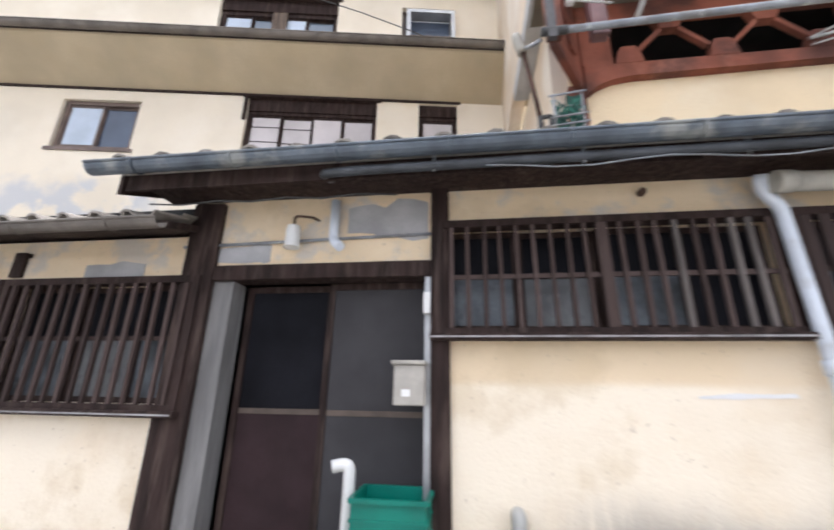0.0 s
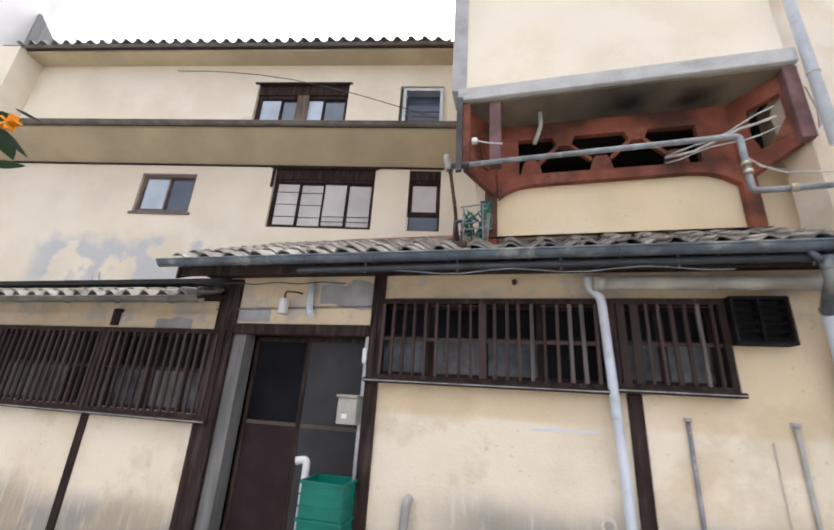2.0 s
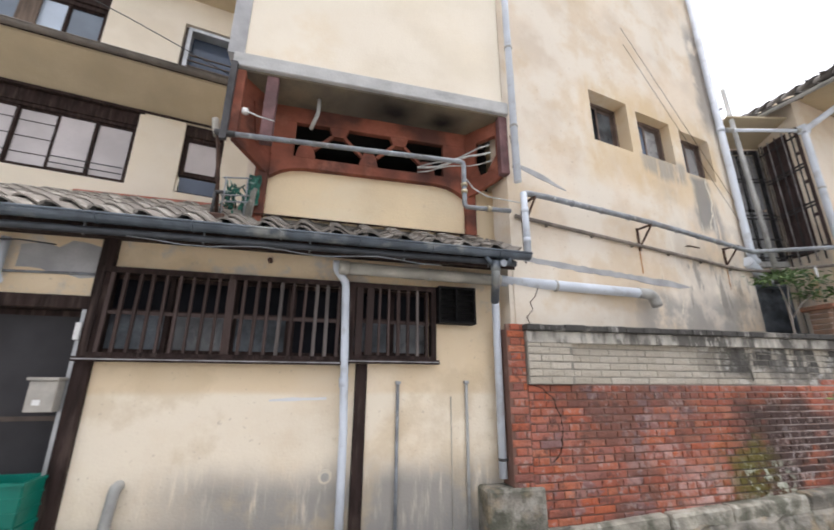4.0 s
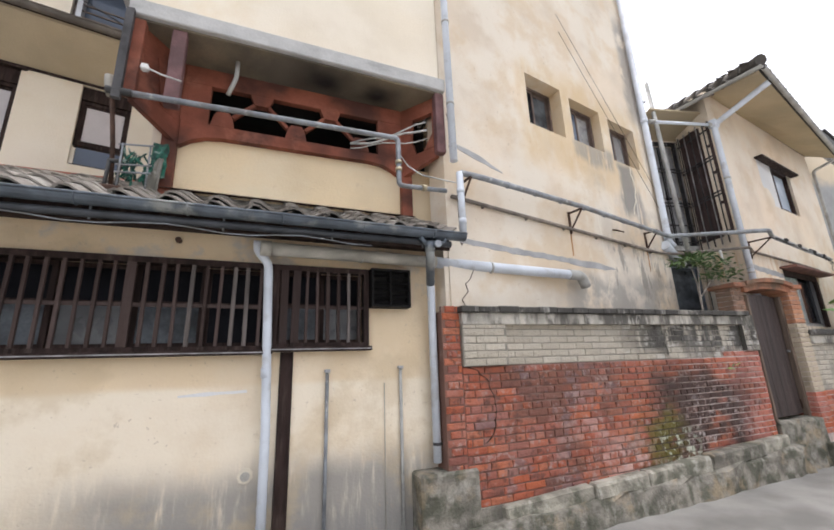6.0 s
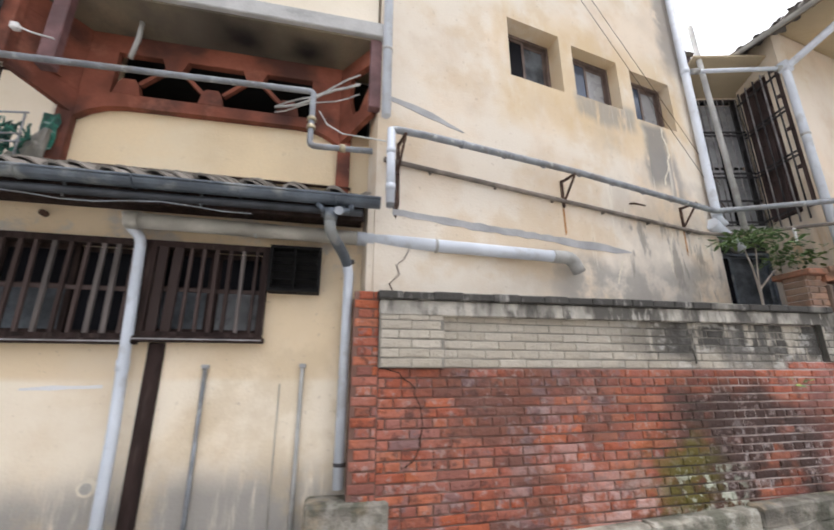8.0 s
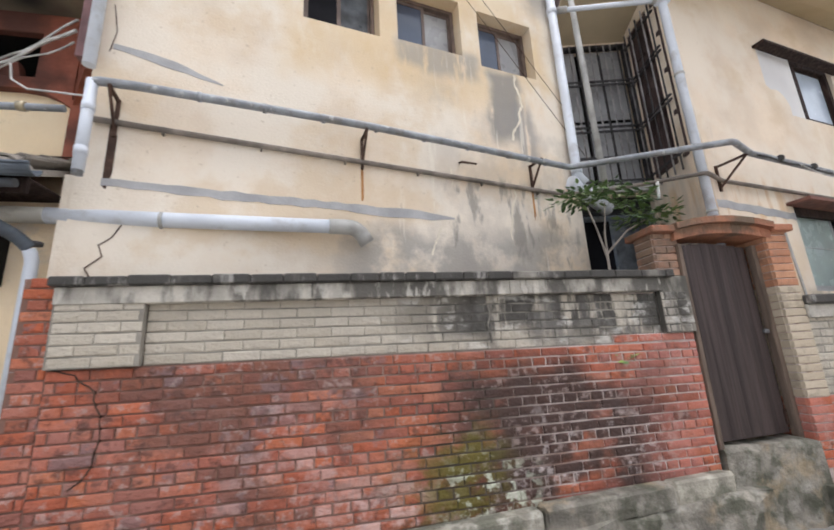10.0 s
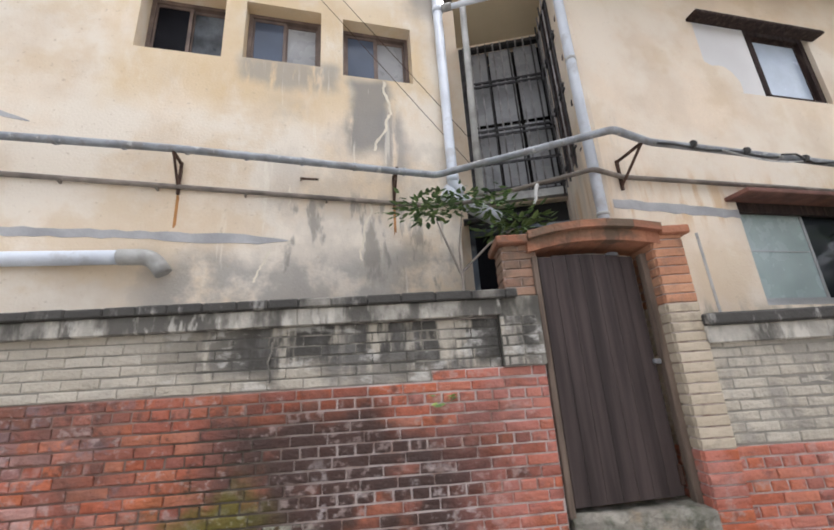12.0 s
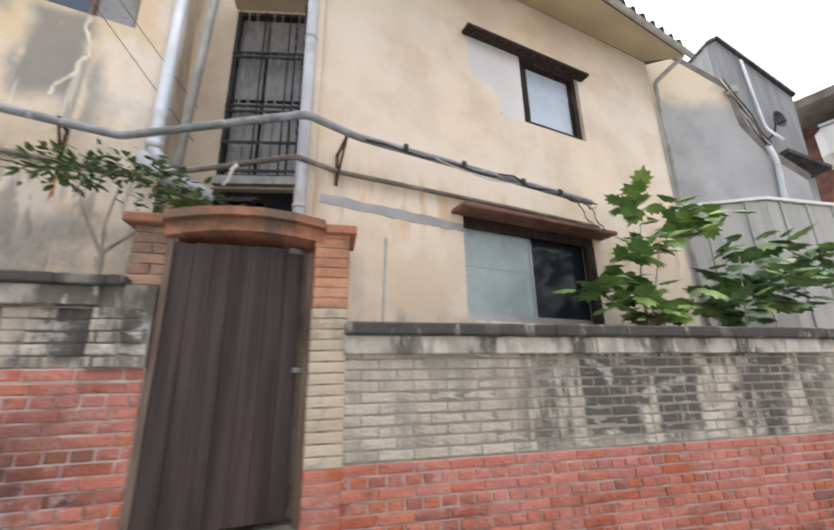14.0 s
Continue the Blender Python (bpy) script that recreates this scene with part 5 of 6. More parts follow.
patch("cement_patch", MB, [(0.15, 4.16, 0.05), (0.5, 4.10, 0.09), (0.95, 3.98, 0.01)], -0.004, wall_b, render_grey, "grey cement smear", 32)
for pts, w_ in (([(4.05, 4.86), (4.03, 4.74), (4.09, 4.60), (4.11, 4.44), (4.06, 4.36), (4.04, 4.22), (3.95, 4.10), (3.90, 3.92)], 0.030),
                ([(3.84, 3.40), (3.87, 3.28), (3.80, 3.12), (3.80, 2.98), (3.75, 2.86), (3.77, 2.74)], 0.022),
                ([(2.95, 2.86), (2.90, 2.74), (2.86, 2.66), (2.82, 2.52)], 0.022), ([(3.10, 3.50), (3.105, 3.36), (3.08, 3.28)], 0.012)):
    rr, bm = random.Random(int(pts[0][0] * 100)), bmesh.new()
    fine = []
    for (a, za), (b, zb) in zip(pts, pts[1:]):
        for i in range(4):
            fine.append((a + (b - a) * i / 4 + rr.uniform(-0.008, 0.008), za + (zb - za) * i / 4))
    va = [[bm.verts.new((p + d * w_ * rr.uniform(0.25, 0.7), -0.002, z)) for p, z in fine] for d in (-1, 1)]
    for i in range(len(fine) - 1):
        bm.faces.new((va[0][i], va[1][i], va[1][i + 1], va[0][i + 1]))
    ext = bmesh.ops.extrude_face_region(bm, geom=bm.faces[:])
    bmesh.ops.translate(bm, verts=[v for v in ext["geom"] if isinstance(v, bmesh.types.BMVert)], vec=(0, 0.02, 0))
    part("filled_crack", bm, crack_fill, wall_b, "pale filled crack")


for name, pts, wd in (("crack", [(0.36, 2.66), (0.31, 2.56), (0.24, 2.50), (0.27, 2.42), (0.18, 2.33), (0.22, 2.26)], 0.012), ("crack", [(0.12, 4.55), (0.16, 4.3), (0.13, 4.1)], 0.006)):
    bm = bmesh.new()
    for (a, za), (b, zb) in zip(pts, pts[1:]):
        beam(bm, (a, -0.001, za), (b, -0.001, zb), wd, 0.006)
    part(name, bm, rust, wall_b, "dark crack")
th = thing("iron_hook", MB, (3.27, -0.05, 3.53), "bent rusty iron hook in plaster wall", "hook")
part("hook_bar", pipe([(3.20, 0.0, 3.58), (3.20, -0.06, 3.56), (3.36, -0.08, 3.55)], 0.010, 6), rust, th)
th = thing("cable_end", I4, (9.25, 1.02, 3.2), "pale loose cable end hanging from the thin pipe", "cable")
part("cable", pipe([(9.30, 1.0, 3.40), (9.26, 0.98, 3.33), (9.24, 0.97, 3.22), (9.20, 0.96, 3.16)], 0.02, 6, 0.6), white_cable, th)


def bracket(M, u, z, d, label):
    th = thing("pipe_bracket", M, (u, -d / 2, z), label, "bracket", "brackets of the long pipe")
    part("arm", beam(bmesh.new(), (u, 0, z), (u, -d, z), 0.022), rust, th)
    part("upright", beam(bmesh.new(), (u, -0.012, z - 0.30), (u, -0.012, z + 0.02), 0.024), rust, th)
    part("diagonal", beam(bmesh.new(), (u, -0.012, z - 0.26), (u, -d, z), 0.018), rust, th)


for u in (0.24, 2.16, 4.1):
    bracket(MB, u, 3.655, 0.22, "rusty iron bracket holding the long pipe")
    patch("rust_stain", MB, [(u - (0.012 if u > 1 else 0.035), 3.2, 0.34 if u > 1 else 0.62), (u + (0.012 if u > 1 else 0.02), 3.2, 0.3)], -0.003, wall_b, rust_run if u > 1 else rust, "rust run", int(u * 10))
bracket(MC, 0.25, 3.60, 0.34, "rusty iron bracket holding the long pipe")

th = thing("service_pipe", I4, (6.0, 1.33, 3.69), "long grey service pipe carried on iron brackets", "pipe")
part("pipe_run", pipe(bent([(4.02, 1.36, 2.95), (4.02, 1.36, 3.70), (4.3, 1.33, 3.695), (6.06, 1.32, 3.69), (8.40, 1.34, 3.62), (9.73, 0.42, 3.64), (10.2, 0.52, 3.63), (12.9, 0.40, 3.50)], 0.05), 0.034, 10), galv, th)
for x, y, z in ((4.02, 1.36, 3.1), (4.02, 1.36, 3.45)):
    part("coupling", pipe([(x, y, z), (x, y, z + 0.06)], 0.042, 10), pvc, th)
for k in range(8):
    x = 4.7 + k * 0.48
    y, z = 1.33 + 0.002 * k, 3.694 - 0.07 * max(0, (x - 6.06) / 2.34)
    part("coupling", pipe([(x, y, z), (x + 0.03, y, z)], 0.040, 10), galv, th)
part("elbow", pipe([(4.02, 1.36, 2.98), (4.02, 1.36, 3.70)], 0.038, 10), pvc, th, "pale blue grey riser")
th = thing("service_pipe", I4, (6.2, 1.49, 3.46), "thin dull brown pipe fixed along plaster wall", "pipe")
for k in range(6):
    x = 4.45 + k * 0.72
    part("clip", boxed(x, x + 0.016, 1.488, 1.53, 3.418 - 0.027 * (x - 4.45), 3.482 - 0.027 * (x - 4.45), bev=0.003), pipe_brown, th)
part("pipe_run", pipe(bent([(4.0, 1.50, 3.47), (6.0, 1.50, 3.42), (8.3, 1.50, 3.36), (8.7, 1.4, 3.36), (9.72, 0.72, 3.43), (10.1, 0.80, 3.42), (12.0, 0.76, 3.42), (13.4, 0.72, 3.40)], 0.05), 0.024, 8), pipe_brown, th)
th = thing("loose_cable", I4, (11.5, 0.5, 3.5), "thin cables hanging on the service pipe", "cable")
part("cable", pipe([(10.9 + 0.2 * i, 0.42, 3.55 - 0.07 * math.sin(math.pi * i / 6)) for i in range(7)], 0.007, 5), white_cable, th)
part("cable", pipe([(11.6 + 0.2 * i, 0.40, 3.55 - 0.012 * i + 0.04 * math.sin(2.1 * i)) for i in range(8)], 0.010, 5), black_cable, th)
for k in range(4):
    part("cable_tail", pipe([(12.55 + 0.10 * k + 0.035 * i, 0.38 + 0.015 * math.sin(2 * i + k), 3.50 - 0.02 * k - 0.045 * i * (k % 2) - 0.05 * math.sin(math.pi * i / 6)) for i in range(7)], 0.006, 5), black_cable, th)
part("tie_run", pipe([(10.25 + 0.18 * i, 0.485 - 0.006 * i, 3.60 - 0.0075 * i + 0.012 * math.sin(1.7 * i)) for i in range(13)], 0.012, 6), black_cable, th)
for x in (10.6, 11.2, 11.9, 12.4):
    part("tie", pipe([(x, 0.47 - 0.035 * (x - 10.2), 3.625 - 0.048 * (x - 10.2)), (x + 0.03, 0.468 - 0.035 * (x - 10.2), 3.622 - 0.048 * (x - 10.2))], 0.0365, 8), black_cable, th)
th = thing("downpipe", MB, (4.72, -0.07, 3.6), "white plastic downpipe at the tall house corner", "downpipe")
part("pipe_run", pipe(bent([(4.72, -0.075, 9.5), (4.72, -0.075, 3.60), (4.80, -0.1, 3.50)], 0.05), 0.055, 12), pvc, th)
for z in (3.62, 5.9):
    part("joint", pipe([(4.72, -0.075, z), (4.72, -0.075, z + 0.08)], 0.064, 12), pvc, th)
th = thing("vent_riser", I4, (8.98, 1.45, 3.4), "tall thin grey vent pipe between the houses", "pipe")
part("pipe_run", pipe([(8.83, 1.28, 3.40), (8.907, 1.371, 5.476), (8.96, 1.43, 6.9)], 0.038, 10), pvc_old, th)
part("crossing", pipe([(8.66, 1.40, 5.92), (9.78, 0.80, 5.86)], 0.032, 10), pvc, th)
for a, b in (((8.66, 1.40, 5.92), (8.76, 1.343, 5.915)), ((9.68, 0.857, 5.865), (9.78, 0.80, 5.86))):
    part("socket", pipe([a, b], 0.045, 10), pvc_old, th)
th = thing("thin_wire", I4, (8, 1.4, 5), "thin wires crossing the tall wall", "wire")
for dz in (0.0, 0.35):
    part("wire", pipe([(6.4 + i * 0.5, 1.48, 6.9 + dz - i * 0.62) for i in range(6)], 0.0035, 5), rust, th)

# ---- recess between the houses, with barred windows ----
solid("wall_recess", wall(-0.9, 1.14, GROUND, 6.75, 0.2, ((0.0, 1.12, 3.74, 6.03), (-0.1, 1.08, 2.0, 3.62))), plaster_c, MR, "shaded wall at the back of the recess", "wall", "structure")
solid("wall_recess_inside", boxed(-0.6, 1.6, 1.0, 1.1, GROUND, 7.0), black_in, MR, "wall painted black as an unlit room behind the barred window", "wall", "structure")
side_dir = math.degrees(math.atan2(1.60 - 0.93, 10.16 - 9.89))
MQ = pose(9.765, 0.865, 0, 0, 0, side_dir)
solid("wall_right_side", wall(-0.02, 0.74, GROUND, 6.6, 0.15, ((0.01, 0.70, 3.75, 6.0),), -0.15), plaster_c, MQ, "narrow side wall of the right house", "wall", "structure")
bm = bmesh.new()
prism(bm, [(0.0, 6.06), (0.72, 6.23), (0.72, 6.26), (0.0, 6.09)], -0.02, 1.12)
bmesh.ops.rotate(bm, verts=bm.verts, cent=(0, 0, 0), matrix=Matrix.Rotation(-math.pi / 2, 3, "Z"))
solid("soffit_recess", bm, soffit_m, MR, "cream plastered soffit over the recess", "soffit", "structure")
th = thing("barred_window", MR, (0.56, -0.06, 3.48), "tall barred window with dark iron grille", "window", "barred windows in the recess")
part("window_frame", framed(bmesh.new(), 0.0, 1.12, 3.74, 6.03, 0.0, 0.08, 0.05), steel_dark, th)
part("window_sill", boxed(0.0, 1.10, -0.08, 0.02, 3.64, 3.735), pvc_old, th, "pale grey sill")
for k in range(3):
    part("pane", boxed(0.06 + k * 0.34, 0.36 + k * 0.34, 0.06, 0.066, 3.80, 4.75), frost_mid, th)
    part("pane", boxed(0.06 + k * 0.34, 0.36 + k * 0.34, 0.06, 0.066, 4.8, 5.95), frost_mid, th)
for k in range(11):
    part("bar", pipe([(0.06 + k * 0.10, -0.04, 3.72), (0.06 + k * 0.10, -0.04, 6.0)], 0.011, 6), steel_pale if k % 3 else steel_dark, th)
for z in (3.80, 4.15, 4.55, 4.62, 5.3, 5.36):
    part("cross_bar", boxed(0.02, 1.10, -0.055, -0.03, z, z + 0.025), steel_dark, th)
th = thing("barred_window", MQ, (0.4, 0.05, 3.75), "barred side window with maroon shutters", "window", "barred windows in the recess")
for a, b, y in ((0.012, 0.352, -0.06), (0.356, 0.698, -0.05)):
    leaf_ = part("shutter", framed(bmesh.new(), a, b, 3.78, 6.0, y, y + 0.03, 0.05), maroon_panel, th, "maroon shutter")
    for z_ in (4.35, 4.95, 5.5):
        part("cross_rail", boxed(a + 0.05, b - 0.05, y + 0.004, y + 0.028, z_, z_ + 0.06), maroon_panel, leaf_)
    part("panel", boxed(a + 0.05, b - 0.05, y + 0.004, y + 0.012, 3.83, 5.95), maroon_panel, leaf_)
for k in range(5):
    part("bar", pipe([(0.10 + k * 0.14, 0.05, 3.6), (0.10 + k * 0.14, 0.05, 6.0)], 0.011, 6), steel_pale if k % 2 else steel_dark, th)
for z in (3.8, 4.5, 4.56, 5.2, 5.26, 5.8):
    part("cross_bar", boxed(0.04, 0.72, 0.03, 0.055, z, z + 0.022), steel_dark, th)
th = thing("tin_awning", MR, (0.4, -0.4, 3.25), "small curved dark tin awning over the opening", "awning")
bm = bmesh.new()
for i in range(5):
    a0, a1 = radians(10 + i * 16), radians(26 + i * 16)
    beam(bm, (-0.15, -0.34 * math.cos((a0 + a1) / 2), 3.26 + 0.16 * math.sin((a0 + a1) / 2)), (0.55, -0.34 * math.cos((a0 + a1) / 2), 3.26 + 0.16 * math.sin((a0 + a1) / 2)), 0.10, 0.012)
part("sheet", bm, steel_dark, th)
th = thing("duct", MR, (-0.2, -0.6, 3.3), "slanting pale grey round duct", "duct")
part("tube", pipe([(-0.32, -0.75, 3.52), (0.22, -0.45, 3.26)], 0.085, 12), pvc, th)
window("window_12", MR, (-0.1, 1.08, 2.0, 3.36), "dark aluminium window low in the recess", gutter_m, (shade_glass, dusty), 2, 1, 0.06, None, "", 0.04)
solid("recess_lintel", boxed(-0.1, 1.08, 0.1, 0.2, 3.36, 3.62), black_in, MR, "black block standing for the unlit void above the recess window", "void", "structure")
th = thing("roof_end", MR, (0.2, 0.3, 6.75), "crumbling brick roof end topped with dark tiles", "roof end")
part("brick_end", boxed(-0.1, 0.55, 0.0, 0.5, 6.752, 6.92, bev=0.02), maroon_panel, th)
rng = random.Random(61)
for k in range(9):
    part("ridge_tile", boxed(-0.14 + k * 0.08, -0.04 + k * 0.08, -0.06, 0.5, 6.921 + 0.012 * (k % 3), 7.0 + 0.05 * math.sin(k * 0.5) + rng.uniform(0, 0.03), bev=0.015), tile_dark, th)

# ---- right house C ----
W_C = [(1.78, 3.62, 4.66, 5.74), (1.58, 3.46, 2.16, 3.31)]
CR = 5.35
wall_c = solid("wall_right_house", wall(0.0, CR, GROUND, 6.645, 0.22, W_C), plaster_c, MC, "cream plastered wall of right house", "wall", "structure")
solid("wall_right_inside", boxed(0.4, CR, 1.6, 1.7, GROUND, 6.5), black_in, MC, "wall painted black as unlit rooms of the right house", "wall", "structure")
solid("floor_right_house", boxed(0.4, CR, 0.22, 1.6, 3.9, 4.0), black_in, MC, "floor painted black as unlit rooms of the right house", "floor", "structure")
solid("ceiling_right_house", boxed(0.4, CR, 0.22, 1.6, 6.3, 6.4), black_in, MC, "ceiling painted black as unlit rooms of the right house", "ceiling", "structure")
solid("wall_right_end", boxed(CR - 0.2, CR, 0.22, 3.0, GROUND, 6.6), plaster_c, MC, "end wall of the right house", "wall", "structure")
EV = [(-0.36, -0.95, 6.32), (CR + 0.2, -0.52, 6.42)]
bm = bmesh.new()
p = [bm.verts.new(q) for q in (EV[0], EV[1], (CR + 0.2, 1.9, 7.75), (1.4, 1.5, 7.45), (1.4, 3.2, 7.35), (-0.36, 3.2, 6.46))]
bm.faces.new((p[0], p[1], p[2], p[3]))
bm.faces.new((p[0], p[3], p[4], p[5]))
ext = bmesh.ops.extrude_face_region(bm, geom=bm.faces[:])
bmesh.ops.translate(bm, verts=[v for v in ext["geom"] if isinstance(v, bmesh.types.BMVert)], vec=(0, 0, 0.05))
roof_c = solid("roof_right_house", bm, tile_dark, MC, "grey tiled hipped roof with plastered soffit", "roof", "structure")
yaw_e = math.degrees(math.atan2(EV[1][1] - EV[0][1], EV[1][0] - EV[0][0]))
rng = random.Random(41)
TILE_D = TILE.copy()
TILE_D.materials[0] = tile_dark
for r in range(3):
    for k in range(25):
        t = (k + 0.3 + 0.9 * r) / 25
        if t > 1:
            continue
        u, y = EV[0][0] + (EV[1][0] - EV[0][0]) * t, EV[0][1] + (EV[1][1] - EV[0][1]) * t
        ob = new("roof_tile", TILE_D)
        ob.parent = roof_c
        ob.matrix_basis = pose(u, y - 0.05 + 0.23 * r, 6.41 + 0.10 * t + 0.115 * r + rng.uniform(-0.01, 0.01), 22 + rng.uniform(-2, 2), rng.uniform(-2, 2), yaw_e + rng.uniform(-2, 2))
    for k in range(15):
        ob = new("roof_tile", TILE_D)
        ob.parent = roof_c
        ob.matrix_basis = pose(-0.34 + 0.22 * r, -0.75 + 0.235 * (k + r), 6.41 + 0.115 * r + rng.uniform(-0.01, 0.01), 22 + rng.uniform(-2, 2), rng.uniform(-2, 2), -90 + rng.uniform(-2, 2))
for i in range(8):
    a, b = Vector((-0.40, -1.0, 6.40)), Vector((1.4, 1.5, 7.45))
    q0, q1 = a.lerp(b, i / 8), a.lerp(b, (i + 1.12) / 8)
    part("hip_tile", pipe([q0 + Vector((0, 0, 0.03)), q1], 0.10, 8, 0.8), tile_dark, roof_c)
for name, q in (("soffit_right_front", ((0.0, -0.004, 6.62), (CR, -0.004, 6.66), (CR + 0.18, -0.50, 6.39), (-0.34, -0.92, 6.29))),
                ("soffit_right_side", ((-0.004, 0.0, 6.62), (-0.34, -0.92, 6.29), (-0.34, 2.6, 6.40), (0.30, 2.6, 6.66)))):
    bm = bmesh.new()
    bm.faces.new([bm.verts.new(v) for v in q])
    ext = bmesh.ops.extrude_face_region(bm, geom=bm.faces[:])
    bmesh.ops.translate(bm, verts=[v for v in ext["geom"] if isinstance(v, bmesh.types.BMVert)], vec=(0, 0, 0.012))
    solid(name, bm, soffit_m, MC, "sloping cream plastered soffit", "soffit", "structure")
gutter("eaves_gutter", MC @ pose(EV[0][0], EV[0][1], 6.27, 0, -0.95, yaw_e), -0.05, 5.95, -0.05, 0.0, 0.036, pvc_old, "grey gutter along sloping cream soffit", 7)
gutter("eaves_gutter", MC @ pose(-0.40, -1.0, 0, 0, 0, 90), 0.0, 3.9, 0.0, 6.33, 0.045, pvc_old, "grey gutter along the side eaves", 4)
GC = "windows of the right house"
w9 = window("window_9", MC, W_C[0], "dark framed window with one covered white pane", wood_dark, (white_wall, frost_sky), 2, 1, 0.05, (0.08, 0.15, -0.10), GC, 0.08)
w10 = window("window_10", MC, W_C[1], "aluminium sliding window with frosted and dark panes", alu, (frost, dark_glass), 2, 2, 0.06, (0.14, 0.25, -0.08), GC, 0.05, None, 1)
part("head_board", boxed(1.582, 3.458, 0.01, 0.058, 3.13, 3.308), wood_dark, w10, "dark head board of timber and hood shade")
part("jamb_board", boxed(3.33, 3.458, 0.0, 0.058, 2.162, 3.13), wood_dark, w10, "dark timber jamb board")
for c in w9.children:
    if c.name.startswith("hood"):
        c.data.materials[0] = wood_dark
part("mullion", boxed(2.60, 2.70, 0.03, 0.09, 4.72, 5.66), wood_dark, w9)
part("cover_board", boxed(1.775, 2.60, 0.032, 0.048, 4.66, 5.70), white_wall, w9, "white cover board over one pane")
patch("bare_patch", MC, [(1.78, 4.85, 0.44), (2.0, 4.83, 0.38), (2.16, 4.81, 0.32), (2.24, 4.78, 0.16)], 0.026, wall_c, plaster_c, "peeling yellowed patch", 42)
patch("cement_patch", MC, [(0.12, 3.16, 0.10), (0.8, 3.13, 0.10), (1.58, 3.10, 0.09)], -0.004, wall_c, render_grey, "grey cement repair line", 43)
th = thing("downpipe", MC, (-0.06, -0.04, 2.3), "white plastic downpipe with hopper at plaster corner", "downpipe")
part("pipe_run", pipe(bent([(-0.06, -0.05, 2.2), (-0.06, -0.05, 5.86), (0.0, -0.93, 6.20)], 0.06), 0.05, 12), pvc, th)
for z in (3.0, 4.75):
    part("clip", pipe([(-0.06, -0.05, z), (-0.06, -0.05, z + 0.03)], 0.056, 12), pvc_old, th)
part("hopper", boxed(-0.14, 0.02, -0.12, 0.02, 5.80, 5.96, bev=0.02), pvc, th)
th = thing("downpipe", MC, (CR + 0.05, -0.05, 2), "thin grey downpipe at the house end", "downpipe")
part("pipe_run", pipe(bent([(CR + 0.1, -0.5, 6.36), (CR + 0.04, -0.06, 6.2), (CR + 0.04, -0.06, GROUND)], 0.08), 0.035, 8), pvc_old, th)
th = thing("leaning_rod", MC, (0.5, -0.4, 2.0), "thin pale rod leaning behind the wall", "rod")
part("rod", beam(bmesh.new(), (0.45, -0.5, GROUND), (0.62, -0.30, 2.75), 0.018), pvc_old, th)

# ---- houses further along ----
MF = MC @ pose(5.6, 0.1, 0, 0, 0, -24)
solid("wall_grey_house", prism(bmesh.new(), [(-0.2, GROUND), (2.2, GROUND), (2.2, 4.55), (1.82, 4.86), (1.655, 5.03), (1.33, 5.56), (1.26, 6.28), (0.54, 6.84), (-0.2, 7.30)], 0, 0.3), weathered_render, MF, "grey rendered wall of the next house", "wall", "structure")
bm = bmesh.new()
for a, b in (((-0.25, 7.36), (0.54, 6.87)), ((0.54, 6.87), (1.27, 6.31)), ((1.27, 6.26), (1.36, 5.58)), ((1.36, 5.58), (1.67, 5.06)), ((1.67, 5.06), (2.25, 4.55))):
    beam(bm, (a[0], 0.10, a[1]), (b[0], 0.10, b[1]), 0.09, 0.34)
solid("roof_edge", bm, gutter_s_m, MF, "dark stepped roof edge of the next house", "roof edge", "structure")
solid("tower_grey", prism(bmesh.new(), [(1.90, 4), (3.24, 4), (3.37, 6.77), (2.15, 8.15), (1.93, 8.02)], 0.8, 3.2), sheet_grey, MF, "dark grey sheet clad tower behind the roofs", "tower", "structure")
solid("tower_cap", prism(bmesh.new(), [(1.91, 8.02), (2.14, 8.16), (3.38, 6.78), (3.40, 6.83), (2.15, 8.22), (1.90, 8.08)], 0.74, 3.2), steel_dark, MF, "dark metal capping of the tower", "capping", "structure")
solid("tower_awning", prism(bmesh.new(), [(2.55, 5.36), (3.25, 5.02), (3.26, 5.08), (2.56, 5.43)], 0.45, 0.8), steel_dark, MF, "small dark awning on the tower", "awning", "structure")
th = thing("satellite_dish", MF, (2.66, 0.70, 5.95), "dark mesh satellite dish on the grey tower", "satellite dish")
bm = bmesh.new()
rings = [[bm.verts.new((2.69 + r_ * math.cos(a) * 0.8, 0.62 - d_ + 0.12 * r_ * math.cos(a), 6.10 + r_ * math.sin(a))) for a in [2 * math.pi * i / 18 for i in range(18)]] for r_, d_ in ((0.02, 0.0), (0.10, 0.02), (0.17, 0.07), (0.175, 0.07), (0.10, 0.012), (0.02, -0.01))]
for r0, r1 in zip(rings, rings[1:]):
    for i in range(18):
        bm.faces.new((r0[i], r0[(i + 1) % 18], r1[(i + 1) % 18], r1[i]))
part("bowl", bm, steel_dark, th)
part("arm", beam(bmesh.new(), (2.69, 0.62, 6.02), (2.66, 0.42, 5.98), 0.02), steel_dark, th)
part("mast", pipe([(2.66, 0.81, 5.86), (2.66, 0.68, 5.88), (2.68, 0.63, 6.08)], 0.018, 6), steel_dark, th)
th = thing("lean_to", MF, (1, -0.1, GROUND), "grey sheet metal lean-to along the alley", "shed")
EDGE = [(0.02, -0.06), (1.09, -0.344), (2.60, -0.05)]
bm = bmesh.new()
lo, hi = ([bm.verts.new((x, y, z_)) for x, y in EDGE + [(2.60, -0.004), (0.02, -0.004)]] for z_ in (4.07, 4.115))
bm.faces.new(lo)
bm.faces.new(hi[::-1])
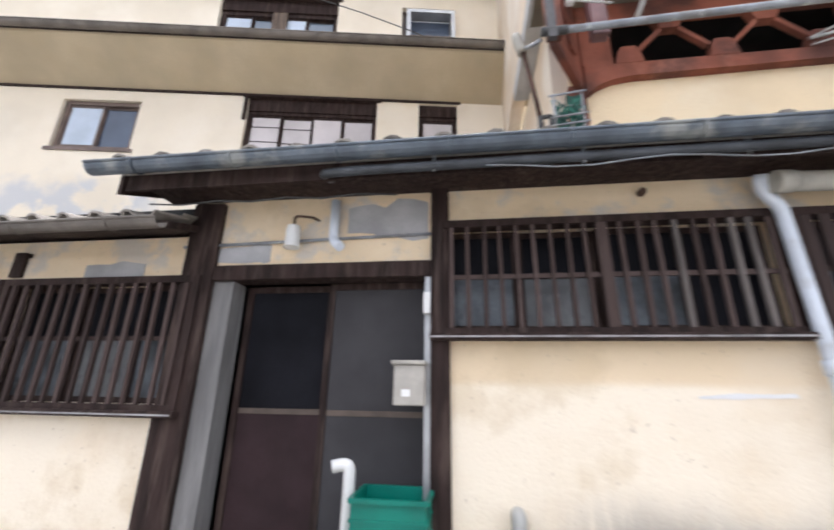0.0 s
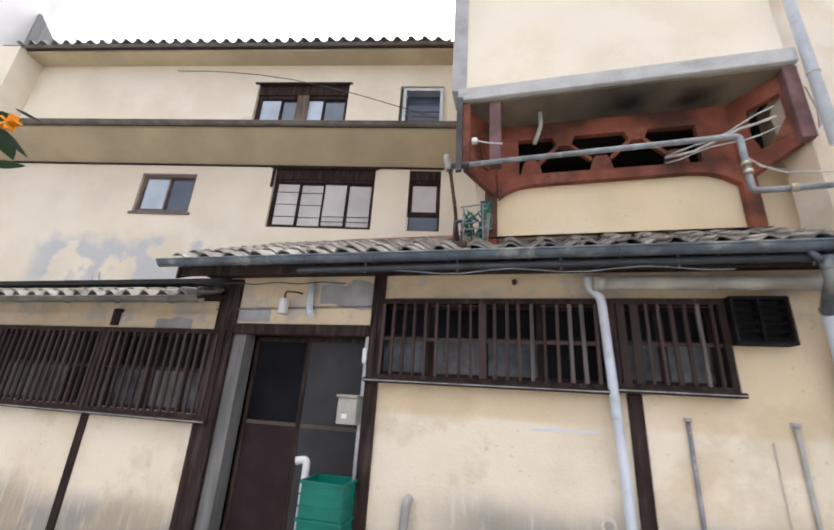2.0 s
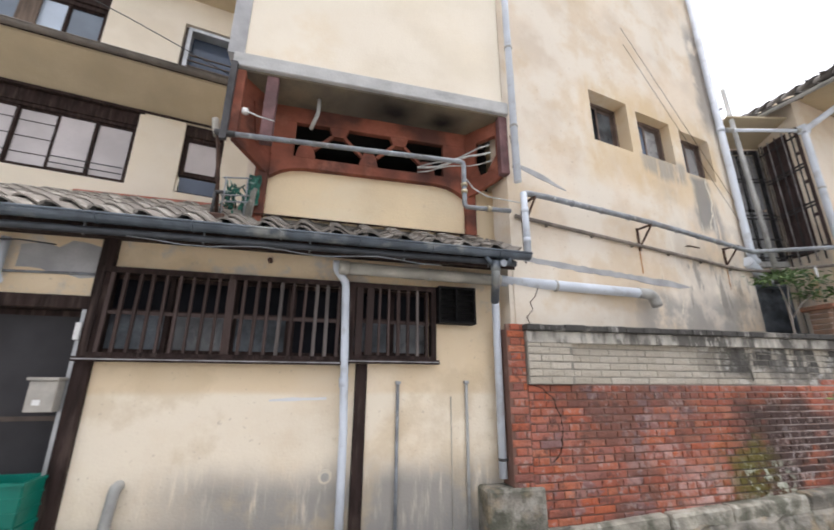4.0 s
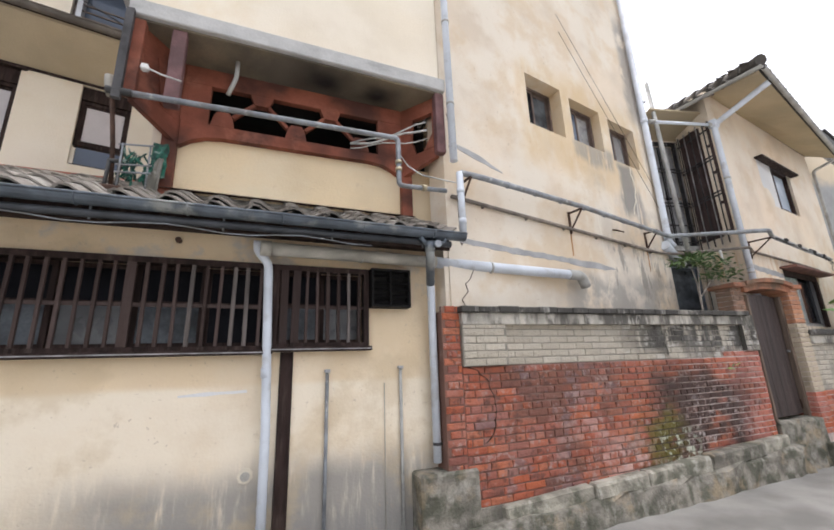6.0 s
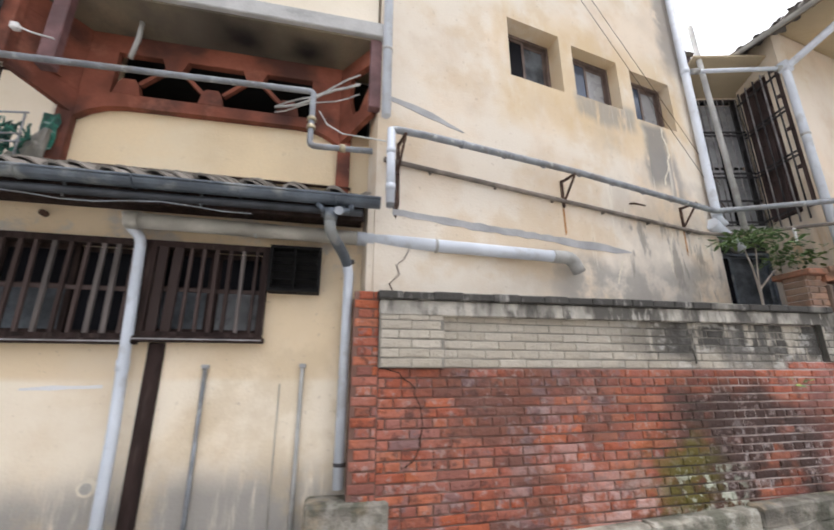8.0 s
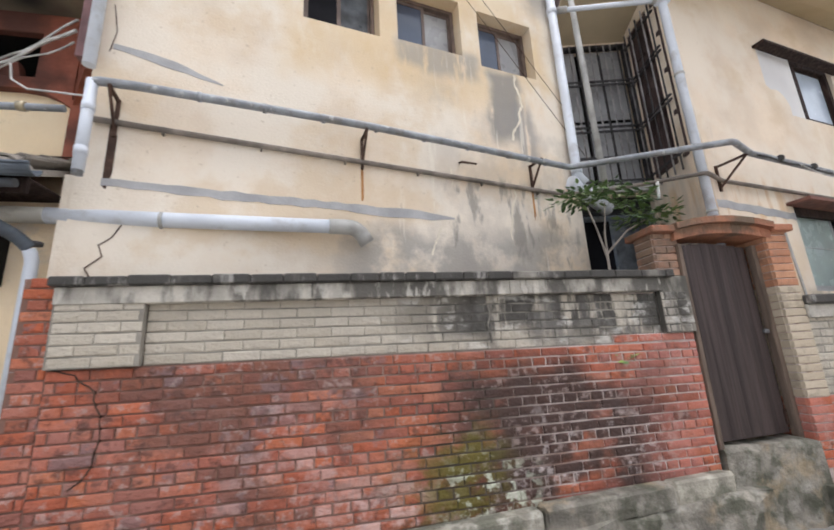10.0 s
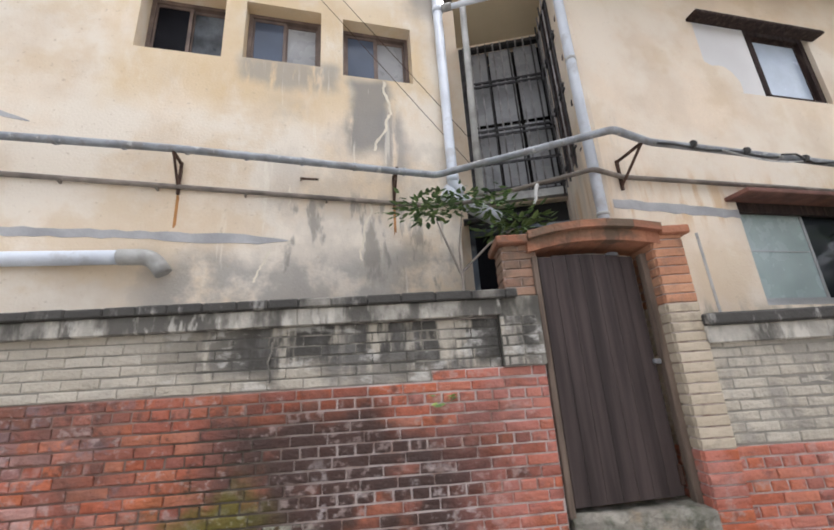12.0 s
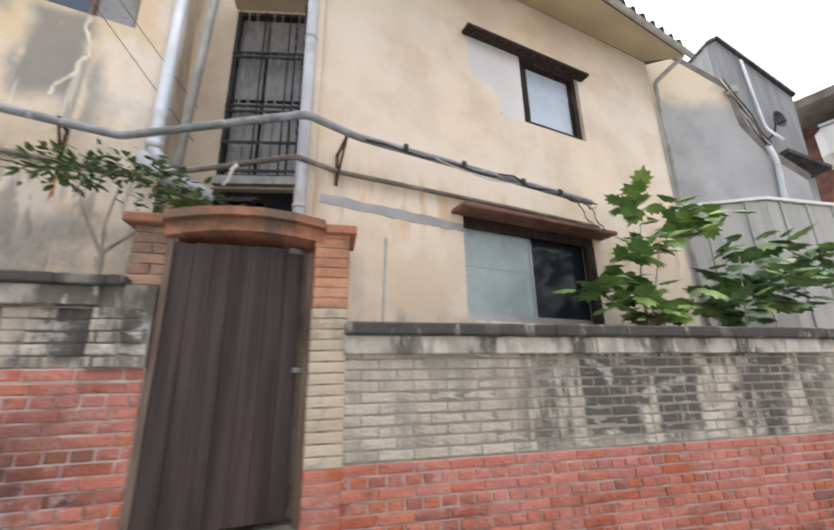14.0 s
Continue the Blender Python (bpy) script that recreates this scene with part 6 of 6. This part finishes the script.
for i in range(5):
    bm.faces.new((lo[i], hi[i], hi[(i + 1) % 5], lo[(i + 1) % 5]))
part("roof", bm, white_wall, th, "pale roof sheet")
for (xa, ya), (xb, yb) in zip(EDGE, EDGE[1:]):
    part("wall", beam(bmesh.new(), (xa, ya + 0.05, 2.08), (xb, yb + 0.05, 2.08), 0.03, 3.94), shed_pale, th, "pale grey sheet wall")
    n = int((xb - xa) / 0.5)
    for i in range(n):
        t = (i + 0.5) / n
        part("rib", boxed(xa + (xb - xa) * t - 0.012, xa + (xb - xa) * t + 0.012, ya + (yb - ya) * t + 0.012, ya + (yb - ya) * t + 0.05, GROUND + 0.02, 4.06), shed_pale, th)
th = thing("drain_stack", MF, (2.5, 0.7, 4.5), "pale pipe running down the grey tower", "pipe")
part("pipe_run", pipe(bent([(2.50, 0.75, 7.62), (2.56, 0.75, 6.5), (2.55, 0.70, 6.0), (2.35, 0.3, 5.5)], 0.15), 0.025, 8), pvc, th)
part("lower_run", pipe(bent([(1.66, -0.05, 5.15), (1.72, -0.06, 4.9), (1.66, -0.06, 4.12)], 0.1), 0.04, 8), pvc, th)
th = thing("cable_bundle", MF, (1.4, -0.08, 5.6), "tangled pale cables along the stepped roof edge", "cable")
rng = random.Random(71)
for k in range(5):
    part("cable", pipe([(1.15 + 0.10 * i + rng.uniform(-0.03, 0.03), -0.07 - 0.015 * k, 6.38 - 0.25 * i + rng.uniform(-0.06, 0.06)) for i in range(6)], 0.012, 5), white_cable if k % 2 else black_cable, th)
part("junction_box", boxed(1.22, 1.36, -0.14, -0.02, 6.12, 6.26, bev=0.01), pvc_old, th)
far = thing("far_house", I4, (21.0, -0.6, 0), "distant house with a rounded white balcony and dark eaves", "house")
MH = pose(20.97, 0.46, 0, 0, 0, -78)


def at_far(bm):
    bmesh.ops.transform(bm, matrix=MH, verts=bm.verts)
    return bm


part("wall", at_far(boxed(-0.45, 5, 1.0, 5, GROUND, 7.5)), hood_m, far, "brown tiled wall")
part("balcony", at_far(boxed(0.0, 4.4, 0.0, 1.0, 6.12, 6.98, bev=0.14)), white_wall, far, "rounded white balcony")
part("balcony_rail", at_far(boxed(0.1, 4.3, 0.1, 0.16, 6.985, 7.06)), alu, far)
part("lower_storey", at_far(boxed(-0.1, 5, 0.4, 1.0, GROUND, 5.3)), brick_orange, far, "orange brick lower storey")
part("roof", at_far(prism(bmesh.new(), [(-0.5, 7.42), (5.2, 7.62), (5.2, 7.85), (-0.5, 7.62)], -0.3, 5.2)), gutter_s_m, far, "dark eaves")

# ---- vegetation ----
LEAF = [(0, 0), (0.16, 0.04), (0.36, 0.15), (0.28, 0.27), (0.44, 0.47), (0.26, 0.48), (0.27, 0.73), (0.11, 0.70), (0.0, 0.98)]


def leaf(vs, fs, m, size, lobed=True):
    out = LEAF if lobed else [(0, 0), (0.19, 0.22), (0.23, 0.5), (0.12, 0.8), (0, 1.0)]
    ring = [(x, y) for x, y in out] + [(-x, y) for x, y in out[-2:0:-1]]
    k = len(vs)
    vs.append(m @ Vector((0, 0.35 * size, 0.02 * size)))
    for x, y in ring:
        vs.append(m @ Vector((x * size, y * size, (-0.35 * abs(x) - 0.25 * y * y) * size * 0.6)))
    n = len(ring)
    fs += [(k, k + 1 + i, k + 1 + (i + 1) % n) for i in range(n)]


def crown(name, th, centres, n, size, seed, material, lobed=True, spread=0.5, flat=0.6):
    rng, vs, fs = random.Random(seed), [], []
    for c in centres:
        for i in range(n):
            d = Vector((rng.gauss(0, 1), rng.gauss(0, 1), rng.gauss(0, flat))) * spread * 0.6
            at = Vector(c) + d
            yaw = math.degrees(math.atan2(d.y, d.x)) - 90 + rng.uniform(-40, 40)
            leaf(vs, fs, pose(*at, rng.uniform(-30, 40), rng.uniform(-25, 25), yaw), size * rng.uniform(0.6, 1.25), lobed)
    me = bpy.data.meshes.new(name)
    me.from_pydata([tuple(v) for v in vs], [], fs)
    me.materials.append(material)
    ob = new(name, me)
    ob.parent = th
    ob.matrix_basis = Matrix.Translation(-ORG[th.name])
    return tagged(ob, kind="stuff")


def plant(name, base, stems, centres, n, size, seed, label, material=leaf_m, lobed=True, spread=0.3, r=0.025):
    th = thing(name, I4, base, label, "plant")
    for s in stems:
        part("stem", pipe([base, *s], r, 7, 0.35), bark, th)
    crown("crown", th, centres, n, size, seed, material, lobed, spread, 0.6 if lobed else 0.25)
    return th


plant("sapling", (8.49, 1.12, GROUND), [[(8.50, 1.12, 2.4), (8.48, 1.09, 2.75), (8.53, 1.07, 3.1)], [(8.50, 1.12, 2.55), (8.76, 1.05, 2.8), (8.98, 0.99, 2.92)], [(8.50, 1.12, 2.5), (8.36, 1.07, 2.80), (8.28, 1.07, 3.02)]],
      [(8.28, 1.05, 3.14), (8.55, 1.01, 3.20), (8.80, 0.97, 3.10), (9.02, 0.95, 2.98), (8.14, 1.07, 3.10), (8.92, 0.95, 2.90)], 90, 0.085, 3, "thin pale sapling with flat leafy crown behind the wall", leaf_sap, False, 0.20, 0.016)
plant("broadleaf_shrub", (13.15, 0.15, GROUND), [[(13.15, 0.15, 2.0), (13.1, 0.12, 2.5), (13.25, 0.1, 3.2)], [(13.2, 0.12, 2.2), (13.45, 0.05, 3.0)]],
      [(12.95, 0.12, 2.30), (12.75, 0.14, 2.50), (12.95, 0.12, 2.75), (13.35, 0.05, 3.0), (13.25, 0.02, 3.40), (13.75, -0.02, 3.25), (14.15, -0.05, 3.38), (13.25, 0.1, 2.2), (13.6, 0.05, 2.3)], 24, 0.25, 5, "bright green broadleaf shrub behind the brick wall", leaf_bright, True, 0.20, 0.016)
plant("broadleaf_shrub", (14.0, -0.30, GROUND), [[(14.0, -0.3, 2.0), (14.1, -0.35, 2.8)]],
      [(13.9, -0.25, 2.35), (14.2, -0.33, 2.6), (14.6, -0.38, 2.95), (14.9, -0.45, 2.7), (14.2, -0.28, 2.25), (15.4, -0.55, 2.75), (14.7, -0.4, 2.45), (16.1, -0.65, 3.05)], 28, 0.26, 7, "green lobed shrub spreading behind the brick wall", leaf_m, True, 0.22, 0.016)
th = plant("flowering_shrub", (-2.75, 0.55, GROUND), [[(-2.75, 0.55, 2.0), (-2.4, 0.4, 2.9), (-1.85, 0.25, 3.15)]],
           [(-1.95, 0.24, 3.15), (-2.15, 0.3, 3.28), (-2.05, 0.24, 2.88), (-2.3, 0.3, 2.9)], 12, 0.20, 9, "dark leafy shrub with orange flower hanging into the alley", leaf_dark, False, 0.2)
bm = bmesh.new()
for k in range(5):
    a = 2 * math.pi * k / 5
    beam(bm, (-1.62, 0.20, 3.03), (-1.62 + 0.055 * math.cos(a), 0.19, 3.03 + 0.05 * math.sin(a)), 0.045, 0.012)
part("flower", bm, petal, th, "orange flower")
plant("fern_tuft", (8.15, 0.83, 1.50), [], [(8.16, 0.785, 1.52)], 16, 0.065, 13, "tiny green fern in a brick joint", leaf_bright, True, 0.06)

# ---- boundary walls and gate ----


def brick_mesh(name, w, h, d, material, seed=0, rough=0.0035):
    """A worn brick: eight points a ring, uneven edges and a slightly crooked face."""
    rng, bm, rings = random.Random(seed), bmesh.new(), []
    ring = ((-1, -1), (0, -1), (1, -1), (1, 0), (1, 1), (0, 1), (-1, 1), (-1, 0))
    for y, i, r in ((0.012, 0, 0), (-d + 0.005, 0.001, 0.6), (-d, 0.007, 1.0)):
        rings.append([bm.verts.new((sx * (w / 2 - i) + rng.uniform(-rough, rough) * r, y + rng.uniform(-0.002, 0.002) * r, sz * (h / 2 - i) + rng.uniform(-rough, rough) * r)) for sx, sz in ring])
    for a, b in zip(rings, rings[1:]):
        for i in range(8):
            bm.faces.new((a[i], a[(i + 1) % 8], b[(i + 1) % 8], b[i]))
    mid = bm.verts.new((0, -d - rng.uniform(0, 0.003), 0))
    for i in range(8):
        bm.faces.new((rings[2][i], rings[2][(i + 1) % 8], mid))
    return mesh_of(bm, material, name)


BRICKS = {}


def course_of(parent, rng, u0, u1, z, h, material, header, face=0.0, proud=0.012, joint=0.0115, off=None):
    """One course of bricks from u0 to u1, standing proud of the face at local y = face."""
    L = 0.122 if header else 0.246
    u = u0 - (off if off is not None else (0.06 if header else 0.0))
    out = []
    while u < u1 - 0.02:
        a, b = max(u, u0), min(u + L, u1)
        if b - a > 0.04:
            v = rng.randrange(6)
            key = (material.name, round(b - a, 2), round(h, 3), proud, v)
            if key not in BRICKS:
                BRICKS[key] = brick_mesh("brick", round(b - a, 2) - joint, h - joint, proud, material, v)
            out.append(((a + b) / 2, z + h / 2, face + rng.uniform(-0.004, 0.003), BRICKS[key], rng.uniform(-0.7, 0.7)))
        u += L
    return out


def lay(parent, bricks, near):
    """Up to 300 bricks near a stretch of the wall as pieces, the others joined."""
    bricks = sorted(bricks, key=lambda b: abs(b[0] - near))
    for u, z, y, me, tilt in bricks[:300]:
        ob = new("brick", me)
        ob.parent = parent
        ob.matrix_basis = pose(u, y, z, 0, tilt, 0)
    rest = {}
    for u, z, y, me, tilt in bricks[300:]:
        vs, fs = rest.setdefault(me.materials[0].name, ([], []))
        k = len(vs)
        m = pose(u, y, z, 0, tilt, 0)
        vs += [tuple(m @ v.co) for v in me.vertices]
        fs += [tuple(k + i for i in p.vertices) for p in me.polygons]
    for name, (vs, fs) in rest.items():
        me = bpy.data.meshes.new("brickwork")
        me.from_pydata(vs, [], fs)
        me.materials.append(bpy.data.materials[name])
        ob = new("brickwork", me)
        ob.parent = parent
        tagged(ob, kind="stuff")


def ragged(name, M, u0, u1, y0, y1, z0, z1, material, label, category, seed, amp=0.018, step=0.2):
    """A rough stone or cement ledge with an uneven edge."""
    rng, bm, rows = random.Random(seed), bmesh.new(), []
    n = max(3, int((u1 - u0) / step))
    for i in range(n + 1):
        u = u0 + (u1 - u0) * i / n
        za, zb = (z1 if not isinstance(z1, tuple) else z1[0] + (z1[1] - z1[0]) * i / n), z0
        j = lambda s=1.0: rng.uniform(-amp, amp) * s
        rows.append([bm.verts.new(p) for p in ((u, y1, zb), (u, y0 - 0.02 + j(), zb), (u, y0 + j(), za - 0.04 + j()), (u, y0 + 0.03 + j(), za + j(0.6)), (u, y1, za + j(0.3)))])
    for a, b in zip(rows, rows[1:]):
        for k in range(4):
            bm.faces.new((a[k], b[k], b[k + 1], a[k + 1]))
    bm.faces.new(rows[0])
    bm.faces.new(rows[-1][::-1])
    return solid(name, bm, material, M, label, category, "structure")


C_H = 0.0735
wall_w = solid("wall_brick_left", boxed(-0.20, 5.0, 0.034, 0.22, GROUND, 2.19), mortar_red, MW, "old red brick wall with grey washed top and moss", "wall", "structure")
rng = random.Random(77)
bricks = []
for r in range(20):
    z = 1.645 - (r + 1) * C_H
    if z < 0.30:
        break
    bricks += course_of(wall_w, rng, 0.0, 5.0, z, C_H, brick_red, r % 4 == 1, off=None if r % 4 == 1 else 0.123 * (r % 2) + 0.03 * (r % 3))
for r in range(24):
    z = 2.25 - (r + 1) * C_H
    if z > 0.45:
        bricks += course_of(wall_w, rng, -0.20, 0.0, z, C_H, brick_red, r % 2 == 0, off=0.0 if r % 2 else 0.09)
for r in range(6):
    z = 1.65 + r * C_H
    bricks += course_of(wall_w, rng, 0.01, 0.53, z, C_H, brick_grey, False, -0.040, 0.009, 0.009, 0.10 * (r % 2))
    bricks += course_of(wall_w, rng, 0.53, 4.68 if r else 4.15, z, C_H, brick_grey, False, 0.022, 0.009, 0.009, 0.12 * (r % 2))
    if not r:
        bricks += course_of(wall_w, rng, 4.15, 5.0, z, C_H, brick_red, False)
        continue
    bricks += course_of(wall_w, rng, 4.68, 5.0, z, C_H, brick_grey, r % 2 == 1, -0.040, 0.008, 0.008, 0.08)
lay(wall_w, bricks, 3.6)
part("joint_bed", boxed(-0.2, 5.0, -0.001, 0.033, GROUND, 1.648), mortar_red, wall_w)
part("joint_bed", boxed(-0.2, -0.002, -0.004, 0.033, 1.65, 2.24), mortar_red, wall_w)
part("joint_bed", boxed(4.15, 5.0, -0.004, 0.018, 1.65, 1.65 + C_H), mortar_red, wall_w)
part("panel_backing", boxed(0.0, 0.53, -0.043, 0.01, 1.65, 2.069), mortar_grey, wall_w)
part("panel_backing", boxed(0.531, 4.679, 0.019, 0.03, 1.65, 2.069), mortar_grey, wall_w)
part("panel_backing", boxed(4.68, 5.0, -0.043, 0.01, 1.652 + C_H, 2.24), mortar_grey, wall_w)
for name, pts in (("crack", [(0.0, 1.66), (0.16, 1.61), (0.28, 1.50), (0.34, 1.36), (0.35, 1.18), (0.30, 1.02), (0.18, 0.90)]), ("crack", [(3.02, 1.70), (3.0, 1.84), (3.03, 2.05)])):
    bm = bmesh.new()
    fine = [Vector((a + (b - a) * i / 3 + rng.uniform(-0.012, 0.012), -0.011, za + (zb - za) * i / 3)) for (a, za), (b, zb) in zip(pts, pts[1:]) for i in range(3)]
    for a, b in zip(fine, fine[1:]):
        beam(bm, a, b, 0.016, 0.008)
    part(name, bm, rust if pts[0][0] < 1 else mortar_grey, wall_w, "dark crack" if pts[0][0] < 1 else "cement filled crack")
RISE = 0.0095


def tilted(bm):
    """Lifts a run of the wall's top towards the gate."""
    for v in bm.verts:
        v.co.z += RISE * v.co.x
    return bm


for a, b in ((0.0, 1.62), (1.623, 3.2), (3.203, 4.70)):
    part("frieze", tilted(boxed(a, b, -0.062, 0.2, 2.055, 2.176, bev=0.007)), frieze_m, wall_w, "grey cement frieze")
u = -0.02
while u < 4.80:
    w_ = rng.uniform(0.20, 0.28)
    part("coping_block", tilted(boxed(u, min(u + w_, 4.83) - 0.003, -0.105 + rng.uniform(-0.004, 0.004), 0.26, 2.177, 2.240 + rng.uniform(-0.004, 0.005), bev=0.009)), coping_m, wall_w)
    u += w_


def stone(parent, rng, u0, u1, y0, y1, z0, z1, slope=0.0):
    """One rough slab with chipped edges and a crooked face."""
    bm = boxed(u0, u1, y0, y1, z0, z1)
    bmesh.ops.bevel(bm, geom=bm.edges[:], offset=0.018, segments=1, affect="EDGES")
    for v in bm.verts:
        edge = sum((abs(v.co.x - u0) < 1e-4 or abs(v.co.x - u1) < 1e-4, abs(v.co.y - y0) < 1e-4, abs(v.co.z - z0) < 1e-4 or abs(v.co.z - z1) < 1e-4))
        k = 0.005 + 0.004 * edge
        v.co += Vector((rng.uniform(-k, k), rng.uniform(-0.3 * k, 1.4 * k), rng.uniform(-k, k) + slope * (v.co.x - u0)))
    return part("stone", bm, stone_pale if rng.random() < 0.6 else mossy, parent)


ledge = solid("plinth_ledge", boxed(0.05, 4.95, -0.03, 0.0, 0.2, 0.40), mossy, MW, "uneven ledge of chipped stone slabs along the brick wall", "plinth", "structure")
u = 0.32
while u < 4.9:
    w_ = min(rng.uniform(0.7, 1.25), 4.98 - u)
    top = 0.405 + 0.033 * u
    stone(ledge, rng, u, u + w_ - 0.012, -0.11 - rng.uniform(0, 0.05), -0.005, top - rng.uniform(0.13, 0.18), top + rng.uniform(-0.015, 0.015), 0.033)
    u += w_
ragged("plinth_foot", MW, -0.3, 5.3, -0.17, 0.0, GROUND - 0.02, (0.27, 0.44), mossy, "rough cement foot of the brick wall", "plinth", 52, 0.03)

# second wall beyond the gate
wall_v = solid("wall_brick_right", boxed(0.0, 6.2, 0.02, 0.22, GROUND, 1.97), mortar_red, MV, "old red brick wall with grey washed top", "wall", "structure")
bricks = []
for r in range(12):
    z = 1.10 - (r + 1) * C_H
    if z > 0.25:
        bricks += course_of(wall_v, rng, 0.0, 6.2, z, C_H, brick_red, r % 2 == 1, 0.02)
for r in range(10):
    z = 1.105 + r * C_H
    if z + C_H < 1.84:
        bricks += course_of(wall_v, rng, 0.0, 6.2, z, C_H, brick_grey, False, 0.024, 0.009, 0.009, 0.12 * (r % 2))
lay(wall_v, bricks, 1.2)
part("panel_backing", boxed(0.0, 6.2, 0.018, 0.03, 1.10, 1.80), mortar_grey, wall_v)
for a, b in ((0.0, 2.0), (2.006, 4.0), (4.006, 6.2)):
    part("frieze", boxed(a, b, -0.035, 0.2, 1.80, 1.93, bev=0.008), frieze_m, wall_v, "grey cement frieze")
u = 0.0
while u < 6.15:
    w_ = rng.uniform(1.1, 1.7)
    part("coping_block", boxed(u, min(u + w_, 6.2) - 0.002, -0.09 + rng.uniform(-0.006, 0.006), 0.27, 1.931, 2.02 + rng.uniform(-0.006, 0.008), bev=0.014), coping_m, wall_v)
    u += w_
ragged("plinth_ledge", MV, -0.3, 6.2, -0.14, 0.02, GROUND - 0.02, (0.38, 0.34), mossy, "rough cement foot of the right brick wall", "plinth", 53)

# gate
gate = thing("garden_gate", MD, (0.45, 0.02, 0.775), "closed dark brown board gate between brick piers", "gate")
GY = [(0.012, -0.02), (0.868, 0.135)]
ga = math.degrees(math.atan2(GY[1][1] - GY[0][1], GY[1][0] - GY[0][0]))
MG = pose(GY[0][0], GY[0][1], 0, 0, 0, ga)


def in_gate(bm):
    bmesh.ops.transform(bm, matrix=MG, verts=bm.verts)
    return bm


GWID = 0.845
for k in range(7):
    a, b = k * GWID / 7, (k + 1) * GWID / 7
    top = 2.545 + 0.03 * math.sin(math.pi * (k + 0.5) / 7)
    part("board", in_gate(boxed(a + 0.0008, b - 0.0008, 0.0, 0.03, 0.78, top, bev=0.002)), gate_m, gate)
part("lock", in_gate(boxed(GWID - 0.03, GWID + 0.03, -0.03, 0.0, 1.68, 1.72, bev=0.006)), galv, gate, "small steel latch")
part("hinge_plate", in_gate(boxed(GWID - 0.02, GWID + 0.01, -0.012, 0.0, 0.85, 0.98)), rust, gate)
solid("gate_frame", boxed(-0.036, 0.006, -0.03, 0.09, 0.72, 2.56, bev=0.006), jamb_wood, MD, "weathered grey brown timber gate jamb", "frame", "structure")
solid("gate_frame", boxed(0.885, 0.94, 0.08, 0.16, 0.72, 2.56, bev=0.006), jamb_wood, MD, "weathered brown timber gate frame post", "frame", "structure")
solid("gate_inside", boxed(-0.2, 1.2, 0.9, 1.0, GROUND, 2.2), black_in, MD, "unseen black wall added behind the gate", "wall", "structure")

pier = solid("gate_pier", boxed(0.94, 1.17, -0.02, 0.30, GROUND, 2.68), mortar_red, MD, "brick gate pier painted cream in the middle", "pier", "structure")
n = 0
z = 0.50
while z < 2.66:
    m = brick_red if z < 1.06 else (brick_cream if z < 2.05 else brick_orange)
    key = ("pier", m.name)
    if key not in BRICKS:
        BRICKS[key] = brick_mesh("brick", 0.238, C_H - 0.008, 0.014, m)
        BRICKS[("pier_side", m.name)] = brick_mesh("brick", 0.30, C_H - 0.008, 0.012, m)
    for mm, u, y, rz in ((BRICKS[key], 1.055, -0.02, 0), (BRICKS[("pier_side", m.name)], 0.94, 0.14, -90), (BRICKS[("pier_side", m.name)], 1.17, 0.14, 90)):
        ob = new("brick", mm)
        ob.parent = pier
        ob.matrix_basis = pose(u, y, z + C_H / 2, 0, 0, rz)
    z += C_H
pier = solid("gate_pier", boxed(-0.26, 0.0, 0.02, 0.26, 2.19, 2.66), mortar_red, MD, "brown weathered brick gate pier above the wall", "pier", "structure")
for r in range(6):
    z = 2.25 + r * C_H
    for u, y, mm in ((-0.195, 0.02, None), (-0.065, 0.02, None)) if r % 2 else ((-0.13, 0.02, "w"),):
        key = ("pl", mm)
        if key not in BRICKS:
            BRICKS[key] = brick_mesh("brick", 0.255 if mm else 0.123, C_H - 0.008, 0.014, brick_brown)
        ob = new("brick", BRICKS[key])
        ob.parent = pier
        ob.matrix_basis = pose(u, y, z + C_H / 2)
    key = ("pls", 0)
    if key not in BRICKS:
        BRICKS[key] = brick_mesh("brick", 0.24, C_H - 0.008, 0.012, brick_brown)
    for u, rz in ((-0.26, -90), (0.0, 90)):
        ob = new("brick", BRICKS[key])
        ob.parent = pier
        ob.matrix_basis = pose(u, 0.14, z + C_H / 2, 0, 0, rz)
arch = thing("gate_arch", MD, (0.45, 0.1, 2.6), "low orange brick arch cap over the gate", "arch")


def arch_z(u):
    t = (u - 0.47) / 0.56
    return 0.075 * max(0.0, 1 - t * t)


for a, b in ((-0.31, -0.06), (1.0, 1.23)):
    part("cap_brick", boxed(a, b, -0.08, 0.34, 2.665, 2.735, bev=0.01), brick_arch, arch)
k0, k1, nn = -0.06, 1.0, 9
for layer, (z0, z1, yy) in enumerate(((2.585, 2.68, -0.04), (2.683, 2.745, -0.10))):
    cnt = 10 if layer == 0 else 5
    for k in range(cnt):
        a, b = k0 + (k1 - k0) * k / cnt, k0 + (k1 - k0) * (k + 1) / cnt
        za, zb = arch_z(a), arch_z(b)
        part("arch_brick", prism(bmesh.new(), [(a + 0.0012, z0 + za), (b - 0.0012, z0 + zb), (b - 0.0012, z1 + zb), (a + 0.0012, z1 + za)], yy, 0.32), brick_arch, arch)
ragged("gate_step", MD, -0.02, 0.93, -0.04, 0.3, GROUND - 0.02, 0.74, mossy, "broken stone doorstep below the gate", "step", 54, 0.018, 0.1)
